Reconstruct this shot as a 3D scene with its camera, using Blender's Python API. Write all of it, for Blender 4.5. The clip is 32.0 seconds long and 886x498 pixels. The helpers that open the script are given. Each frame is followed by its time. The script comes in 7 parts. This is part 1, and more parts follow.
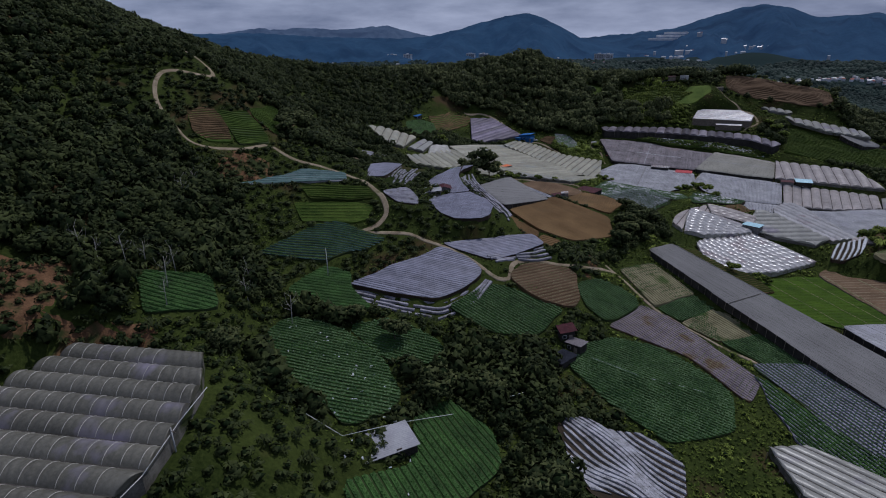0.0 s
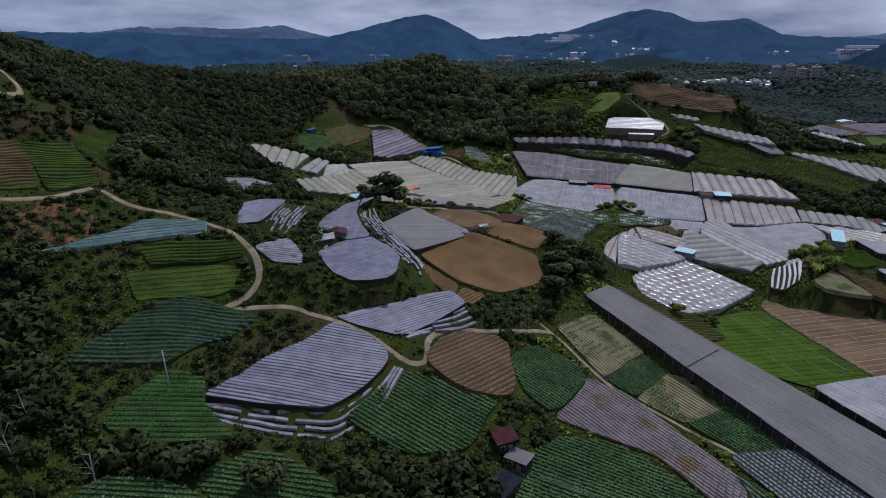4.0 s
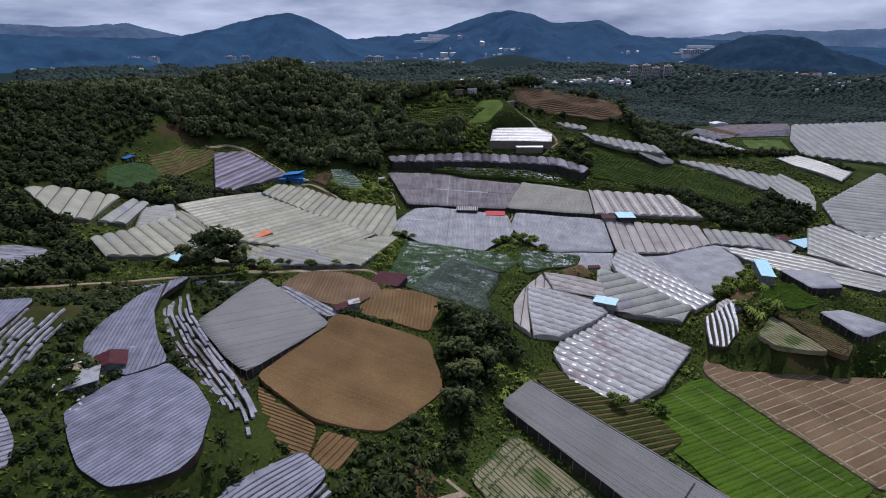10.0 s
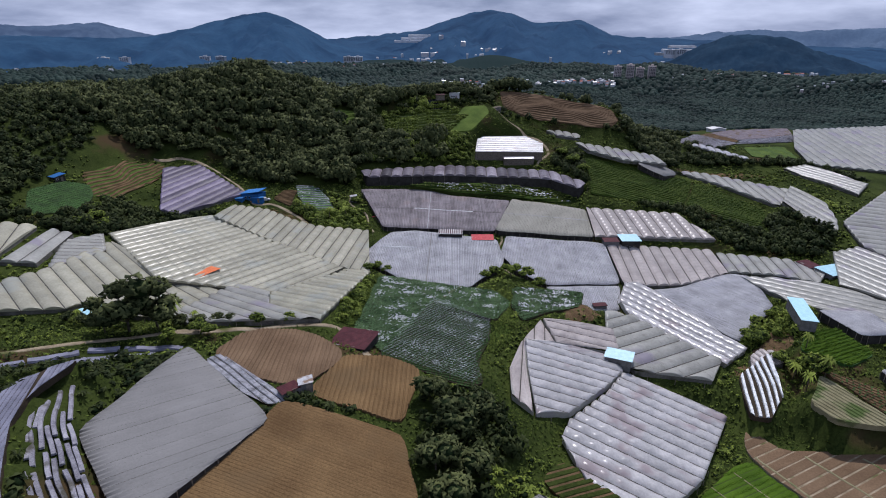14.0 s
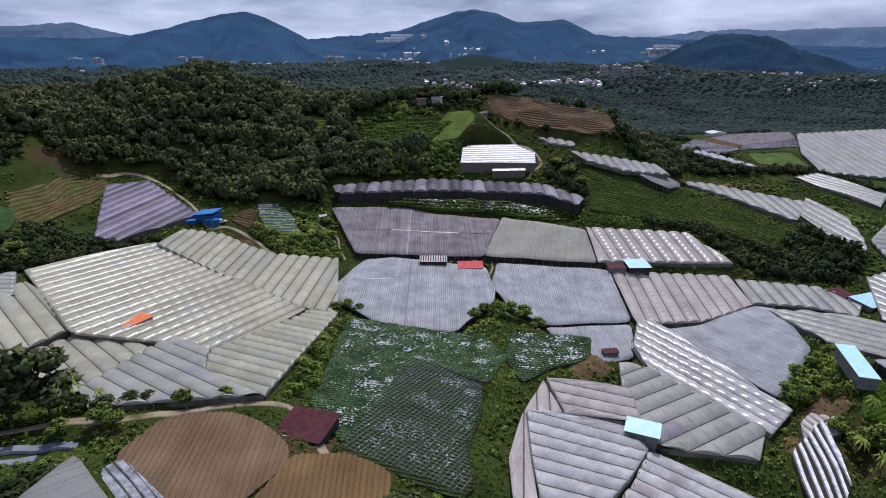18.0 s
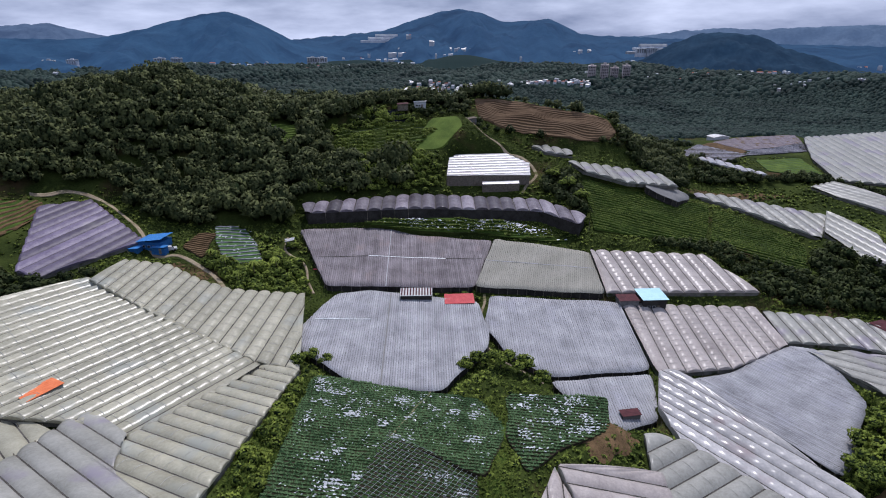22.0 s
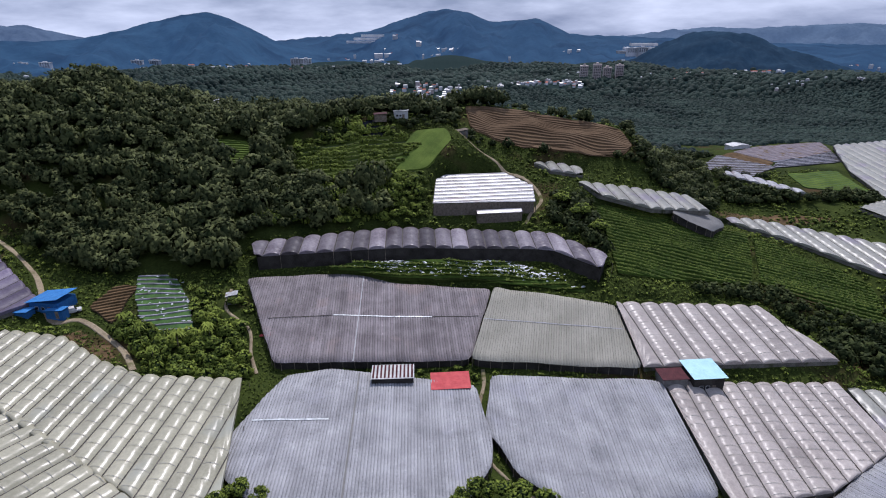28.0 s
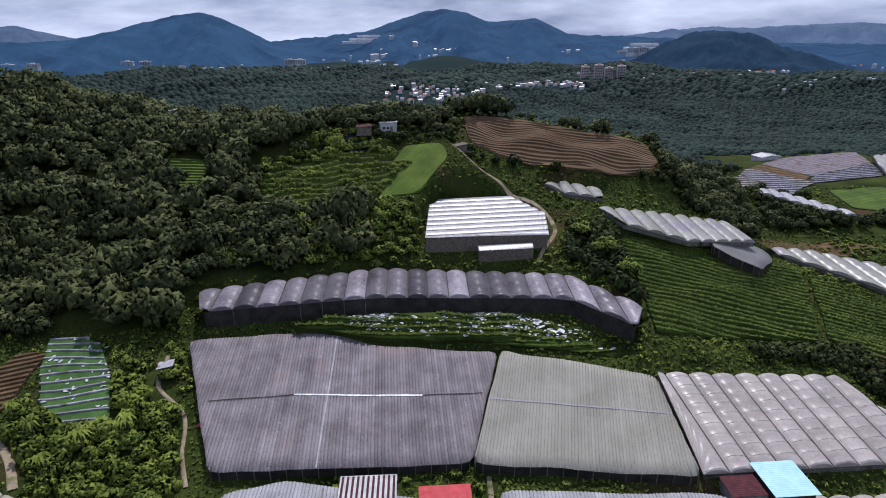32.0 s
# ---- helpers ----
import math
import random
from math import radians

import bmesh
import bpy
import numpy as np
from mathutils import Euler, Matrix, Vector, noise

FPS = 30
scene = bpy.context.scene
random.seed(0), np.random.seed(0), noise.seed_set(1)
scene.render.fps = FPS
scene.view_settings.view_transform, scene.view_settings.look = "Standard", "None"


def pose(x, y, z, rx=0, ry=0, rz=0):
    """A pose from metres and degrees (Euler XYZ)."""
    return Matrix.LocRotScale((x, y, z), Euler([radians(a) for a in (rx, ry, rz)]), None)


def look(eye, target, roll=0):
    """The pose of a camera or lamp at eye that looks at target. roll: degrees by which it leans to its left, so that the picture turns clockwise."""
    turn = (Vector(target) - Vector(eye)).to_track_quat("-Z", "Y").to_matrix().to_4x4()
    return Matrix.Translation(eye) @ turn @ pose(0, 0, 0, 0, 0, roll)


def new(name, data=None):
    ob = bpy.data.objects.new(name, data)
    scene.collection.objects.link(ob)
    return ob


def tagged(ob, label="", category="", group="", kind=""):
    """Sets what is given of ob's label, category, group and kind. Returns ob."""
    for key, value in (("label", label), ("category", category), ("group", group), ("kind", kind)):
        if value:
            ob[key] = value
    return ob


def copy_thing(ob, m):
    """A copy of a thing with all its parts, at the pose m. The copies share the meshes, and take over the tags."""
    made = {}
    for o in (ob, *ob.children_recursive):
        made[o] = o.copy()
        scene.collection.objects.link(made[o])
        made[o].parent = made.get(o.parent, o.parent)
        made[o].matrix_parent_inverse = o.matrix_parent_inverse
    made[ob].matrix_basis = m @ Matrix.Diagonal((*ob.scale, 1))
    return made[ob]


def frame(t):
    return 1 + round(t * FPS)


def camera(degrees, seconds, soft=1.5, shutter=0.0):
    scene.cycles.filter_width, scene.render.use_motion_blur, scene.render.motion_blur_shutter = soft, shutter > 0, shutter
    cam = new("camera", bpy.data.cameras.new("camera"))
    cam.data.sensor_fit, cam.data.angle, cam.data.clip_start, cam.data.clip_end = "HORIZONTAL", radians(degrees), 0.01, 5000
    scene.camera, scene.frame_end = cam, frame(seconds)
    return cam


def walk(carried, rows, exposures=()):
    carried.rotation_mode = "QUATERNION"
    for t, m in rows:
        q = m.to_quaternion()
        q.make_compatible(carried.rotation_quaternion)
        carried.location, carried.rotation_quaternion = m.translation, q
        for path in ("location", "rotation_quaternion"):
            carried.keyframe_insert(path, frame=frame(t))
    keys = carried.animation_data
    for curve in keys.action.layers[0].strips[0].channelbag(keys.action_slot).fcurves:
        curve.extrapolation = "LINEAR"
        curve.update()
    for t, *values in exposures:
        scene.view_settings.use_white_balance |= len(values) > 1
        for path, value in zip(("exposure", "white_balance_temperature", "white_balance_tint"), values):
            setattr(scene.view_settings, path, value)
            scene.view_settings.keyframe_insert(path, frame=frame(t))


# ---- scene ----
cam = camera(76.11, 32.0, 1.05)
PATH = [
    (0, 0.05, -0.39, 90.2, 68.19, 0.83, 24.86),
    (0.5, -2.15, 4.56, 90.37, 68.19, 0.73, 23.76),
    (1, -4.18, 9.55, 90.53, 68.18, 0.65, 22.69),
    (1.5, -6.04, 14.55, 90.67, 68.18, 0.56, 21.54),
    (2, -7.76, 19.57, 90.79, 68.18, 0.48, 20.35),
    (2.5, -9.33, 24.6, 90.89, 68.17, 0.41, 19.18),
    (3, -10.77, 29.63, 90.98, 68.17, 0.34, 17.93),
    (3.5, -12.09, 34.66, 91.06, 68.17, 0.27, 16.7),
    (5.5, -16.22, 54.68, 91.22, 68.16, 0.05, 11.81),
    (6, -17.01, 59.64, 91.22, 68.16, 0.01, 10.58),
    (6.5, -17.72, 64.57, 91.21, 68.15, -0.04, 9.34),
    (7, -18.34, 69.47, 91.19, 68.15, -0.08, 8.14),
    (7.5, -18.89, 74.33, 91.16, 68.15, -0.11, 7.06),
    (8, -19.37, 79.16, 91.12, 68.15, -0.14, 5.95),
    (8.5, -19.79, 83.95, 91.06, 68.15, -0.17, 4.86),
    (9, -20.15, 88.7, 91, 68.14, -0.2, 4.01),
    (9.5, -20.45, 93.41, 90.92, 68.14, -0.22, 3.48),
    (10, -20.7, 98.07, 90.84, 68.14, -0.24, 3.14),
    (10.5, -20.91, 102.68, 90.74, 68.14, -0.26, 2.87),
    (11, -21.08, 107.25, 90.63, 68.14, -0.28, 2.6),
    (11.5, -21.21, 111.77, 90.52, 68.14, -0.29, 2.34),
    (12, -21.3, 116.24, 90.4, 68.14, -0.3, 2.12),
    (12.5, -21.36, 120.66, 90.27, 68.14, -0.31, 1.92),
    (13, -21.39, 125.03, 90.13, 68.14, -0.31, 1.73),
    (13.5, -21.4, 129.35, 89.99, 68.14, -0.32, 1.53),
    (14, -21.39, 133.62, 89.83, 68.14, -0.32, 1.34),
    (14.5, -21.35, 137.85, 89.68, 68.14, -0.32, 1.15),
    (16.5, -21.04, 154.28, 88.98, 68.14, -0.29, 0.41),
    (17, -20.93, 158.28, 88.8, 68.14, -0.28, 0.21),
    (17.5, -20.8, 162.24, 88.61, 68.14, -0.27, -0.02),
    (18, -20.67, 166.17, 88.42, 68.14, -0.26, -0.25),
    (18.5, -20.54, 170.06, 88.22, 68.14, -0.25, -0.46),
    (19, -20.39, 173.92, 88.02, 68.14, -0.23, -0.61),
    (19.5, -20.24, 177.75, 87.82, 68.14, -0.22, -0.77),
    (20, -20.08, 181.57, 87.62, 68.15, -0.2, -0.94),
    (20.5, -19.92, 185.36, 87.41, 68.15, -0.18, -1.1),
    (21, -19.75, 189.13, 87.21, 68.15, -0.17, -1.28),
    (21.5, -19.57, 192.9, 87, 68.15, -0.15, -1.46),
    (22, -19.39, 196.66, 86.79, 68.15, -0.13, -1.65),
    (22.5, -19.21, 200.42, 86.58, 68.15, -0.11, -1.85),
    (23, -19.02, 204.18, 86.37, 68.16, -0.09, -2.04),
    (23.5, -18.82, 207.95, 86.17, 68.16, -0.07, -2.23),
    (24, -18.62, 211.74, 85.96, 68.16, -0.05, -2.39),
    (24.5, -18.41, 215.55, 85.76, 68.16, -0.03, -2.49),
    (25, -18.19, 219.39, 85.55, 68.17, -0.01, -2.57),
    (25.5, -17.97, 223.26, 85.35, 68.17, 0.01, -2.65),
    (27.5, -16.97, 239.22, 84.58, 68.18, 0.08, -2.79),
    (28, -16.69, 243.37, 84.39, 68.19, 0.1, -2.84),
    (28.5, -16.39, 247.6, 84.21, 68.19, 0.12, -2.88),
    (29, -16.08, 251.92, 84.04, 68.19, 0.13, -2.9),
    (29.5, -15.75, 256.34, 83.87, 68.2, 0.15, -2.92),
    (30, -15.41, 260.85, 83.71, 68.2, 0.16, -2.96),
    (30.5, -15.04, 265.49, 83.55, 68.21, 0.17, -3.01),
    (31, -14.66, 270.25, 83.4, 68.21, 0.18, -3.06),
    (31.5, -14.25, 275.14, 83.26, 68.22, 0.19, -3.09),
    (32, -13.82, 280.18, 83.12, 68.22, 0.2, -3.1),
]
EXPOSURES = [(0, -1.1, 5700, 17), (3, -0.92, 5720, 17), (6, -0.65, 5760, 17), (9, -0.45, 5800, 17), (13, -0.31, 5850, 17), (19, -0.2, 5850, 17), (25, -0.14, 5880, 17), (32, -0.08, 5900, 17)]
walk(cam, [(t, pose(x, y, z, rx, ry, rz)) for t, x, y, z, rx, ry, rz in PATH], EXPOSURES)

# ---- daylight: high sun ahead of the walk through broken cloud ----
SUN_ELEVATION, SUN_AZIMUTH = radians(56), radians(12)  # azimuth from +y towards +x
sun = new("sun", bpy.data.lights.new("sun", "SUN"))
sun.data.energy, sun.data.angle, sun.data.color = 4.2, radians(0.6), (1.0, 0.945, 0.85)
sun_way = Vector((math.sin(SUN_AZIMUTH) * math.cos(SUN_ELEVATION), math.cos(SUN_AZIMUTH) * math.cos(SUN_ELEVATION), math.sin(SUN_ELEVATION)))
sun.matrix_world = look(sun_way * 900, (0, 0, 0))

world = bpy.data.worlds.new("cloudy_sky")
scene.world = world
world.use_nodes = True
wn, wl = world.node_tree.nodes, world.node_tree.links
wn.clear()
w_out, w_back = wn.new("ShaderNodeOutputWorld"), wn.new("ShaderNodeBackground")
w_sky = wn.new("ShaderNodeTexSky")
w_sky.sky_type, w_sky.sun_disc = "NISHITA", False
w_sky.sun_elevation, w_sky.sun_rotation = SUN_ELEVATION, SUN_AZIMUTH
w_scale = wn.new("ShaderNodeVectorMath")
w_scale.operation = "SCALE"
w_scale.inputs["Scale"].default_value = 0.07
w_co, w_map, w_noise = wn.new("ShaderNodeTexCoord"), wn.new("ShaderNodeMapping"), wn.new("ShaderNodeTexNoise")
w_map.inputs["Scale"].default_value = (2.0, 2.0, 9.0)
w_noise.inputs["Scale"].default_value, w_noise.inputs["Detail"].default_value, w_noise.inputs["Roughness"].default_value = 1.9, 9.0, 0.56
w_ramp = wn.new("ShaderNodeValToRGB")
w_ramp.color_ramp.elements[0].position, w_ramp.color_ramp.elements[0].color = 0.36, (0.28, 0.35, 0.52, 1)
w_ramp.color_ramp.elements[1].position, w_ramp.color_ramp.elements[1].color = 0.66, (0.83, 0.91, 1.1, 1)
w_mix = wn.new("ShaderNodeMix")
w_mix.data_type = "RGBA"
w_mix.inputs["Factor"].default_value = 0.86
wl.new(w_co.outputs["Generated"], w_map.inputs["Vector"])
wl.new(w_map.outputs["Vector"], w_noise.inputs["Vector"])
wl.new(w_noise.outputs["Fac"], w_ramp.inputs["Fac"])
wl.new(w_sky.outputs["Color"], w_scale.inputs[0])
wl.new(w_scale.outputs["Vector"], w_mix.inputs["A"])
wl.new(w_ramp.outputs["Color"], w_mix.inputs["B"])
wl.new(w_mix.outputs["Result"], w_back.inputs["Color"])
wl.new(w_back.outputs["Background"], w_out.inputs["Surface"])

# ---- materials ----
def material(name, dark, light, scale=0.5, fine=6.0, rough=0.8, bump=0.3, metal=0.0, specular=0.08, third=None, stain=0.0, vary=0.0, glow=None, specks=None, streak=None):
    """Two scales of noise between two colours; third: patches of a third colour; vary: lightness by object; streak: stretch of the coarse noise; specks: colour and share of small worn spots."""
    m = bpy.data.materials.new(name)
    m.use_nodes = True
    n, l = m.node_tree.nodes, m.node_tree.links
    b = n["Principled BSDF"]
    geo = n.new("ShaderNodeNewGeometry")
    where = geo.outputs["Position"]
    if streak:
        mp = n.new("ShaderNodeMapping")
        mp.inputs["Scale"].default_value = streak
        l.new(where, mp.inputs["Vector"])
        coarse_at = mp.outputs["Vector"]
    else:
        coarse_at = where
    coarse, small = n.new("ShaderNodeTexNoise"), n.new("ShaderNodeTexNoise")
    coarse.inputs["Scale"].default_value, coarse.inputs["Detail"].default_value = scale, 4.0
    small.inputs["Scale"].default_value, small.inputs["Detail"].default_value, small.inputs["Roughness"].default_value = fine, 6.0, 0.68
    l.new(coarse_at, coarse.inputs["Vector"])
    l.new(where, small.inputs["Vector"])
    add = n.new("ShaderNodeMath")
    add.operation = "MULTIPLY_ADD"
    add.inputs[1].default_value, add.inputs[2].default_value = 0.6, -0.05
    l.new(small.outputs["Fac"], add.inputs[0])
    mul = n.new("ShaderNodeMath")
    mul.operation = "MULTIPLY_ADD"
    mul.inputs[1].default_value = 0.68
    l.new(coarse.outputs["Fac"], mul.inputs[0])
    l.new(add.outputs["Value"], mul.inputs[2])
    ramp = n.new("ShaderNodeValToRGB")
    ramp.color_ramp.elements[0].position, ramp.color_ramp.elements[0].color = 0.42, (*dark, 1)
    ramp.color_ramp.elements[1].position, ramp.color_ramp.elements[1].color = 0.78, (*light, 1)
    l.new(mul.outputs["Value"], ramp.inputs["Fac"])
    colour = ramp.outputs["Color"]
    if third:
        patch = n.new("ShaderNodeTexNoise")
        patch.inputs["Scale"].default_value, patch.inputs["Detail"].default_value = scale * 0.55, 6.0
        shift = n.new("ShaderNodeMapping")
        shift.inputs["Location"].default_value = (31.0, 17.0, 5.0)
        l.new(where, shift.inputs["Vector"])
        l.new(shift.outputs["Vector"], patch.inputs["Vector"])
        pr = n.new("ShaderNodeValToRGB")
        pr.color_ramp.elements[0].position, pr.color_ramp.elements[1].position = 0.56 - stain, 0.66 - stain
        l.new(patch.outputs["Fac"], pr.inputs["Fac"])
        mix = n.new("ShaderNodeMix")
        mix.data_type = "RGBA"
        l.new(pr.outputs["Color"], mix.inputs["Factor"])
        l.new(colour, mix.inputs["A"])
        mix.inputs["B"].default_value = (*third, 1)
        colour = mix.outputs["Result"]
    if specks:
        dot, cut, mix = n.new("ShaderNodeTexNoise"), n.new("ShaderNodeMapRange"), n.new("ShaderNodeMix")
        dot.inputs["Scale"].default_value, dot.inputs["Detail"].default_value, dot.inputs["Roughness"].default_value = 0.9, 7.0, 0.75
        cut.inputs["From Min"].default_value, cut.inputs["From Max"].default_value = 0.72 - specks[3], 0.80 - specks[3]
        mix.data_type = "RGBA"
        mix.inputs["B"].default_value = (*specks[:3], 1)
        l.new(where, dot.inputs["Vector"])
        l.new(dot.outputs["Fac"], cut.inputs["Value"])
        l.new(cut.outputs["Result"], mix.inputs["Factor"])
        l.new(colour, mix.inputs["A"])
        colour = mix.outputs["Result"]
    if vary:
        info, hsv, span = n.new("ShaderNodeObjectInfo"), n.new("ShaderNodeHueSaturation"), n.new("ShaderNodeMapRange")
        span.inputs["To Min"].default_value, span.inputs["To Max"].default_value = 1 - vary, 1 + vary
        l.new(info.outputs["Random"], span.inputs["Value"])
        l.new(span.outputs["Result"], hsv.inputs["Value"])
        l.new(colour, hsv.inputs["Color"])
        colour = hsv.outputs["Color"]
    l.new(colour, b.inputs["Base Color"])
    b.inputs["Roughness"].default_value, b.inputs["Metallic"].default_value = rough, metal
    b.inputs["Specular IOR Level"].default_value = specular
    if bump:
        bp = n.new("ShaderNodeBump")
        bp.inputs["Strength"].default_value, bp.inputs["Distance"].default_value = min(1.0, bump), 0.15
        l.new(small.outputs["Fac"], bp.inputs["Height"])
        l.new(bp.outputs["Normal"], b.inputs["Normal"])
    # emission; the mountains use it as painted haze
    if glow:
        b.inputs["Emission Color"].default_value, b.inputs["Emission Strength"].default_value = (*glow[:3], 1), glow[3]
    return m


def leaf_material(name, dark, light, scale=0.12, speckle=0.45):
    """Foliage: lightness by clump, hue by stand of trees."""
    m = bpy.data.materials.new(name)
    m.use_nodes = True
    n, l = m.node_tree.nodes, m.node_tree.links
    b = n["Principled BSDF"]
    geo, noise_node, mix, ramp = n.new("ShaderNodeNewGeometry"), n.new("ShaderNodeTexNoise"), n.new("ShaderNodeMath"), n.new("ShaderNodeValToRGB")
    noise_node.inputs["Scale"].default_value, noise_node.inputs["Detail"].default_value = scale, 3.0
    l.new(geo.outputs["Position"], noise_node.inputs["Vector"])
    half = n.new("ShaderNodeMath")
    half.operation, half.inputs[1].default_value = "MULTIPLY", speckle
    l.new(geo.outputs["Random Per Island"], half.inputs[0])
    mix.operation = "MULTIPLY_ADD"
    mix.inputs[1].default_value = 1.35 - speckle
    l.new(noise_node.outputs["Fac"], mix.inputs[0])
    l.new(half.outputs["Value"], mix.inputs[2])
    ramp.color_ramp.elements[0].position, ramp.color_ramp.elements[0].color = 0.4, (*dark, 1)
    ramp.color_ramp.elements[1].position, ramp.color_ramp.elements[1].color = 0.98, (*light, 1)
    l.new(mix.outputs["Value"], ramp.inputs["Fac"])
    l.new(ramp.outputs["Color"], b.inputs["Base Color"])
    b.inputs["Roughness"].default_value, b.inputs["Specular IOR Level"].default_value = 0.7, 0.06
    return m


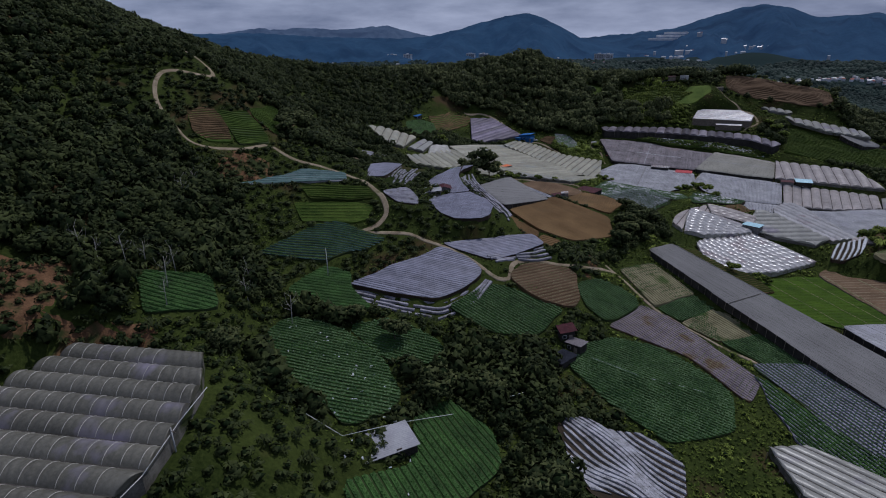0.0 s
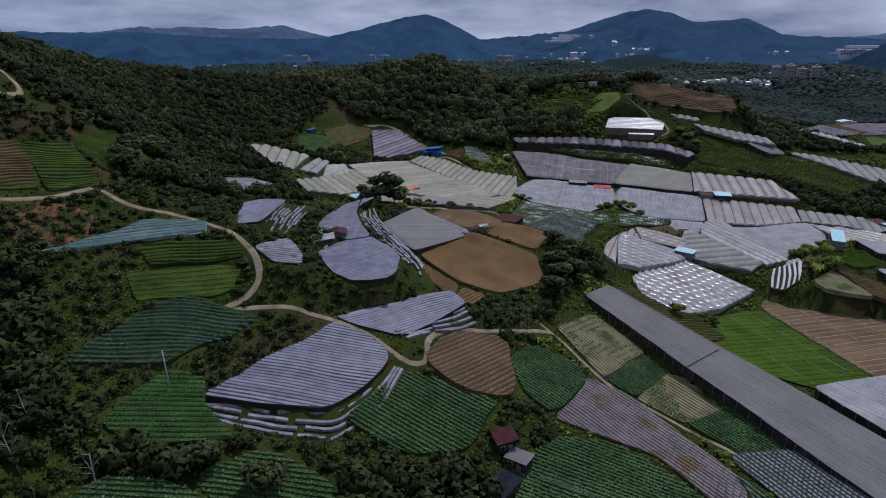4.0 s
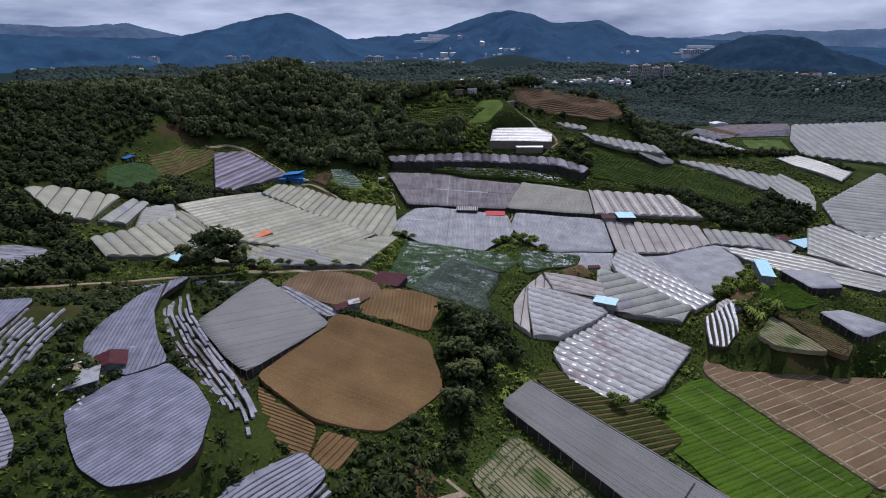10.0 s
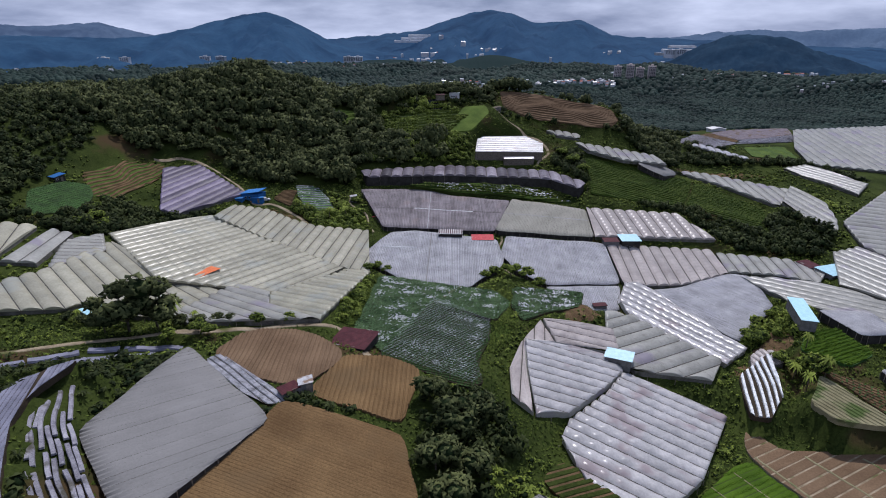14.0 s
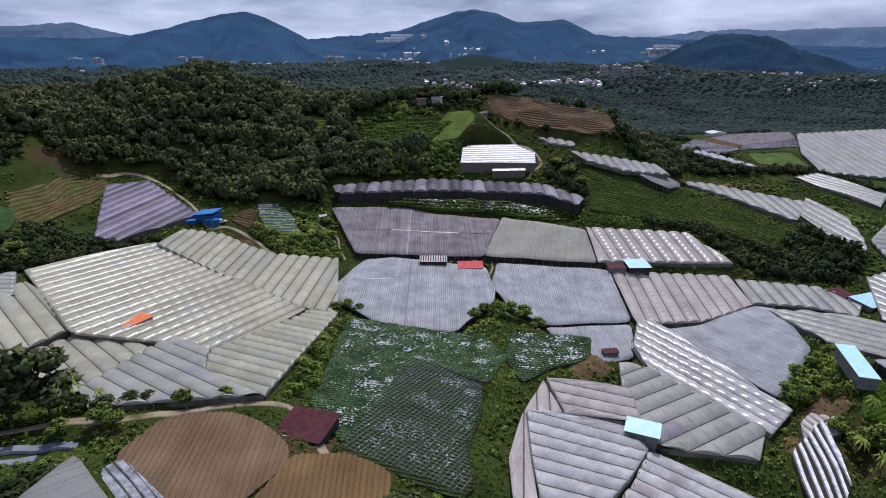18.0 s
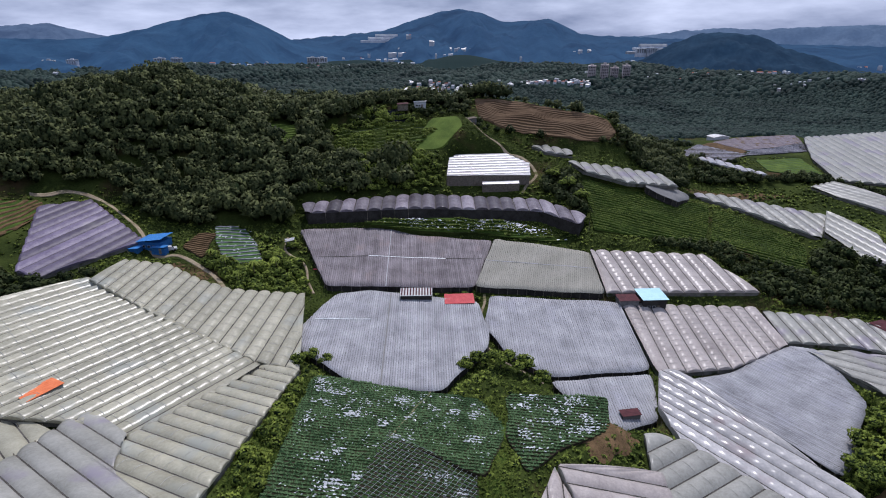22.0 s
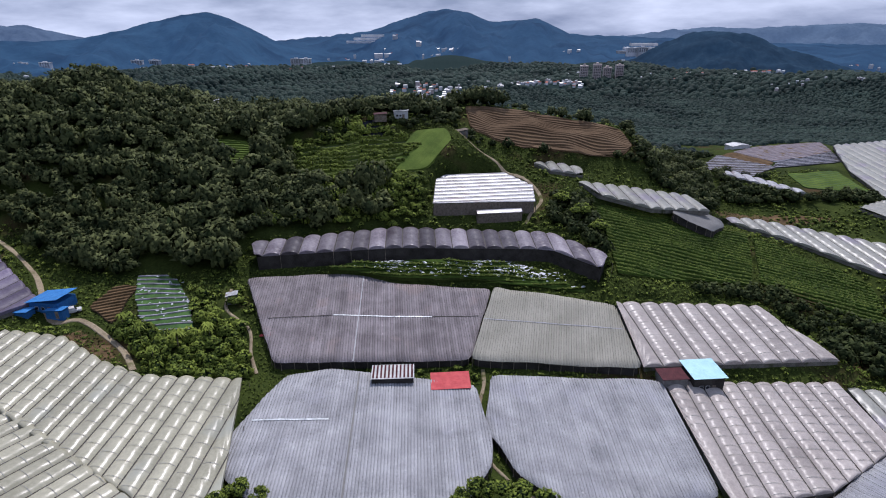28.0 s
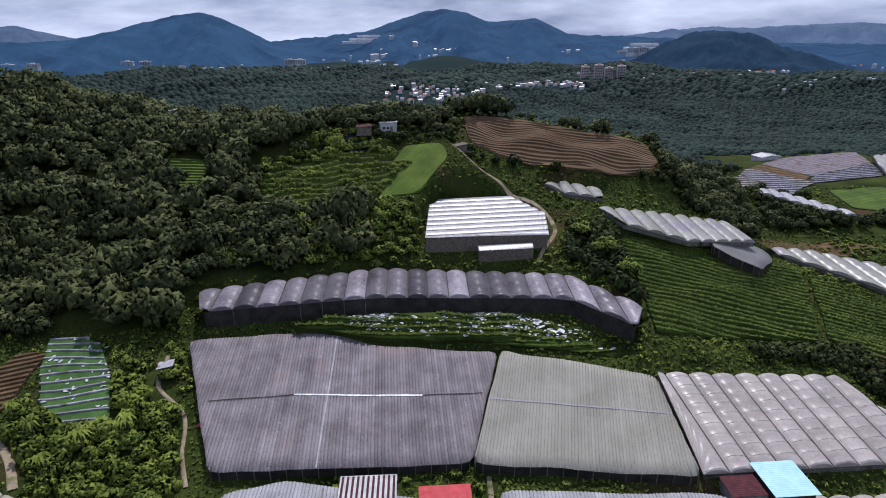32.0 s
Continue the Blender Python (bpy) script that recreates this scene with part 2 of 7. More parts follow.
M = {
    "ground": material("ground_cover", (0.010, 0.017, 0.004), (0.052, 0.068, 0.016), 0.07, 1.5, 0.95, 1.0, third=(0.058, 0.04, 0.02), stain=-0.02, specular=0.03),
    "soil": material("bare_soil", (0.06, 0.04, 0.02), (0.165, 0.105, 0.055), 0.3, 2.5, 0.95, 0.9),
    "dark_soil": material("dark_wet_soil", (0.025, 0.02, 0.014), (0.06, 0.045, 0.03), 0.2, 3.0, 0.9, 0.8),
    "orange_soil": material("ploughed_orange_soil", (0.10, 0.06, 0.027), (0.205, 0.13, 0.06), 0.09, 2.5, 0.95, 0.9, third=(0.13, 0.085, 0.042), vary=0.06),
    "brown_soil": material("ploughed_brown_soil", (0.095, 0.060, 0.035), (0.185, 0.125, 0.076), 0.09, 2.5, 0.95, 0.7, vary=0.1),
    "stony": material("stony_harvested_soil", (0.14, 0.125, 0.07), (0.26, 0.24, 0.14), 0.25, 4.0, 0.95, 0.8, third=(0.07, 0.10, 0.03)),
    "mauve": material("mauve_harvested_beds", (0.13, 0.11, 0.12), (0.26, 0.22, 0.23), 0.3, 4.0, 0.9, 0.7, third=(0.14, 0.10, 0.06)),
    "mulch": material("silver_mulch_film", (0.115, 0.115, 0.15), (0.235, 0.235, 0.295), 0.35, 5.0, 0.5, 0.35, specular=0.25, vary=0.14, specks=(0.4, 0.4, 0.44, 0.03)),
    "old_mulch": material("weathered_mulch_film", (0.13, 0.125, 0.15), (0.34, 0.33, 0.36), 0.5, 4.0, 0.5, 0.5, third=(0.08, 0.075, 0.06), vary=0.15),
    "veg": material("vegetable_leaves", (0.016, 0.042, 0.008), (0.055, 0.125, 0.026), 0.3, 5.0, 0.7, 0.6, vary=0.12, specular=0.15),
    "veg_light": material("young_crop_leaves", (0.03, 0.062, 0.003), (0.07, 0.125, 0.008), 0.12, 3.0, 0.8, 0.5, vary=0.1),
    "bank_grass": material("lush_bank_grass", (0.022, 0.042, 0.007), (0.075, 0.115, 0.02), 0.2, 3.0, 0.9, 1.0, specular=0.05),
    "meadow": material("mown_meadow_grass", (0.042, 0.072, 0.011), (0.10, 0.14, 0.026), 0.15, 3.0, 0.9, 0.6, vary=0.08),
    "veg_soil": material("weedy_field_soil", (0.018, 0.03, 0.010), (0.05, 0.065, 0.025), 0.2, 3.0, 0.95, 0.7, specular=0.1),
    "netting": material("green_shade_net", (0.04, 0.08, 0.075), (0.115, 0.175, 0.17), 0.4, 5.0, 0.6, 0.4, vary=0.15),
    "dirt": material("packed_dirt_track", (0.155, 0.12, 0.076), (0.35, 0.29, 0.205), 0.3, 3.0, 0.95, 0.6, third=(0.09, 0.09, 0.035), stain=-0.03, specular=0.05),
    "film": material("greenhouse_film", (0.36, 0.345, 0.26), (0.56, 0.53, 0.405), 0.14, 1.6, 0.26, 0.14, specular=0.25, third=(0.42, 0.425, 0.36), stain=0.0, vary=0.12),
    "film_gray": material("clouded_greenhouse_film", (0.29, 0.285, 0.25), (0.47, 0.46, 0.415), 0.15, 1.6, 0.32, 0.12, specular=0.3, third=(0.32, 0.29, 0.33), vary=0.08),
    "film_pink": material("brownish_greenhouse_film", (0.37, 0.325, 0.305), (0.6, 0.54, 0.505), 0.15, 2.2, 0.3, 0.12, specular=0.16, vary=0.1),
    "film_shine": material("new_greenhouse_film", (0.41, 0.40, 0.395), (0.64, 0.615, 0.605), 0.2, 1.6, 0.22, 0.08, specular=0.32, third=(0.40, 0.34, 0.34), vary=0.1),
    "film_purple": material("purple_greenhouse_film", (0.11, 0.088, 0.14), (0.24, 0.205, 0.28), 0.12, 1.5, 0.45, 0.15, specular=0.2, third=(0.25, 0.23, 0.25), stain=-0.03, vary=0.45),
    "film_old": material("smoky_old_film", (0.11, 0.09, 0.11), (0.33, 0.30, 0.33), 0.12, 1.5, 0.3, 0.15, specular=0.2, vary=0.6),
    # olive film darkened to carry the cloud shade over the old tunnels
    "film_shaded": material("shade_darkened_olive_film", (0.11, 0.105, 0.083), (0.225, 0.215, 0.175), 0.2, 2.0, 0.35, 0.12, specular=0.3, third=(0.24, 0.22, 0.26), vary=0.12, streak=(0.25, 1.0, 1.0)),
    "film_white": material("white_roof_film", (0.36, 0.36, 0.38), (0.62, 0.60, 0.62), 0.5, 3.0, 0.3, 0.2, specular=0.5, third=(0.40, 0.33, 0.35), vary=0.1),
    "net_gray": material("gray_roof_netting", (0.20, 0.20, 0.213), (0.365, 0.365, 0.38), 0.2, 2.6, 0.6, 0.5, specular=0.2, vary=0.09, third=(0.29, 0.29, 0.315), stain=-0.02, specks=(0.5, 0.5, 0.52, 0.1)),
    "net_purple": material("purple_gray_roof_netting", (0.12, 0.105, 0.11), (0.25, 0.225, 0.235), 0.2, 2.6, 0.6, 0.5, third=(0.21, 0.175, 0.175), vary=0.15, specks=(0.42, 0.38, 0.38, 0.1)),
    "net_green": material("greenish_roof_netting", (0.205, 0.198, 0.165), (0.30, 0.288, 0.246), 0.12, 2.6, 0.6, 0.35, vary=0.05),
    "net_flat": material("stretched_gray_netting", (0.15, 0.146, 0.141), (0.205, 0.2, 0.193), 0.1, 3.0, 0.65, 0.15, vary=0.04),
    # dark walls and seams; under net roofs it paints the shade of open sides
    "dark_wall_and_gap": material("dark_walls_and_gap_shade", (0.02, 0.018, 0.016), (0.06, 0.055, 0.05), 0.4, 4.0, 0.85, 0.4),
    "hoop": material("dull_bent_pipe", (0.34, 0.33, 0.29), (0.5, 0.48, 0.42), 0.6, 5.0, 0.35, 0.1, specular=0.4),
    "side_film": material("dirty_side_film", (0.075, 0.07, 0.06), (0.20, 0.19, 0.165), 0.4, 3.0, 0.6, 0.3, third=(0.04, 0.05, 0.02)),
    "gutter": material("dark_valley_gutter", (0.04, 0.037, 0.032), (0.12, 0.11, 0.10), 0.5, 5.0, 0.8, 0.3, vary=0.2),
    "wood": material("weathered_timber", (0.10, 0.08, 0.06), (0.26, 0.22, 0.18), 1.5, 12.0, 0.85, 0.5, vary=0.2),
    "sheet_blue": material("blue_roof_sheet", (0.03, 0.13, 0.36), (0.06, 0.24, 0.55), 0.8, 5.0, 0.4, 0.15, specular=0.3, vary=0.05),
    "sheet_cyan": material("pale_blue_roof_sheet", (0.30, 0.52, 0.60), (0.44, 0.68, 0.75), 0.8, 5.0, 0.4, 0.15, specular=0.3, vary=0.06),
    "sheet_red": material("red_roof_sheet", (0.35, 0.04, 0.05), (0.52, 0.09, 0.09), 0.8, 5.0, 0.5, 0.15),
    "sheet_dark_red": material("dark_red_roof_sheet", (0.04, 0.011, 0.015), (0.09, 0.026, 0.03), 0.8, 5.0, 0.6, 0.15, vary=0.1),
    "sheet_orange": material("orange_roof_sheet", (0.55, 0.13, 0.05), (0.75, 0.24, 0.10), 0.8, 5.0, 0.5, 0.1),
    "sheet_zinc": material("old_zinc_sheet", (0.30, 0.30, 0.31), (0.55, 0.55, 0.56), 0.8, 6.0, 0.45, 0.2, metal=0.3, vary=0.15, third=(0.2, 0.14, 0.1)),
    "wall_gray": material("gray_board_wall", (0.10, 0.095, 0.09), (0.22, 0.21, 0.2), 1.0, 6.0, 0.85, 0.3),
    "wall_white": material("whitewashed_wall", (0.36, 0.36, 0.36), (0.58, 0.58, 0.57), 0.8, 6.0, 0.8, 0.2),
    "wall_blue": material("blue_board_wall", (0.02, 0.09, 0.25), (0.04, 0.15, 0.36), 1.0, 6.0, 0.7, 0.2),
    "glass": material("dark_window_glass", (0.01, 0.012, 0.015), (0.03, 0.035, 0.04), 1.0, 6.0, 0.08, 0.0, specular=0.6),
    "plastic_white": material("white_plastic_sheet", (0.26, 0.28, 0.30), (0.60, 0.62, 0.64), 0.8, 3.0, 0.35, 0.5, specular=0.5),
    "plastic_scrap": material("crumpled_dark_plastic", (0.05, 0.05, 0.055), (0.38, 0.38, 0.42), 0.5, 2.5, 0.35, 0.8, specular=0.5),
    "rubber": material("tyre_rubber", (0.01, 0.01, 0.01), (0.03, 0.03, 0.03), 2.0, 8.0, 0.8, 0.2),
    "bark": material("tree_bark", (0.05, 0.04, 0.03), (0.14, 0.12, 0.09), 1.5, 9.0, 0.9, 0.6, vary=0.2),
    "dead_wood": material("bleached_dead_wood", (0.22, 0.21, 0.19), (0.4, 0.38, 0.35), 1.5, 9.0, 0.9, 0.4),
    # near-black, the shade inside the crowns is in this colour
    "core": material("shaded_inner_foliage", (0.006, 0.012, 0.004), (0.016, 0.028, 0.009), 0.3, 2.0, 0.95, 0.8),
    "leaf_hill": leaf_material("hill_forest_leaves", (0.016, 0.024, 0.009), (0.105, 0.118, 0.044), 0.08),
    # hill leaves darkened, so cloud shade over the western side is in the colour
    "leaf_shaded": leaf_material("shade_darkened_leaves", (0.009, 0.015, 0.005), (0.054, 0.067, 0.022), 0.08),
    "leaf_scrub": leaf_material("scrub_leaves", (0.026, 0.044, 0.008), (0.19, 0.235, 0.04), 0.10),
    # bluish leaf colour stands in for haze over the far valley
    "leaf_far": leaf_material("hazed_far_leaves", (0.004, 0.012, 0.011), (0.036, 0.058, 0.046), 0.014, 0.2),
    "grass": leaf_material("rough_grass", (0.024, 0.04, 0.007), (0.12, 0.155, 0.028), 0.06),
    "net_strand": material("dull_white_net_strand", (0.22, 0.24, 0.24), (0.42, 0.44, 0.44), 0.6, 5.0, 0.7, 0.2),
    "town_wall": material("pale_town_plaster", (0.36, 0.37, 0.39), (0.6, 0.6, 0.62), 0.05, 0.5, 0.85, 0.1, vary=0.3),
    "bush_row": material("clipped_bush_rows", (0.022, 0.044, 0.008), (0.072, 0.108, 0.02), 0.2, 3.0, 0.9, 0.8, vary=0.15, specular=0.05),
    "red_earth": material("reddish_bare_earth", (0.07, 0.038, 0.02), (0.19, 0.105, 0.056), 0.4, 2.5, 0.95, 1.0, third=(0.035, 0.045, 0.016), stain=0.05, specular=0.05),
    "black_net": material("black_shade_netting", (0.008, 0.009, 0.014), (0.03, 0.033, 0.045), 0.5, 4.0, 0.8, 0.5),
    "cabbage": leaf_material("bluish_cabbage_leaves", (0.018, 0.045, 0.016), (0.12, 0.19, 0.085), 0.2),
    "concrete": material("tower_concrete", (0.36, 0.30, 0.29), (0.52, 0.45, 0.43), 0.05, 0.6, 0.85, 0.1),
    "red_roof_far": material("terracotta_roof", (0.30, 0.10, 0.07), (0.45, 0.18, 0.12), 0.05, 0.8, 0.8, 0.1, vary=0.15),
}


def haze_far_ground():
    """Beyond the farms the ground cover turns to unbroken forest, with haze painted in as bluish dark."""
    n, l = M["ground"].node_tree.nodes, M["ground"].node_tree.links
    b = n["Principled BSDF"]
    old = b.inputs["Base Color"].links[0].from_socket
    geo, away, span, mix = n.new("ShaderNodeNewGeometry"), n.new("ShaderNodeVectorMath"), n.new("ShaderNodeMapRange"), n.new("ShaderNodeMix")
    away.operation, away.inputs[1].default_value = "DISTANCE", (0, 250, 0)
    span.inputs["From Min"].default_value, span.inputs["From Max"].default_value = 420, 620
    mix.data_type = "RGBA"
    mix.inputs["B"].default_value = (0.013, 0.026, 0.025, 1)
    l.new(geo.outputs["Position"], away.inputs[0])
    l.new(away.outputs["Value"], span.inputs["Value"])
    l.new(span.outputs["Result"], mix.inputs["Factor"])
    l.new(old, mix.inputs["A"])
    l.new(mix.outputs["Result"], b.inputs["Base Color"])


haze_far_ground()


def let_light_through(names, amount):
    """Film and netting pass part of the light that falls on their far side."""
    for key in names:
        n, l = M[key].node_tree.nodes, M[key].node_tree.links
        b, out = n["Principled BSDF"], n["Material Output"]
        through_film, blend = n.new("ShaderNodeBsdfTranslucent"), n.new("ShaderNodeMixShader")
        blend.inputs["Fac"].default_value = amount
        l.new(b.inputs["Base Color"].links[0].from_socket, through_film.inputs["Color"])
        l.new(b.outputs["BSDF"], blend.inputs[1])
        l.new(through_film.outputs["BSDF"], blend.inputs[2])
        l.new(blend.outputs["Shader"], out.inputs["Surface"])


let_light_through(("film", "film_gray", "film_shaded", "film_pink", "film_shine", "film_purple", "film_old", "film_white"), 0.3)


# The lie of the land: broad swells on a 200 m grid, then local knolls and hollows (x, y, height).
SWELLS = [
    17.3, 29.1, -0.3, 12, 16.8, -4.7, -15.4, -24.6, 27.5, 66.4, 19.1, -10.2, 12.1, -13.7, -13.4, -13.3,
    23.3, 69, 11.9, 16.1, 8.4, -30.6, -6.2, -7.4, -12, 18.8, -50.5, 39.4, 8, -31.4, 3, -21.7,
    -6.8, 8.1, 3.5, 14.4, -7.2, -10.4, 3.8, -22.8, 11.3, -2.2, -13.7, -1.5, 5.9, -13.1, -9.1, -11.2,
    4.9, 6, 6, 4.2, 0.4, -11.8, -13.3, -15.7, -1.5, -2.6, -3.4, -7.6, -5.9, -6.4, -14, -23.8,
]
KNOLLS_WEST_NORTH = [
    (-68, 400, -2.6), (-66, 405, -3.8), (-109, 385, 1.9), (-102, 299, -4), (-105, 500, -1.7), (-144, 356, -9.8),
    (-153, 418, -16.9), (-152, 482, 20.6), (-250, 240, -1.2), (-258, 368, 8.1), (-218, 428, 6.1), (-100, 470, 5.2),
    (-150, 260, -7), (-190, 320, -4.5),
]
KNOLLS_MIDDLE_NORTH = [
    (4.6, 396, -6.6), (-5, 357, -2), (-11, 430, -1.4), (-49, 248, 3.8), (0, 491, 7.3), (-47, 305, 1.8),
    (-57, 351, -2.2), (-53, 320, -4), (-56, 261, 0.6), (-32, 450, 0.6), (-16, 318, 0.8), (-30, 480, 13),
    (0, 600, -16.1),
]
KNOLLS_EAST_NORTH = [
    (47, 359, -0.8), (21, 270, -4.3), (80, 289, 9.8), (88, 360, 4.9), (46, 247, -5.1), (20, 295, 11.1),
    (71, 470, 24.3), (40, 395, 4.3), (40, 387, 3.3), (37, 357, -1.6), (41, 328, -7.2), (87, 339, -10.7),
    (226, 562, 6.9), (108, 460, -14.8), (54, 477, -16.4), (150, 600, -3.8), (150, 250, 3.2), (180, 350, 1.1),
    (250, 450, 0.6), (110, 400, -5),
]
KNOLLS_WEST_SOUTH = [
    (-78, 237, 1.3), (-83, 212, 2.1), (-65, 192, -6.6), (-86, 185, 1.6), (-107.6, 160, 5), (-181, 174, 24.8),
    (-184, 150, -12.8), (-146, 129, 1.1), (-140, 156, -7), (-127, 122, 4.9), (-104, 109, -8.6), (-85, 118, -7.3),
    (-65, 155, 7.7), (-89, 209, 4.4), (-72, 55, 3.8), (-66, 49, 5.8), (-95, 45, -4.1), (-150, 0, 3.8),
    (-160, 210, -11.1),
]
KNOLLS_MIDDLE_SOUTH = [
    (-54, 218, -1.1), (-6, 208, 0.8), (-13, 203, 2.7), (-53, 140, 5.8), (-24, 125, -5.4), (-57, 114, -4.6),
    (-39, 153, 2.3), (-26, 183, 0.6), (-9, 154, -2.9), (-16, 235, 8.9), (-49, 63, -7.6), (-60, 30, 6.3),
    (-60, 0, -5.7), (0, 30, -5.3),
]
KNOLLS_EAST_SOUTH = [
    (25, 178, -2.1), (59, 187, 7), (19, 217, -6.7), (60, 60, -5.9), (120, 150, -3.9),
]
KNOLLS = KNOLLS_WEST_NORTH + KNOLLS_MIDDLE_NORTH + KNOLLS_EAST_NORTH + KNOLLS_WEST_SOUTH + KNOLLS_MIDDLE_SOUTH + KNOLLS_EAST_SOUTH

# ---- helpers for building ----
def knit(name, verts, faces, mats, smooth=False, slots=None, flat_ends=0):
    me = bpy.data.meshes.new(name)
    me.from_pydata([tuple(map(float, v)) for v in verts], [], [tuple(map(int, f)) for f in faces])
    for m in mats if isinstance(mats, (list, tuple)) else [mats]:
        me.materials.append(m)
    if slots is not None:
        me.polygons.foreach_set("material_index", slots)
    if smooth:
        me.polygons.foreach_set("use_smooth", [True] * (len(me.polygons) - flat_ends) + [False] * flat_ends)
    me.update()
    return me


def triangles(name, verts, tris, mats, slots=None):
    """A mesh from arrays of points and triangles."""
    verts, tris = np.asarray(verts, np.float32), np.asarray(tris, np.int32)
    me = bpy.data.meshes.new(name)
    me.vertices.add(len(verts))
    me.vertices.foreach_set("co", verts.ravel())
    me.loops.add(tris.size)
    me.loops.foreach_set("vertex_index", tris.ravel())
    me.polygons.add(len(tris))
    me.polygons.foreach_set("loop_start", np.arange(0, tris.size, 3, dtype=np.int32))
    me.polygons.foreach_set("loop_total", np.full(len(tris), 3, np.int32))
    for m in mats if isinstance(mats, (list, tuple)) else [mats]:
        me.materials.append(m)
    if slots is not None:
        me.polygons.foreach_set("material_index", np.asarray(slots, np.int32))
    me.update(calc_edges=True)
    return me


def thing(name, at, label, category, group="", kind=""):
    """An Empty at the foot of a thing; its parts hang under it in world coordinates."""
    ob = new(name)
    ob.empty_display_size = 0.5
    ob.location = at
    return tagged(ob, label, category, group, kind)


def part(name, mesh, parent, label="", at=None):
    ob = new(name, mesh)
    ob.parent = parent
    if parent.type == "EMPTY":
        ob.matrix_parent_inverse = Matrix.Translation(-Vector(parent.location))
    if at is not None:
        ob.location = at
    return tagged(ob, label) if label else ob


def box(w, d, h, z=0.0):
    """A closed box about x = y = 0, standing on z."""
    x, y = w / 2, d / 2
    v = [(-x, -y, z), (x, -y, z), (x, y, z), (-x, y, z), (-x, -y, z + h), (x, -y, z + h), (x, y, z + h), (-x, y, z + h)]
    return v, [(0, 3, 2, 1), (4, 5, 6, 7), (0, 1, 5, 4), (1, 2, 6, 5), (2, 3, 7, 6), (3, 0, 4, 7)]


def inside(poly, x, y):
    hit = np.zeros(np.shape(x), bool)
    for (x0, y0), (x1, y1) in zip(poly, np.roll(poly, -1, 0)):
        hit ^= ((y0 > y) != (y1 > y)) & (x < (x1 - x0) * (y - y0) / (y1 - y0 + 1e-12) + x0)
    return hit


def edge_distance(poly, x, y):
    far = np.full(np.shape(x), 1e9)
    for a, b in zip(poly, np.roll(poly, -1, 0)):
        ex, ey = b - a
        s = np.clip(((x - a[0]) * ex + (y - a[1]) * ey) / (ex * ex + ey * ey + 1e-9), 0, 1)
        far = np.minimum(far, np.hypot(x - a[0] - s * ex, y - a[1] - s * ey))
    return far


def rounded(poly, times=1):
    """Cuts the corners of an outline."""
    p = np.array(poly, float)
    for _ in range(times):
        q = np.roll(p, -1, 0)
        p = np.stack([p * 0.82 + q * 0.18, p * 0.18 + q * 0.82], 1).reshape(-1, 2)
    return p


def ragged(poly, amount=0.9, piece=3.0, grow=0.0):
    """Softens the corners of a plot and lets its edges wander as hand-dug ones do."""
    p = np.array(poly, float)
    q, r = np.roll(p, -1, 0), np.roll(p, 1, 0)
    cut = np.minimum(2.0, 0.2 * np.hypot(*(q - p).T))[:, None] / (np.hypot(*(q - p).T)[:, None] + 1e-9)
    back = np.minimum(2.0, 0.2 * np.hypot(*(r - p).T))[:, None] / (np.hypot(*(r - p).T)[:, None] + 1e-9)
    if grow:
        way = (q - r) / (np.hypot(*(q - r).T)[:, None] + 1e-9)
        turn = math.copysign(1.0, float(np.sum(p[:, 0] * q[:, 1] - q[:, 0] * p[:, 1])))
        p = p + grow * turn * np.stack([way[:, 1], -way[:, 0]], 1)
        q, r = np.roll(p, -1, 0), np.roll(p, 1, 0)
    before, after = p + (r - p) * back, p + (q - p) * cut
    p, out = np.stack([before, (before + after) / 4 + p / 2, after], 1).reshape(-1, 2), []
    for a, b in zip(p, np.roll(p, -1, 0)):
        n = max(1, round(np.hypot(*(b - a)) / piece))
        out += [a + (b - a) * k / n for k in range(n)]
    return np.array([(x + amount * noise.noise((x * 0.13, y * 0.13, 5.0)), y + amount * noise.noise((x * 0.13, y * 0.13, 55.0))) for x, y in out])


def spans(poly, angle, step):
    """Parallel rows across an outline: their offset, start and end along the given direction."""
    a = radians(angle)
    u, v = np.array([math.cos(a), math.sin(a)]), np.array([-math.sin(a), math.cos(a)])
    pu, pv = poly @ u, poly @ v
    n = max(1, round((pv.max() - pv.min()) / step))
    width = (pv.max() - pv.min()) / n
    for k in range(n):
        c = pv.min() + (k + 0.5) * width
        cuts = []
        for i in range(len(poly)):
            j = (i + 1) % len(poly)
            if (pv[i] > c) != (pv[j] > c):
                cuts.append(pu[i] + (pu[j] - pu[i]) * (c - pv[i]) / (pv[j] - pv[i]))
        cuts.sort()
        for s0, s1 in zip(cuts[::2], cuts[1::2]):
            if s1 - s0 > step * 0.6:
                yield u, v, c, s0, s1, width


def cut_at(poly, u, v, c, middle):
    """Where the row at offset c enters and leaves the outline, for the stretch that holds the given middle."""
    pu, pv = poly @ u, poly @ v
    c = min(max(c, pv.min() + 1e-3), pv.max() - 1e-3)
    cuts = sorted(pu[i] + (pu[j] - pu[i]) * (c - pv[i]) / (pv[j] - pv[i]) for i, j in zip(range(len(poly)), [*range(1, len(poly)), 0]) if (pv[i] > c) != (pv[j] > c))
    pairs = list(zip(cuts[::2], cuts[1::2]))
    return min(pairs, key=lambda q: abs((q[0] + q[1]) / 2 - middle)) if pairs else (middle, middle)


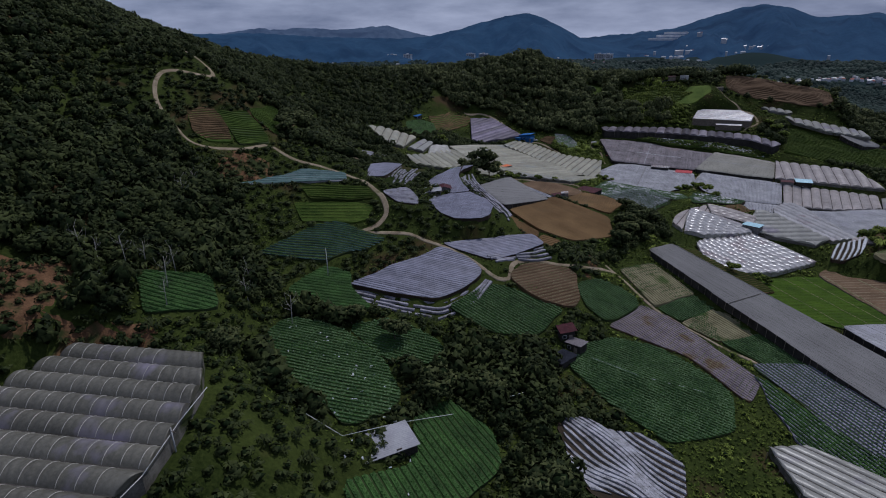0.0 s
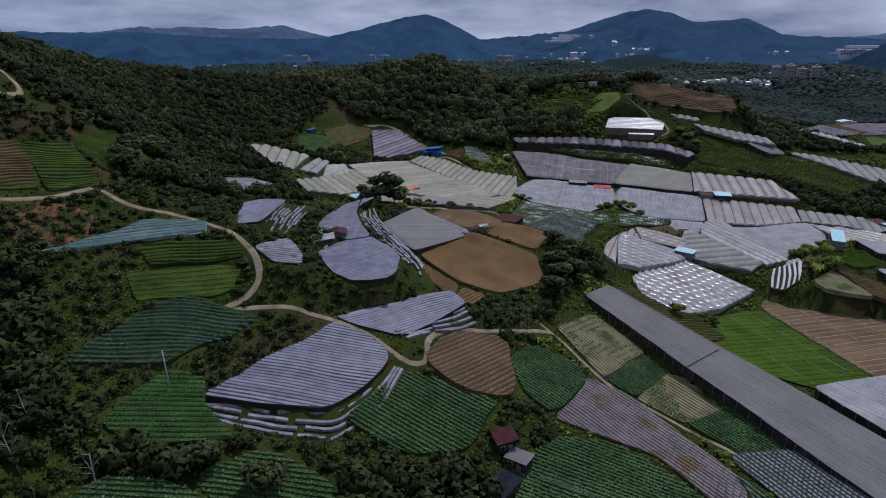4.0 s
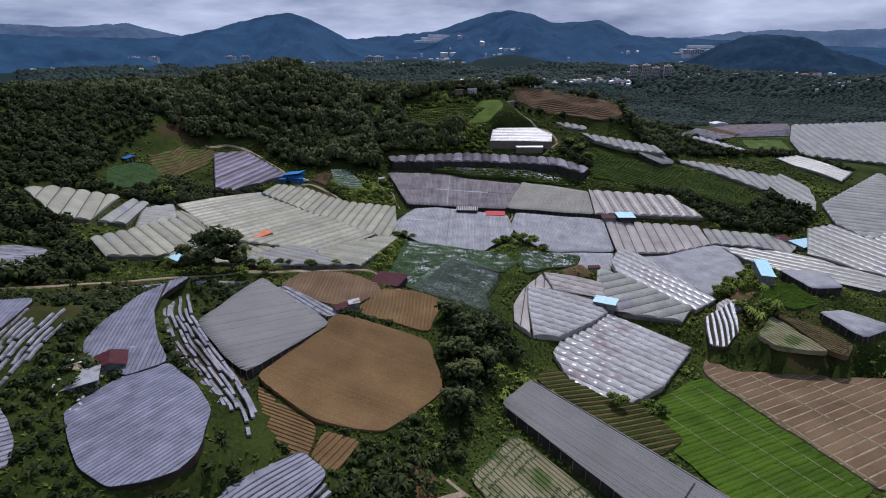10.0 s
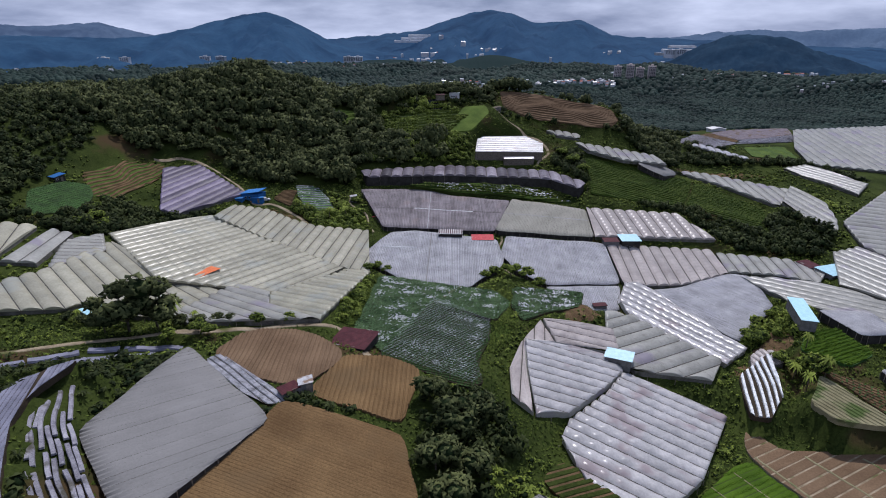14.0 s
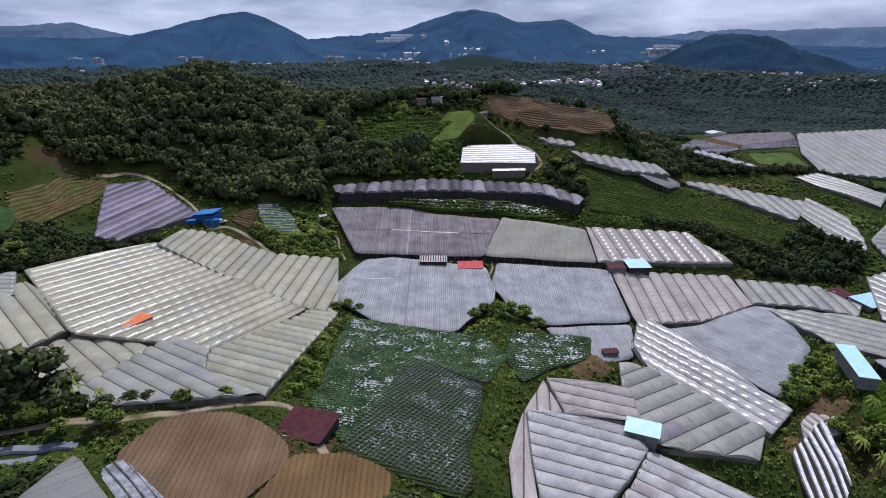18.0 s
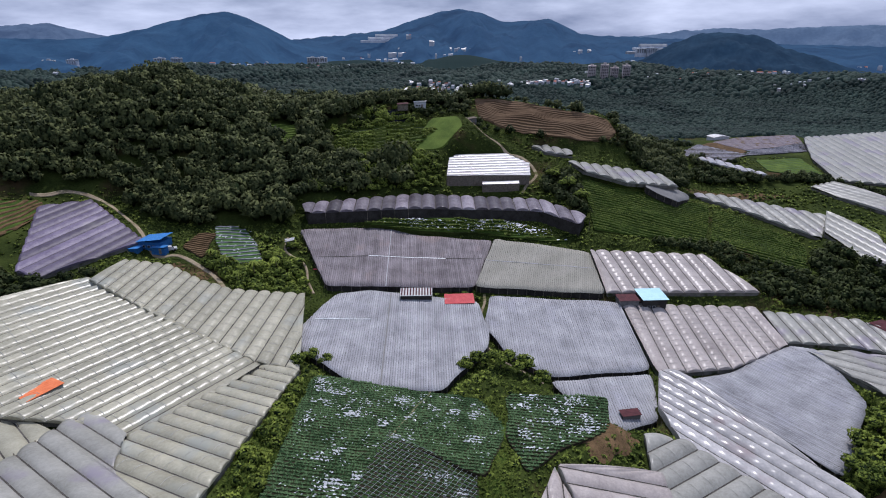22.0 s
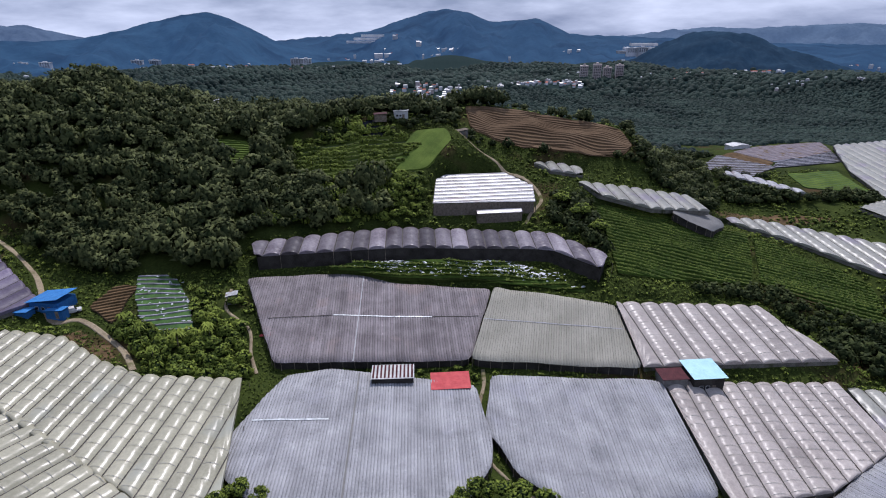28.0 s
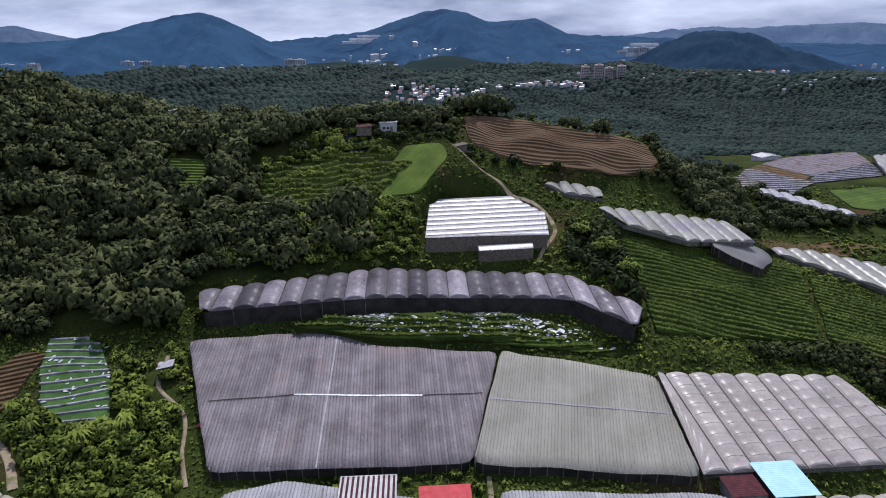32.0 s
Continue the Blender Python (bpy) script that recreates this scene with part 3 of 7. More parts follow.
class Pad:
    """A sloping terrace: an outline in plan, its height at the middle and its slope."""

    def __init__(self, poly, z, slope, drop=0.0, margin=14.0, round_off=0):
        self.mid = np.mean(np.array(poly, float), 0)
        self.poly = rounded(poly, round_off) if round_off else np.array(poly, float)
        self.z, self.slope, self.drop, self.margin = z, slope, drop, margin
        PADS.append(self)

    def at(self, x, y):
        return self.z + self.slope[0] * (x - self.mid[0]) + self.slope[1] * (y - self.mid[1])

    def foot(self):
        return (self.mid[0], self.mid[1], self.at(*self.mid) - self.drop)


PADS = []


def strip(pad, u, v, c, s0, s1, profile, station, lift=0.0, wobble=0.0, bulge=None, seed=0.0, cut=None):
    """A long bed, furrow or roof bay: a profile of (across, height) swept along a row, on the pad's slope."""
    n = max(1, round((s1 - s0) / station))
    verts, faces, m = [], [], len(profile)
    limits = [cut_at(cut, u, v, c + across, (s0 + s1) / 2) if cut is not None else (s0, s1) for across, _ in profile]
    for i in range(n + 1):
        s = s0 + (s1 - s0) * i / n
        swing = wobble * noise.noise((s * 0.07 + seed, c * 0.11, seed)) if wobble else 0.0
        grow = bulge(i, n, s) if bulge else 1.0
        for (e0, e1), (across, high) in zip(limits, profile):
            x, y = u * (e0 + (e1 - e0) * i / n) + v * (c + across + swing)
            verts.append((x, y, pad.at(x, y) + lift + high * grow))
    for i in range(n):
        for j in range(m - 1):
            a = i * m + j
            faces.append((a, a + m, a + m + 1, a + 1))
    faces += [tuple(range(m)), tuple(range((n + 1) * m - 1, n * m - 1, -1))]
    return verts, faces


def slab(pad, lift=0.0, thick=1.3, grid=None):
    """The bed of soil under a field: its outline as a slab on the slope."""
    p = pad.poly
    n = len(p)
    top = [(x, y, pad.at(x, y) + lift) for x, y in p]
    low = [(x, y, z - thick) for x, y, z in top]
    return top + low, [tuple(range(n)), tuple(range(2 * n - 1, n - 1, -1))] + [(i, i + n, (i + 1) % n + n, (i + 1) % n) for i in range(n)]


def arch(width, rise, n=10, power=0.68):
    return [((k / n - 0.5) * width, rise * math.sin(math.pi * k / n) ** power if 0 < k < n else 0.0) for k in range(n + 1)]


def hoop_band(w, rise):
    """A thin bent pipe over a tunnel, as a flat band just above the film."""
    bow = arch(w * 0.97, rise, 12)
    verts = [(e, a, h + 0.05 - 0.04 * abs(k)) for a, h in bow for k, e in ((-1, -0.05), (0, 0.0), (1, 0.05))]
    faces = [(3 * i + j, 3 * i + 3 + j, 3 * i + 4 + j, 3 * i + 1 + j) for i in range(len(bow) - 1) for j in (0, 1)]
    return verts, faces


POST = knit("post", *box(0.12, 0.12, 1.0), M["wood"])


def greenhouse(label, poly, z, slope, angle, bay, rise, film, drop=1.1, hoop=3.8, side="side_film", group="tunnel greenhouses", margin=10.0, sag=0.07, ends=None, hoops=False):
    """A block of arched film tunnels side by side on posts, with netted sides."""
    pad = Pad(poly, z, slope, drop, margin)
    root = thing("greenhouse", pad.foot(), label, "greenhouse", group)
    for k, (u, v, c, s0, s1, w) in enumerate(spans(pad.poly, angle, bay)):
        s0, s1 = s0 + random.uniform(-0.5, 0.4), s1 + random.uniform(-0.4, 0.5)
        dip = random.uniform(0.93, 1.05)
        verts, faces = strip(pad, u, v, c, s0, s1, arch(w * 0.99, 0.74 * rise * dip), hoop / 4, 0.0, 0.0, lambda i, n, s: 1 + sag * (1.0, -0.4, -1.0, -0.4)[i % 4] + 0.03 * noise.noise((s, c, 3.0)), k, cut=pad.poly)
        bay_ob = part("tunnel_roof", knit("tunnel_roof", verts, faces, [M[film], M[ends or film]], True, [0] * (len(faces) - 2) + [1, 1], 2), root)
        # dark gray strip along each valley between two tunnels
        if k:
            part("gutter", knit("gutter", *strip(pad, u, v, c - w / 2, s0, s1, [(-0.14, 0.0), (0.0, -0.03), (0.14, 0.0)], 6.0, 0.12, cut=pad.poly), M["gutter"]), root)
        if hoops:
            bow = knit("hoop", *hoop_band(w, 0.74 * rise), M["hoop"]) if k == 0 else bow
            su, sv = pad.slope[0] * u[0] + pad.slope[1] * u[1], pad.slope[0] * v[0] + pad.slope[1] * v[1]
            along, across = Vector((u[0], u[1], su)).normalized(), Vector((v[0], v[1], sv)).normalized()
            turn = Matrix((along, across, along.cross(across))).transposed().to_4x4()
            ends_at = [cut_at(pad.poly, u, v, c + e * w * 0.45, (s0 + s1) / 2) for e in (-1, 1)]
            first, last = max(e[0] for e in ends_at), min(e[1] for e in ends_at)
            for s in np.arange(first + 0.4, last - 0.2, max(hoop, 2.6)):
                x, y = u * s + v * c
                ob = part("hoop", bow, root)
                ob.matrix_basis = Matrix.Translation((x, y, pad.at(x, y))) @ turn @ Matrix.Diagonal((1, 1, dip * 1.08, 1))
        for s in (s0 + 0.3, s1 - 0.3):
            x, y = u * s + v * (c - w / 2)
            ob = part("post", POST, root, at=None)
            ob.location, ob.scale = (x, y, pad.at(x, y) - drop - 0.3), (1, 1, drop + 0.3)
    n = len(pad.poly)
    inner = pad.mid + (pad.poly - pad.mid) * 0.985
    top = [(x, y, pad.at(x, y) + 0.03) for x, y in inner]
    low = [(x, y, h - drop - 0.4) for x, y, h in top]
    part("side_net", knit("side_net", top + low, [(i, i + n, (i + 1) % n + n, (i + 1) % n) for i in range(n)], M[side]), root)
    return pad


def net_roof(label, poly, z, slope, angle, step, film, drop=2.0, ridge=0.15, sag=0.12, group="flat net roofs", seams=(), margin=8.0, name="net_shelter", round_off=0):
    """A low flat rain shelter: netting stretched over many close ridge wires, on posts."""
    pad = Pad(poly, z, slope, drop, margin, round_off)
    pad.poly = ragged(pad.poly, 0.5)
    root = thing(name, pad.foot(), label, "shelter", group)
    for k, (u, v, c, s0, s1, w) in enumerate(spans(pad.poly, angle, 0.64 * step)):
        s0, s1 = s0 + random.uniform(-0.15, 0.15), s1 + random.uniform(-0.15, 0.15)
        lift = random.uniform(-0.03, 0.03)
        e = w * (0.475 if ridge > 0.08 else 0.5)
        profile = [(-e, 0.0), (-w * 0.2, ridge * 0.8), (0, ridge), (w * 0.2, ridge * 0.8), (e, 0.0)]
        verts, faces = strip(pad, u, v, c, s0, s1, profile, 3.0, lift, 0.0, cut=pad.poly)
        verts = [(x, y, h + sag * noise.noise((x * 0.12, y * 0.12, 1.7)) * 2) for x, y, h in verts]
        part("roof_strip", knit("roof_strip", verts, faces, M[film], True, flat_ends=2), root)
    n = len(pad.poly)
    inner = pad.mid + (pad.poly - pad.mid) * 0.985
    top = [(x, y, pad.at(x, y) - 0.05) for x, y in inner]
    low = [(x, y, h - drop - 0.4) for x, y, h in top]
    # dark sheet stands in for the shade in the open sides
    part("side_net", knit("side_net", top + low, [(i, i + n, (i + 1) % n + n, (i + 1) % n) for i in range(n)], M["dark_wall_and_gap"]), root)
    for (ax, ay), (bx, by), wide, mat in seams:
        a, b = np.array((ax, ay), float), np.array((bx, by), float)
        m = max(2, int(np.hypot(*(b - a)) / 2))
        side = np.array([-(b - a)[1], (b - a)[0]]) / np.hypot(*(b - a)) * wide / 2
        verts = []
        for k in range(m + 1):
            p = a + (b - a) * k / m
            for e in (-1, 1):
                q = p + side * e * (1 + 0.5 * noise.noise((k * 0.9, ax, e)))
                verts.append((q[0], q[1], pad.at(*q) + ridge + 0.06 + sag * 2 * noise.noise((q[0] * 0.12, q[1] * 0.12, 1.7))))
        part("seam", knit("seam", verts, [(2 * k, 2 * k + 2, 2 * k + 3, 2 * k + 1) for k in range(m)], M[mat]), root)
    for i in range(n):
        a, b = pad.poly[i], pad.poly[(i + 1) % n]
        for k in range(max(1, int(np.hypot(*(b - a)) / 6))):
            x, y = a + (b - a) * k / max(1, int(np.hypot(*(b - a)) / 6))
            ob = part("post", POST, root)
            ob.location, ob.scale = (x, y, pad.at(x, y) - drop - 0.3), (1, 1, drop + 0.3)
    return pad


def tuft_array(points, size, leaves, seed, up=0.6):
    """Leaf blades or cabbage leaves about many points, as one array of triangles."""
    r = np.random.RandomState(seed)
    p = np.asarray(points, float)
    n = len(p)
    if not n:
        return np.zeros((0, 3)), np.zeros((0, 3), int)
    a = r.rand(n, leaves) * 2 * np.pi
    s = size * (0.7 + 0.6 * r.rand(n, leaves))
    d = np.stack([np.cos(a), np.sin(a)], -1)
    side = np.stack([-np.sin(a), np.cos(a)], -1)
    base = p[:, None, :]
    v = np.zeros((n, leaves, 3, 3))
    v[:, :, 0, :2] = base[..., :2] + side * s[..., None] * 0.45
    v[:, :, 1, :2] = base[..., :2] - side * s[..., None] * 0.45
    v[:, :, 2, :2] = base[..., :2] + d * s[..., None]
    v[:, :, 0, 2] = v[:, :, 1, 2] = base[..., 2] + 0.04
    v[:, :, 2, 2] = base[..., 2] + s * up
    return v.reshape(-1, 3), np.arange(n * leaves * 3).reshape(-1, 3)


def field(label, poly, z, slope, angle, step, bed, soil="dark_soil", high=0.2, wide=0.84, crop=None, crop_step=0.7, crop_size=0.42, wobble=0.5, name="field", margin=12.0, group="terraced fields", round_off=0, patchy=0.0, category="field"):
    """A field of raised beds or furrows, each a part of its own, with its crop on them."""
    pad = Pad(poly, z, slope, 0.0, margin, round_off)
    pad.poly = ragged(pad.poly, grow=0.55)
    root = thing(name, pad.foot(), label, category, group)
    part("soil", knit("soil", *slab(pad), M[soil]), root)
    spots = []
    for k, (u, v, c, s0, s1, w) in enumerate(spans(pad.poly, angle, step)):
        b = w * wide / 2
        profile = [(-b, 0.02), (-b * 0.75, high), (b * 0.75, high * 0.95), (b, 0.02)]
        seed = 3.1
        verts, faces = strip(pad, u, v, c, s0, s1, profile, 2.5, 0.0, wobble, lambda i, n, s: 1 + 0.25 * noise.noise((s * 0.5, c, 8.0)), seed, cut=pad.poly)
        part("bed", knit("bed", verts, faces, M[bed]), root)
        if crop:
            for s in np.arange(s0 + 0.3, s1 - 0.2, crop_step):
                if patchy and noise.noise((s * 0.12, c * 0.12, 4.4)) < patchy - 0.5:
                    continue
                swing = wobble * noise.noise((s * 0.07 + seed, c * 0.11, seed))
                x, y = u * (s + random.uniform(-0.1, 0.1)) + v * (c + swing + random.uniform(-0.12, 0.12))
                spots.append((x, y, pad.at(x, y) + high * 0.9))
    if crop and spots:
        verts, tris = tuft_array(spots, crop_size, 5, len(spots))
        tagged(part("crop_plants", triangles("crop_plants", verts, tris, M[crop]), root), kind="stuff")
    return pad


def curved_beds(label, first, last, count, z, slope, wide, mat, high=0.2, name="field", margin=7.0, trim=0.0, group="terraced fields"):
    """Narrow beds that follow a contour: ribbons between a first and a last curve, each a part."""
    a, c = np.array(first, float), np.array(last, float)
    pad = Pad(np.concatenate([a, c[::-1]]), z, slope, 0.0, margin)
    root = thing(name, pad.foot(), label, "field", group)
    for k in range(count):
        f = k / max(1, count - 1)
        p = a * (1 - f) + c * f
        s = np.r_[0, np.cumsum(np.hypot(*np.diff(p, axis=0).T))]
        t0, end = s[-1] * trim * random.random(), s[-1] * (1 - trim * random.random())
        while t0 < end - 1.5:
            t1 = min(end, t0 + random.uniform(5, 15))
            t = np.linspace(t0, t1, max(5, int((t1 - t0) / 1.2)))
            t0 = t1 + random.uniform(0.5, 1.6)
            line = np.stack([np.interp(t, s, p[:, i]) for i in (0, 1)], 1)
            for _ in range(3):
                line[1:-1] = (line[:-2] + 2 * line[1:-1] + line[2:]) / 4
            way = np.gradient(line, axis=0)
            way /= np.hypot(*way.T)[:, None] + 1e-9
            aside, verts, faces = random.uniform(-0.35, 0.35), [], []
            for i, ((x, y), (dx, dy)) in enumerate(zip(line, way)):
                swing = aside + 0.5 * noise.noise((i * 0.3, k * 2.0 + t1, z))
                for across, up in ((-0.5, 0.0), (-0.38, high), (0.38, high), (0.5, 0.0)):
                    w = wide * (across + swing)
                    verts.append((x - dy * w, y + dx * w, pad.at(x - dy * w, y + dx * w) + up - 0.25 * (up == 0)))
            for i in range(len(line) - 1):
                faces += [(4 * i + j, 4 * i + j + 1, 4 * i + j + 5, 4 * i + j + 4) for j in range(3)]
            faces += [(0, 3, 2, 1), tuple(len(verts) - 4 + j for j in range(4))]
            part("bed", knit("bed", verts, faces, M[mat]), root)
    return pad


def building(name, label, x, y, z, w, d, h, turn, roof, wall="wall_gray", pitch=0.12, over=0.4, gable=False, door=True, windows=1, category="shed", group="farm sheds", base=0.6):
    """A small farm building with board walls, a ribbed roof, a door and windows. Built about its own foot."""
    root = thing(name, (0, 0, 0), label, category, group)
    part("wall", knit("wall", *box(w, d, h + base, -base), M[wall]), root)
    def roof_slope(x0, x1, z0, z1):
        n = max(4, int((d + 2 * over) / 0.45))
        verts, faces = [], []
        for i in range(n * 2 + 1):
            yy = -d / 2 - over + (d + 2 * over) * i / (n * 2)
            k = 0.035 if i % 2 else 0.0
            verts += [(x0, yy, z0 + k), (x1, yy, z1 + k), (x0, yy, z0 + k - 0.06), (x1, yy, z1 + k - 0.06)]
        for i in range(n * 2):
            a, b = 4 * i, 4 * i + 4
            faces += [(a, b, b + 1, a + 1), (a + 2, a + 3, b + 3, b + 2), (a, a + 2, b + 2, b), (a + 1, b + 1, b + 3, a + 3)]
        faces += [(0, 1, 3, 2), (8 * n, 8 * n + 2, 8 * n + 3, 8 * n + 1)]
        part("roof", knit("roof", verts, faces, M[roof]), root)
    if gable:
        top = h + 0.05 + pitch * w / 2
        roof_slope(-w / 2 - over, 0, h + 0.05 - pitch * over, top)
        roof_slope(w / 2 + over, 0.01, h + 0.05 - pitch * over, top)
        part("gable", knit("gable", [(-w / 2, -d / 2, h), (w / 2, -d / 2, h), (0, -d / 2, top - 0.1), (-w / 2, d / 2, h), (w / 2, d / 2, h), (0, d / 2, top - 0.1)], [(0, 1, 2), (3, 5, 4), (0, 2, 5, 3), (1, 4, 5, 2)], M[wall]), root)
    else:
        roof_slope(-w / 2 - over, w / 2 + over, h + 0.08, h + 0.08 + pitch * (w + 2 * over))
    if door:
        part("door", knit("door", [(a + w * 0.18, b - d / 2 - 0.02, c) for a, b, c in box(0.95, 0.08, 2.0)[0]], box(1, 1, 1)[1], M["wood"]), root)
    for k in range(windows):
        px = -w * 0.25 + k * w * 0.22
        frame_ob = part("window", knit("window", [(a + px, b - d / 2 - 0.02, c + 1.0) for a, b, c in box(1.0, 0.08, 0.9)[0]], box(1, 1, 1)[1], M["wall_white"]), root)
        part("pane", knit("pane", [(a + px, b - d / 2 - 0.05, c + 1.07) for a, b, c in box(0.84, 0.06, 0.76)[0]], box(1, 1, 1)[1], M["glass"]), frame_ob)
    root.matrix_basis = pose(x, y, z, 0, 0, turn)
    return root


# ---- the large blocks of greenhouses ----
greenhouse("large block of pale clouded film tunnels on the valley side", [(-122, 355), (-118, 370), (-103, 368), (-90, 359), (-79, 354), (-57, 354), (-51, 315), (-61, 317), (-89, 333)], 10.9, (-0.08, 0.03), 85, 3.9, 1.1, "film", hoops=True)
greenhouse("wide block of pale clouded film tunnels stepping down a slope", [(-148, 325), (-125, 359), (-60, 315), (-76, 284), (-88, 289), (-113, 290)], 13.3, (-0.10, -0.05), 61, 3.7, 1.0, "film", hoops=True)
greenhouse("small block of pale film tunnels above a grassy bank", [(-76, 284), (-60.5, 317), (-50.5, 314), (-55, 259), (-72, 271)], 13.4, (0.01, -0.21), -29, 3.6, 1.0, "film", hoops=True)
greenhouse("block of bluish clouded film tunnels beside the dirt road", [(-90, 296), (-76, 284), (-72, 271), (-55, 259), (-86, 253), (-93, 261), (-91, 287)], 17.0, (-0.01, -0.23), -37, 4.2, 1.0, "film_gray", drop=1.2)
greenhouse("block of cream film tunnels between the tall trees and the terrace", [(-113, 296.5), (-91.5, 287), (-93.5, 262), (-104, 261), (-120.5, 266)], 16.2, (-0.06, -0.19), -42, 4.2, 1.0, "film")
greenhouse("block of yellowed film tunnels behind the tall trees", [(-143, 284), (-142, 317), (-114, 297), (-122, 264), (-135, 256), (-148, 268)], 19.4, (-0.17, -0.10), -42, 4.4, 1.1, "film")
greenhouse("wide yellowed film tunnels standing apart on the upper terrace", [(-185, 290), (-182, 301), (-165, 314), (-157, 282), (-166, 278)], 28.0, (-0.36, -0.11), -67, 5.0, 1.2, "film")
greenhouse("pair of clear film tunnels between two blocks", [(-155, 283), (-160, 314), (-153, 314), (-147, 287)], 22.2, (-0.21, -0.08), -78, 5.0, 1.2, "film_gray")
greenhouse("narrow block of small clear film tunnels", [(-153, 309), (-147, 321), (-138, 307), (-143, 285)], 19.3, (-0.20, -0.07), 30, 3.0, 0.7, "film_gray")
greenhouse("block of purple stained film tunnels below the blue house", [(-166, 405), (-151, 414), (-118, 384), (-138, 356), (-146, 359)], 17.6, (-0.09, 0.10), 70, 4.2, 1.0, "film_purple")
net_roof("big purple-gray net roof with fine ridges", [(-67, 398), (-37, 402), (-25, 397), (5, 395), (-4, 364), (-52, 362)], 10.7, (-0.05, 0.16), 92, 1.05, "net_purple", seams=[((-40, 381), (-13, 381), 0.4, "plastic_white"), ((-57, 379), (-40, 381), 0.25, "dark_wall_and_gap"), ((-13, 381), (0, 382), 0.25, "dark_wall_and_gap"), ((-33, 400), (-33, 363), 0.3, "net_gray")])
net_roof("greenish gray net roof beside the purple one", [(5.6, 394), (39, 384), (37.6, 358), (-4, 363)], 8.6, (0.0, 0.16), 76, 1.0, "net_green", ridge=0.10, seams=[((1, 379), (38, 373), 0.35, "net_gray")])
greenhouse("block of brownish clear film tunnels below the tea slope", [(39, 384), (80, 383), (90, 361), (38, 358.5)], 7.3, (-0.04, 0.17), 95, 5.0, 1.2, "film_pink", hoops=True, hoop=2.6, sag=0.1)
net_roof("silvery gray net roof with rounded corners on the lower terrace", [(-48, 358), (-38, 360), (-4, 353), (-2, 338), (-3, 328), (-16, 309), (-36, 310), (-54, 327), (-56, 336)], 6.3, (-0.02, 0.03), 90, 1.0, "net_gray", seams=[((-52, 342), (-36, 342), 0.5, "plastic_white"), ((-31, 358), (-31, 311), 0.3, "net_flat")])
net_roof("silvery gray net roof beside the footpath", [(0, 356), (41, 355), (39.5, 322), (12, 318), (2, 327), (-3, 339)], 4.0, (-0.05, 0.10), 88, 1.0, "net_gray")
net_roof("small silvery net roof on a lower step", [(11, 315), (39, 320), (34, 302), (20, 297)], 1.8, (-0.06, 0.06), 88, 1.0, "net_gray", drop=2.6)
greenhouse("block of shiny brownish film tunnels on the valley floor", [(42, 355), (57, 354.5), (86, 355), (84, 334), (62, 322.5), (40, 319)], 2.1, (-0.05, 0.06), 86, 4.6, 1.1, "film_pink", hoops=True, hoop=2.6, sag=0.1)
net_roof("broad gray net roof tapering to a point", [(48, 319), (60, 321), (84, 334), (91, 331), (88, 308), (66, 284)], 0.6, (0.0, 0.02), -54, 1.0, "net_gray")
greenhouse("block of clear film tunnels running to the far shed", [(87, 354), (114, 347), (122, 336), (114, 326), (102, 333), (85, 336)], 0.9, (0.02, 0.03), 84, 4.2, 1.0, "film_gray")
greenhouse("low clear film tunnels beside the blue shed", [(87, 331), (101, 330), (117, 322), (128, 303), (140, 290), (122, 284), (112, 296), (103, 301), (93, 310)], 2.2, (0.02, -0.05), -42, 4.2, 1.0, "film_gray")
greenhouse("clear film tunnels at the foot of the far slope", [(133, 351), (146, 356), (166, 341), (160, 310), (142, 291), (129, 304), (118, 322)], 3.5, (0.04, 0.0), -72, 4.2, 1.0, "film_gray")
net_roof("gray net roof on a bank beside the pale blue shed", [(88, 288), (104, 287), (103, 274), (92, 272.5)], 9.8, (0.0, 0.0), -60, 1.0, "net_gray", drop=2.6)
greenhouse("long shiny film tunnels sloping to the valley floor", [(40, 319), (46, 318), (64, 277), (54, 268), (34, 290), (34, 304)], 3.2, (-0.06, 0.0), -54.5, 3.6, 1.0, "film_shine", hoop=3.4, sag=0.13, ends="film_gray", side="film_gray")
greenhouse("gray clouded film tunnels between the shiny blocks", [(26, 292), (34, 290), (53, 269), (47, 260), (27, 262), (22, 273)], 4.4, (-0.06, 0.06), 29, 4.2, 1.1, "film_gray", hoops=True)
greenhouse("small block of brownish shiny film tunnels", [(4.5, 279), (25.6, 281), (24.4, 268), (6.6, 267.2)], 7.7, (-0.20, 0.04), -4, 3.4, 0.9, "film_pink", hoop=3.4, sag=0.22, ends="film_gray", side="film_gray")
greenhouse("block of shiny new film tunnels with bright hoops", [(-2, 266), (6.5, 267), (22.5, 267.5), (23.5, 261), (17, 252), (5, 238), (-3, 235), (-3, 251)], 8.3, (-0.25, 0.02), -5, 3.4, 0.9, "film_shine", hoop=3.4, sag=0.22, ends="film_gray", side="film_gray")
greenhouse("brownish film tunnels curving along the edge of the bank", [(4, 279), (6.5, 267.5), (-2.4, 265), (-3.4, 251), (-3.5, 235), (-8, 240), (-7.5, 251), (-3, 265)], 10.6, (-0.2, 0.0), 82, 3.0, 0.8, "film_pink", hoop=3.4, sag=0.22, ends="film_gray", side="film_gray")
greenhouse("wide block of bluish shiny film tunnels with bright hoops", [(23, 260.5), (27, 261), (47, 250), (31, 226), (17, 213), (5, 219), (2, 231), (5, 237.5), (17, 251)], 4.2, (-0.2, 0.02), -26, 3.6, 0.95, "film_shine", hoop=3.4, sag=0.22, ends="film_gray", side="film_gray")
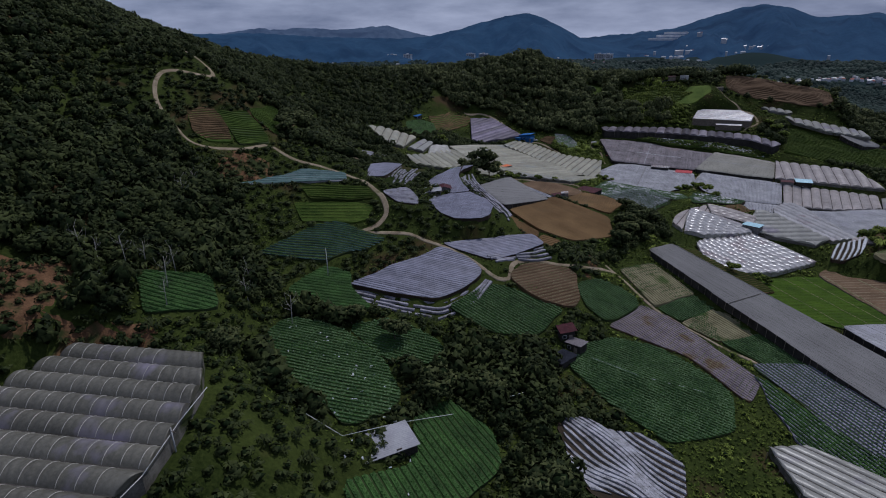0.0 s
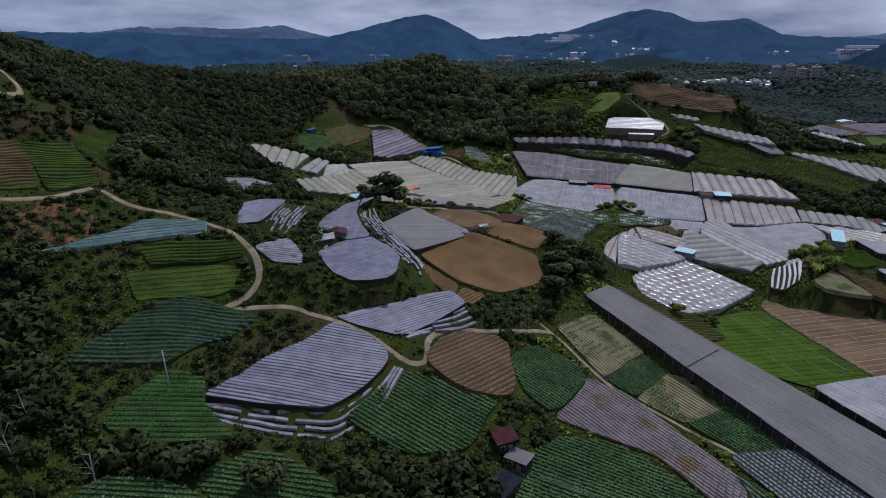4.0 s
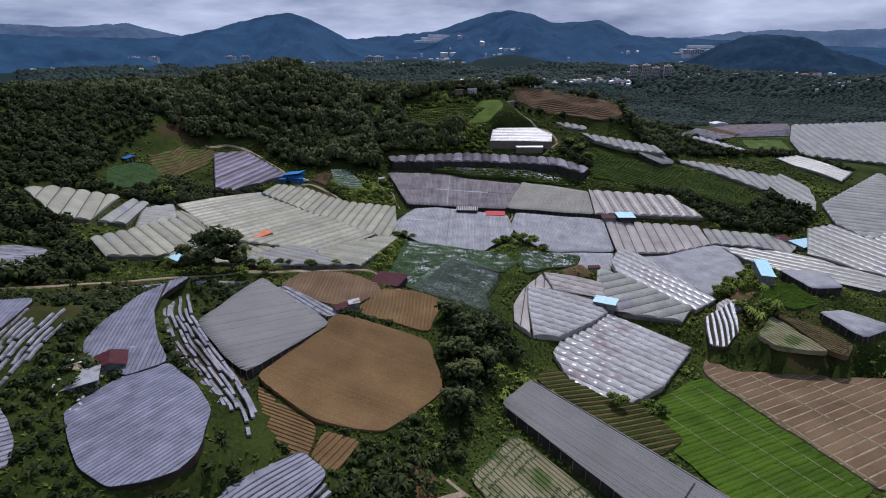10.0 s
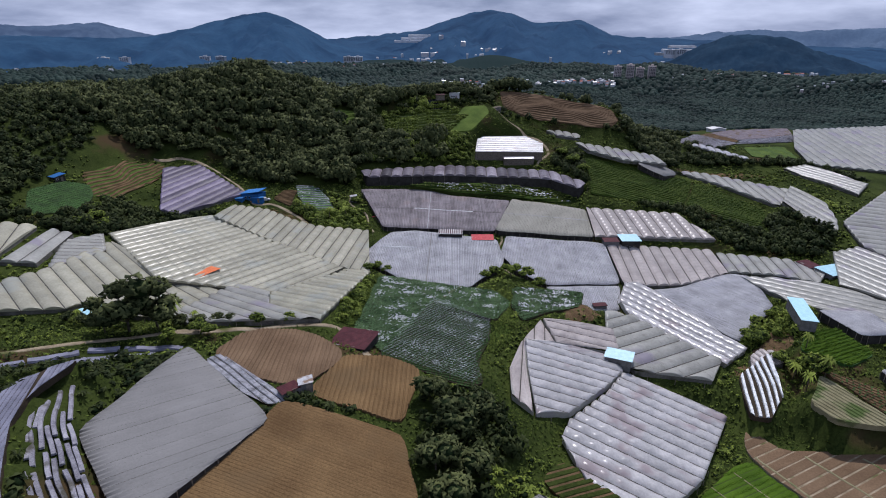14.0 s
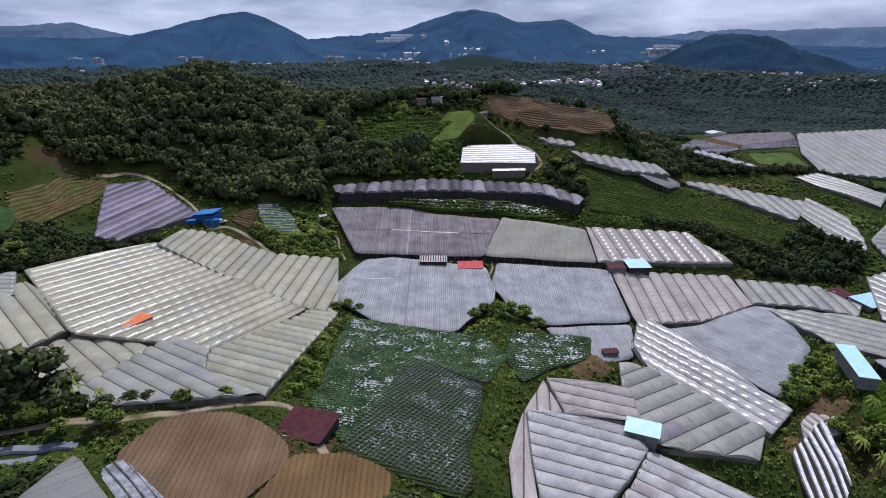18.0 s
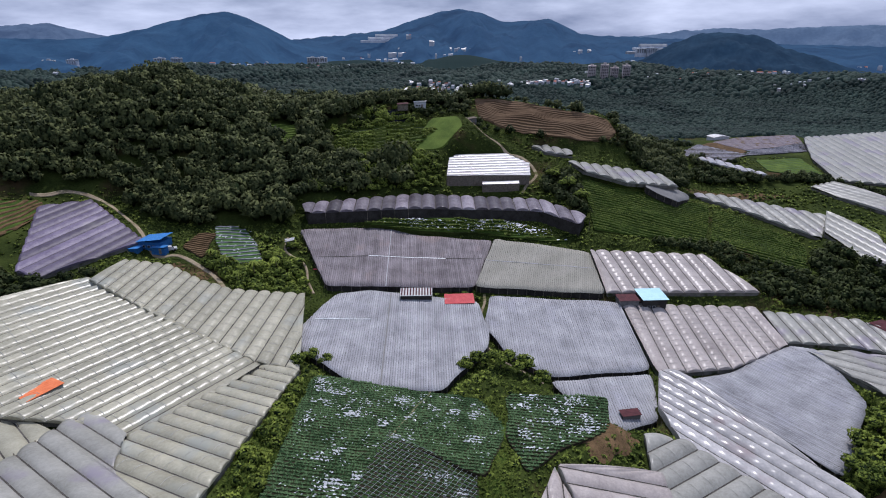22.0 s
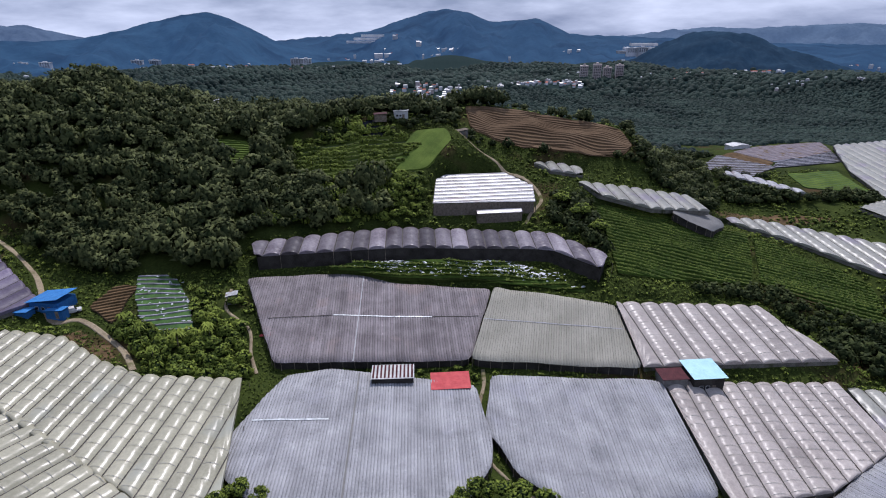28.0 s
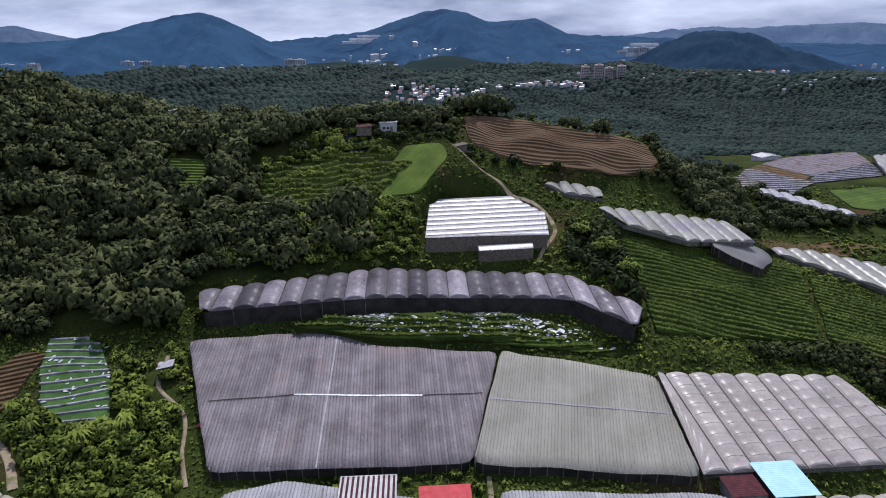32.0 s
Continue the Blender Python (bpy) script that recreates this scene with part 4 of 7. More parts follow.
greenhouse("long row of smoky purple film tunnels on a tall dark wall", [(-69, 413), (-24, 423), (27, 418), (42, 402), (38, 394), (25, 407), (-24, 409), (-66, 404)], 18.5, (-0.01, 0.1), 90, 5.2, 1.3, "film_old", drop=4.2, margin=6.0, side="dark_wall_and_gap")
greenhouse("gray clouded film tunnels beyond the tea slope", [(46, 453), (71, 457), (92, 459), (96, 445), (69, 436), (50, 442)], 22.0, (-0.19, 0.09), 92, 5.4, 1.3, "film_gray")
net_roof("plain gray net roof stepping down beyond the tea slope", [(77, 436), (80, 443), (90, 452.5), (102, 447.5), (99, 439), (89, 429)], 15.9, (-0.33, 0.13), -30, 1.2, "net_flat", drop=2.4)
greenhouse("long gray film tunnels winding along the far terrace", [(103, 455), (120, 452), (158, 430), (140, 406), (122, 434)], 8.5, (-0.03, 0.09), 90, 5.2, 1.2, "film_gray")
greenhouse("gray film tunnels curving down to the valley floor", [(141, 407), (157, 430), (162, 408), (154, 384), (147, 371), (141, 385)], 7.2, (0.0, 0.06), 95, 5.0, 1.2, "film_gray")
greenhouse("far block of gray film tunnels on the eastern slope", [(205, 515), (232, 568), (330, 600), (300, 500), (250, 470), (196, 480)], 11.0, (-0.04, 0.08), 82, 6.0, 1.2, "film_gray")
greenhouse("far line of small white film tunnels under the woods", [(129, 507), (140, 509), (165, 482), (152, 484)], 14.0, (-0.09, 0.07), 80, 4.5, 1.1, "film_white")
greenhouse("far bluish film tunnels on the lower terrace", [(170, 463), (189, 472), (203, 437), (187, 420)], 10.0, (-0.01, 0.06), -60, 5.0, 1.1, "film_gray")
greenhouse("far wide block of bluish film tunnels", [(155, 381), (217, 437), (230, 380), (151, 336), (147, 355)], 6.0, (0.0, 0.05), -20, 5.0, 1.1, "film_gray")
net_roof("long plain gray net roof running down the valley", [(-13.5, 200.5), (-6, 210), (63, 146), (50, 130), (32, 150)], 10.6, (-0.05, 0.04), -42.7, 0.95, "net_flat", ridge=0.10, sag=0.04, drop=2.2, seams=[((13, 171), (22, 182), 0.3, "dark_wall_and_gap")])
net_roof("gray net roof joining the long one", [(42, 175), (66, 188), (90, 160), (62, 148)], 8.4, (0.0, -0.02), -42.7, 1.2, "net_gray", ridge=0.1, drop=2.2)
net_roof("taut pale gray netting over a square terrace", [(-78, 237), (-54, 216), (-63.5, 188), (-71, 194), (-81, 205)], 27.0, (-0.17, -0.10), 48, 1.6, "net_flat", ridge=0.03, sag=0.05, drop=1.6)
greenhouse("old clear film tunnels on a steep bank above a gully", [(-94, 51), (-72, 57), (-66, 51), (-61, 42), (-57, 33), (-58, 26), (-72, 16), (-92, 22), (-94, 40)], 38.6, (0.0, 0.0), 16, 4.4, 1.7, "film_shaded", drop=2.5, hoop=1.4, hoops=True)
greenhouse("white ribbed film tunnels in the valley bottom", [(20, 108), (27, 112), (48, 106), (46, 92), (25, 97)], 10.0, (-0.05, 0.0), -20, 2.4, 0.5, "film_gray", drop=1.6)

# white ribbed greenhouse above the tall wall, with its lean-to
greenhouse("white ribbed film greenhouse on brown timber walls", [(-11, 431), (-9, 455), (-5, 460), (18, 462), (27, 447), (25, 432)], 27.6, (0.0, 0.10), 4, 3.4, 0.5, "film_white", drop=4.2, hoop=1.1, side="wood", margin=7.0)
greenhouse("low white film lean-to in front of the ribbed greenhouse", [(4, 427.5), (20, 428.5), (20, 431), (4, 430.4)], 23.6, (0.0, 0.25), 4, 2.6, 0.3, "film_white", drop=3.2, hoop=1.1, side="wood", margin=4.0)

# ---- the fields ----
field("terrace of silver mulch film beds on a mound", [(-82, 114), (-75, 127), (-67, 142), (-60, 142), (-53, 138), (-54, 130), (-58, 121), (-67, 118), (-78, 115.5)], 24.8, (-0.17, 0.18), 10, 0.8, "mulch", wide=0.94, high=0.14, wobble=1.0)
field("curved terrace of silver mulch film beds", [(-68, 144), (-61, 153), (-48, 171), (-43, 168), (-49, 153), (-53, 145.5), (-61, 145)], 25.6, (-0.22, 0.04), 56, 0.8, "mulch", wide=0.94, high=0.14, wobble=0.8)
curved_beds("fan of narrow curved mulch film terraces", [(-43, 167), (-46, 160), (-50, 154), (-54, 146)], [(-39, 162), (-42, 156), (-46.5, 152), (-51, 145)], 4, 23.4, (-0.26, 0.0), 0.75, "old_mulch")
curved_beds("fan of narrow mulch film terraces at the mound's foot", [(-52.5, 137), (-53.5, 129), (-57, 120.5), (-67, 117), (-77, 115), (-83, 113)], [(-49.5, 137), (-50, 127), (-55, 115), (-69, 112), (-79, 111), (-86, 110)], 4, 22.0, (-0.16, 0.14), 0.75, "old_mulch")
field("oval field of brownish dried plants", [(-46, 142), (-44, 153), (-31, 161), (-27, 148), (-27, 141), (-37, 138)], 19.3, (-0.3, 0.05), 60, 1.1, "brown_soil", soil="soil", crop="stony", crop_step=0.9, crop_size=0.35, round_off=1)
field("dense dark green vegetable field beside the track", [(-28, 156), (-23, 164), (-10, 161), (-17, 142), (-25, 146)], 14.8, (-0.28, 0.02), -20, 1.0, "veg", soil="veg_soil", wide=0.6, crop="cabbage", crop_step=0.55, round_off=1)
field("pale stony field of spent plants", [(-20, 179), (-10, 192), (3, 180), (-7, 162)], 11.4, (-0.22, 0.0), -45, 1.1, "stony", soil="stony", crop="veg", crop_step=1.9, crop_size=0.4, patchy=0.3)
field("small dark green vegetable plot", [(-6, 162), (3.5, 179), (10, 174.5), (0.5, 158.5)], 8.8, (-0.16, -0.02), -40, 1.0, "veg", soil="veg_soil", wide=0.6, crop="cabbage", crop_step=0.55)
field("field of mauve harvested beds along the track", [(-17, 141), (-10, 160), (-2, 157), (20, 138), (18, 126), (3, 139)], 10.0, (-0.14, -0.03), -35, 1.0, "mauve", soil="soil", crop="stony", crop_step=1.4, crop_size=0.3)
field("mixed plot of half harvested vegetables", [(1, 158), (11, 174.5), (21, 163), (11, 153)], 7.8, (-0.09, -0.02), -40, 1.1, "stony", soil="soil", crop="veg", crop_step=0.8, patchy=0.5)
field("dark green vegetable plot beside the long roof", [(12, 153), (22, 163), (33, 151), (22, 146)], 7.4, (-0.05, -0.02), -40, 1.0, "veg", soil="veg_soil", wide=0.6, crop="cabbage", crop_step=0.65)
field("large dark green vegetable field in the valley bottom", [(-22, 117), (-20, 128), (-15, 136), (-4, 138), (6, 133), (14, 127), (14, 113), (2, 101), (-6, 105)], 11.1, (-0.13, -0.03), -8, 1.0, "veg", soil="veg_soil", wide=0.6, crop="cabbage", crop_step=0.6)
field("cabbage field below the mulched mound", [(-55, 119), (-49, 137), (-40, 138), (-29, 138), (-33, 123), (-42, 118)], 18.6, (-0.25, 0.10), -10, 1.0, "veg", soil="veg_soil", wide=0.6, crop="cabbage", crop_step=0.6)
field("greens under torn green shade netting on a slope", [(-106, 107), (-102, 128), (-97, 135), (-83, 136), (-92, 115)], 32.4, (-0.27, 0.12), 30, 1.15, "netting", soil="veg_soil", wide=0.34, wobble=2.2, crop="veg", crop_step=0.55)
field("small terraced vegetable plot below the netting", [(-91, 100), (-90, 116), (-84, 117), (-80, 111), (-71, 108), (-81, 100)], 26.1, (-0.27, 0.05), 30, 1.2, "veg", soil="veg_soil", crop="veg", crop_step=0.7)
field("steep dark vegetable field in the gully", [(-79, 76), (-83, 90), (-74, 95), (-57, 91), (-47, 78), (-51, 67), (-59, 70)], 24.1, (-0.22, -0.14), 25, 1.1, "veg", soil="veg_soil", wide=0.6, crop="cabbage", crop_step=0.65, round_off=1)
field("dark vegetable terrace above the gully", [(-72, 97), (-65, 108), (-50, 105), (-48, 97), (-56, 92)], 20.6, (-0.17, -0.03), 15, 1.1, "veg", soil="veg_soil", wide=0.6, crop="cabbage", crop_step=0.65, round_off=1)
field("vegetable field with white edged rows beside the tin shed", [(-43, 77), (-40, 86), (-30, 83), (-25, 75), (-28, 60), (-40, 52), (-44, 56), (-37, 66)], 19.7, (-0.19, -0.10), -35, 1.3, "veg", soil="veg_soil", crop="veg", crop_step=0.7)
field("small cabbage plot above the old tunnels", [(-103, 70), (-92, 78), (-84, 72), (-92, 62)], 40.5, (-0.3, 0.05), 20, 1.1, "veg", soil="veg_soil", crop="veg", crop_step=0.7)
field("terraces covered in crumpled dark plastic", [(-19, 95), (-15, 99), (-10, 97), (-4, 101), (5, 95), (6, 87), (-4, 80), (-9, 79), (-14, 85)], 12.5, (-0.11, -0.05), -25, 1.3, "plastic_scrap", soil="dark_soil", wide=0.7, wobble=3.5, high=0.3)
field("rows of silver film and young greens in the valley bottom", [(19, 145), (32, 150), (50, 132), (43, 116), (32, 126)], 7.8, (0.0, -0.01), -50, 1.1, "mulch", soil="veg_soil", wide=0.55, crop="veg", crop_step=1.0, crop_size=0.3)
field("rows of dark greens between silver film strips", [(19, 139), (31, 125), (43, 115), (42, 107), (27, 114)], 8.2, (-0.03, -0.02), -50, 1.1, "veg", soil="mulch", wide=0.55, crop="veg", crop_step=0.6)
field("strip of beds under dull blue netting beside the hill road", [(-127, 124), (-124, 144), (-124, 153), (-114, 162), (-111, 157), (-121, 139)], 43.2, (-0.24, -0.02), 60, 1.5, "netting", soil="net_gray", wide=0.8)
field("curved terrace of silver mulch film below the road", [(-107.5, 167), (-120, 189), (-119, 197), (-112.5, 199.5), (-108, 185), (-104, 172)], 38.0, (-0.05, -0.10), 110, 0.8, "mulch", wide=0.94, high=0.14, wobble=0.6, margin=8)
curved_beds("narrow white film strips on grassy terraces", [(-112, 197), (-109, 186), (-104.5, 175), (-102, 168)], [(-101, 199), (-98, 184), (-95, 174), (-93, 168)], 9, 37.0, (-0.05, -0.06), 0.6, "old_mulch", trim=0.35, high=0.12)
field("patch of torn mulch film on a bank", [(-95, 156), (-90.5, 163), (-83, 157.5), (-81, 153), (-87, 150.5)], 37.6, (-0.12, 0.06), 40, 1.0, "old_mulch", wide=0.9, margin=7)
field("rounded terrace of silver mulch film like a pond", [(-84, 168), (-83, 173), (-80, 178), (-75, 183), (-68, 177), (-62, 170), (-60, 164), (-60, 160), (-61.5, 157), (-64, 155), (-68, 154), (-74, 157)], 33.2, (0.0, 0.0), 61, 0.75, "mulch", wide=0.95, high=0.14, margin=7, wobble=0.2, round_off=0)
field("curving neck of silver mulch film above the hut", [(-91, 183.5), (-94, 190), (-95, 199), (-94, 207), (-91, 214), (-87.5, 217), (-90, 208), (-88, 201), (-84, 194), (-80, 188), (-75.5, 183), (-80, 178.5), (-84, 182)], 33.8, (0.0, 0.02), 105, 0.75, "mulch", wide=0.95, high=0.14, margin=6, wobble=0.2, round_off=0)
curved_beds("curving steps of white mulch film beds on a bank", [(-90.5, 212), (-86.5, 202), (-80, 193), (-71, 183.5), (-64, 177), (-58.5, 168)], [(-88.5, 217), (-82, 205), (-73, 194.5), (-63, 184), (-57.5, 177), (-51.5, 167)], 7, 30.4, (-0.13, -0.04), 0.72, "old_mulch", trim=0.22, margin=5, high=0.12)
field("ploughed orange-brown field with fine furrows", [(-53, 222), (-31, 219), (-26, 199), (-36, 182), (-47, 181), (-62, 190)], 21.3, (-0.22, -0.03), -13, 0.75, "orange_soil", soil="orange_soil", wide=0.75, high=0.05, margin=8)
field("lower strip of ploughed orange-brown soil", [(-62, 189), (-48, 180), (-48, 172), (-55, 176)], 23.2, (-0.18, -0.03), -13, 0.9, "orange_soil", soil="orange_soil", wide=0.85, high=0.16)
field("small ploughed plot with brown ridges", [(-47, 173), (-46, 179), (-40, 179), (-43, 170)], 21.5, (-0.2, -0.03), 70, 1.1, "orange_soil", soil="orange_soil", wide=0.7, high=0.2)
field("ploughed brown field curving along the dirt road", [(-75, 240), (-70, 253), (-58, 254), (-45, 243), (-52, 229), (-63, 232)], 20.6, (-0.05, -0.08), 95, 1.0, "brown_soil", soil="brown_soil", wide=0.8, high=0.18, margin=8, round_off=1)
field("ploughed orange-brown terrace above the wooded gully", [(-45, 242), (-37, 244), (-29, 240), (-31, 222), (-50, 227)], 19.4, (-0.13, -0.02), 92, 1.0, "orange_soil", soil="orange_soil", wide=0.8, high=0.18, margin=8)
field("plot of crumpled film beside the net roof", [(-73, 240), (-64, 232), (-53, 224), (-56, 221), (-66, 229), (-75, 237)], 21.8, (-0.05, -0.08), -42, 1.3, "plastic_scrap", soil="dark_soil", wide=0.9)
field("cabbage plateau with bits of white film", [(-47, 313), (-23, 306), (-8, 303), (-4, 289), (-9.5, 275), (-27, 287), (-38.5, 248), (-46.5, 262)], 10.8, (-0.05, -0.16), -9, 0.95, "veg_soil", soil="dark_soil", wide=0.7, high=0.12, crop="cabbage", crop_step=0.42, crop_size=0.42, wobble=0.3, margin=9)
field("rows of greens with white film on the plateau's end", [(-1.5, 303), (22, 303), (18, 292), (7, 285), (-1.5, 277), (-3.5, 288)], 8.8, (-0.08, -0.08), -4, 1.1, "veg_soil", soil="dark_soil", wide=0.6, high=0.14, crop="cabbage", crop_step=0.42, crop_size=0.45, wobble=0.8, margin=9)
field("bright green young crop on the valley floor", [(45, 235), (61, 190), (44, 178), (31, 185), (20, 213), (38, 230)], 2.6, (0.0, -0.13), 28, 2.5, "veg_light", soil="veg_soil", wide=0.96, high=0.1, crop="veg_light", crop_step=0.6, crop_size=0.4, wobble=0.2)
field("thin green crop in narrow beds under the tunnels", [(14, 214), (22, 215), (29, 204), (20, 196), (8, 207), (-4, 217), (1, 224)], 6.0, (-0.2, -0.05), 30, 1.6, "ground", soil="soil", wide=0.7, high=0.15)
field("ploughed brown field in long beds with pale furrows", [(50, 247), (54, 238), (66, 237), (96, 233), (92, 205), (69, 188), (62, 189.5), (46, 236)], 1.6, (0.04, -0.11), 28, 2.6, "brown_soil", soil="dirt", wide=0.86, high=0.1, wobble=0.2)
field("dry yellow bed of harvested soil on a bank", [(72, 257), (78, 237), (65, 239.5), (63.5, 246)], 7.3, (0.0, 0.0), -65, 1.2, "stony", soil="stony", wide=0.8, margin=5)
field("brown bed beside the dry yellow one", [(74, 260), (88, 244), (82, 235), (79, 237.5)], 7.3, (0.0, 0.0), -55, 1.2, "soil", soil="soil", wide=0.8, crop="veg", crop_step=1.4, margin=5)
field("leafy green plot above the dry beds", [(79, 276), (89, 280), (91, 267), (82, 261), (73, 268)], 8.0, (0.0, 0.0), 25, 1.3, "veg_light", soil="veg", crop="veg_light", crop_step=0.5, crop_size=0.6, margin=6)
net_roof("low gray net roof beside the leafy plot", [(84, 255), (92, 257), (102, 247), (88, 240)], 10.4, (0.0, 0.0), -40, 1.1, "net_gray", drop=1.8)
field("steep plot under crumpled white and black film", [(54.5, 261), (66, 270), (60.5, 253), (54.5, 245), (50, 246)], 3.8, (0.08, 0.05), 75, 1.8, "plastic_white", soil="dark_soil", wide=0.5, high=0.4, wobble=1.0, margin=5)
field("red-brown contour terraces near the hill's crest", [(6, 505), (26, 503), (46, 498), (74, 491), (76, 482), (71, 476), (51, 477), (31, 480), (17, 484), (8, 491)], 40.0, (-0.03, 0.5), -10, 1.25, "brown_soil", soil="soil", wide=0.7, high=0.5, wobble=4.0, name="terraces", margin=20)
field("light green mown slope beside the hill road", [(-16, 479), (-4, 480), (-2, 472), (-14, 452), (-27, 450)], 38.8, (0.0, 0.35), 60, 3.0, "meadow", soil="meadow", wide=0.95, high=0.08, name="meadow", margin=15)
field("rows of dark bushes on a terraced tea slope", [(50, 440), (70, 443), (108, 438), (90, 402), (44, 396)], 13.7, (-0.20, 0.19), -8, 2.1, "bush_row", soil="ground", wide=0.65, high=0.6, crop="grass", crop_step=0.9, crop_size=0.65, wobble=2.0, margin=15)
field("rows of dark bushes on the lower terraces", [(92, 400), (110, 437), (132, 405), (118, 380)], 5.5, (-0.1, 0.1), -25, 2.2, "bush_row", soil="ground", wide=0.6, high=0.5, crop="grass", crop_step=1.0, crop_size=0.7, wobble=2.0, margin=15)
field("green terraces of young shrubs under the hill's crest", [(-62, 470), (-30, 476), (-14, 470), (-28, 446), (-60, 448)], 36.0, (0.05, 0.3), 5, 3.2, "grass", soil="veg_soil", wide=0.6, high=0.7, crop="grass", crop_step=1.0, crop_size=0.8, wobble=4.0, margin=20)
field("bare brown far field on the eastern rise", [(150, 548), (168, 561), (180, 541), (168, 530)], 13.2, (-0.03, 0.05), 20, 2.2, "soil", soil="brown_soil", wide=0.7, margin=20)
field("far field of gray-violet film on the eastern rise", [(168.5, 562), (190, 575), (240, 590), (232, 567), (181, 542)], 13.3, (-0.03, 0.05), 25, 2.2, "mauve", soil="mulch", wide=0.8, margin=20)
field("dark blue-gray furrowed far field", [(182, 540), (231, 565), (225, 545), (171, 530)], 12.2, (-0.03, 0.05), 12, 2.4, "old_mulch", soil="black_net", wide=0.45, margin=20)
field("dark mulched far terraces", [(128, 520), (150, 545), (172, 527), (150, 510)], 14.5, (-0.05, 0.08), 10, 2.6, "old_mulch", soil="dark_soil", wide=0.5, margin=15)
field("grassy green far plot between terraces", [(171, 514), (200, 520), (194, 487), (168, 494)], 12.0, (-0.02, 0.07), 20, 2.4, "meadow", soil="veg", wide=0.8, high=0.1, margin=15)
field("vegetable steps edged with white netting in a clearing", [(-98, 398), (-93, 400), (-86, 396), (-80, 385), (-76, 376), (-78, 372), (-90, 379)], 12.8, (-0.10, 0.12), 10, 2.4, "old_mulch", soil="veg", wide=0.2, high=0.3, wobble=2.0, margin=8)
field("brown terraced beds beside the dirt road", [(-105, 384), (-103, 394), (-97, 394), (-96, 376)], 13.6, (0.0, 0.10), 20, 1.7, "soil", soil="dark_soil", wide=0.6, high=0.4, margin=8)
field("old terraces of mulch film on the hillside", [(-160, 232), (-157, 248), (-149, 251), (-143, 233), (-146, 216)], 29.5, (-0.25, -0.2), 60, 1.5, "old_mulch", soil="dark_soil", wide=0.8, wobble=1.5)
field("strips of white film and greens at the foot of the tall wall", [(-44, 402), (-25, 404), (8, 404), (36, 393), (6, 398), (-25, 399)], 13.6, (-0.03, 0.4), -2, 1.8, "bush_row", soil="ground", wide=0.7, high=0.4, crop="grass", crop_step=0.7, crop_size=0.9, wobble=1.5, margin=4)
field("dark greens under a white net on the plateau", [(-38, 246), (-27, 285), (-11, 274), (-12, 263), (-16, 250), (-15, 241), (-17, 237)], 14.0, (-0.13, -0.10), -9, 1.0, "veg_soil", soil="dark_soil", wide=0.5, high=0.12, crop="veg", crop_step=0.7, crop_size=0.4)
field("grassy contour terraces below the strip of netting", [(-118, 142), (-110, 151), (-102, 157), (-97, 153), (-101, 147), (-111, 138)], 39.1, (-0.24, 0.07), 42, 1.7, "bank_grass", soil="ground", wide=0.5, high=0.3, crop="grass", crop_step=0.6, crop_size=0.35, wobble=1.8, margin=8)
field("smooth dark green field above the torn netting", [(-114, 134), (-110, 138), (-100, 146), (-95, 148), (-93, 140), (-97, 136.5), (-102, 133), (-107, 128)], 35.9, (-0.28, 0.17), 42, 1.6, "bank_grass", soil="bank_grass", wide=0.9, high=0.06, crop="grass", crop_step=0.5, crop_size=0.35, margin=8)
field("dark green plot on the slope above the film blocks", [(-188, 344), (-186, 363), (-179, 367), (-172, 356), (-170, 339), (-177, 326)], 23.9, (-0.38, -0.03), 85, 1.2, "veg", soil="veg_soil", high=0.15, crop="veg", crop_step=0.7, margin=12)
field("brown and green contour terraces beside the purple film", [(-186, 378), (-181, 401), (-170, 413), (-164, 403), (-167, 382), (-169, 364), (-175, 360)], 21.4, (-0.41, 0.05), 84, 2.0, "soil", soil="bush_row", wide=0.5, high=0.35, wobble=3.0, margin=12)
field("mown rows of a small tea clearing in the forest", [(-93, 468), (-81, 468), (-76, 453), (-81, 449), (-88, 455)], 39.0, (-0.12, 0.22), 8, 1.8, "meadow", soil="bush_row", wide=0.6, high=0.4, wobble=1.0, margin=10)
greenhouse("pair of gray film tunnels hidden behind trees", [(32, 471), (40, 474), (52, 470), (50, 461), (37, 463)], 29.0, (-0.11, 0.08), 92, 4.6, 1.2, "film_gray")
greenhouse("tiny low film tunnels on a steep bank", [(61, 270), (65, 273), (71, 271), (68, 266), (59, 265)], 4.4, (0.06, 0.04), -72, 2.0, 0.7, "film_pink", drop=1.3, margin=4)
curved_beds("winding ribbon of silver mulch film beside the road", [(-126, 221), (-119, 227), (-112, 234), (-103, 240), (-94, 243.5), (-84, 246)], [(-125, 216), (-117, 222), (-110, 229), (-102, 235), (-94, 239), (-85, 242)], 2, 22.4, (-0.09, -0.10), 2.2, "mulch", margin=5)
curved_beds("narrow silver mulch film terrace climbing to the road", [(-104, 213), (-102, 221), (-101, 228), (-98, 234)], [(-101, 213), (-99.5, 221), (-98, 228), (-95.5, 234)], 2, 25.5, (-0.18, -0.16), 1.6, "mulch", margin=5)

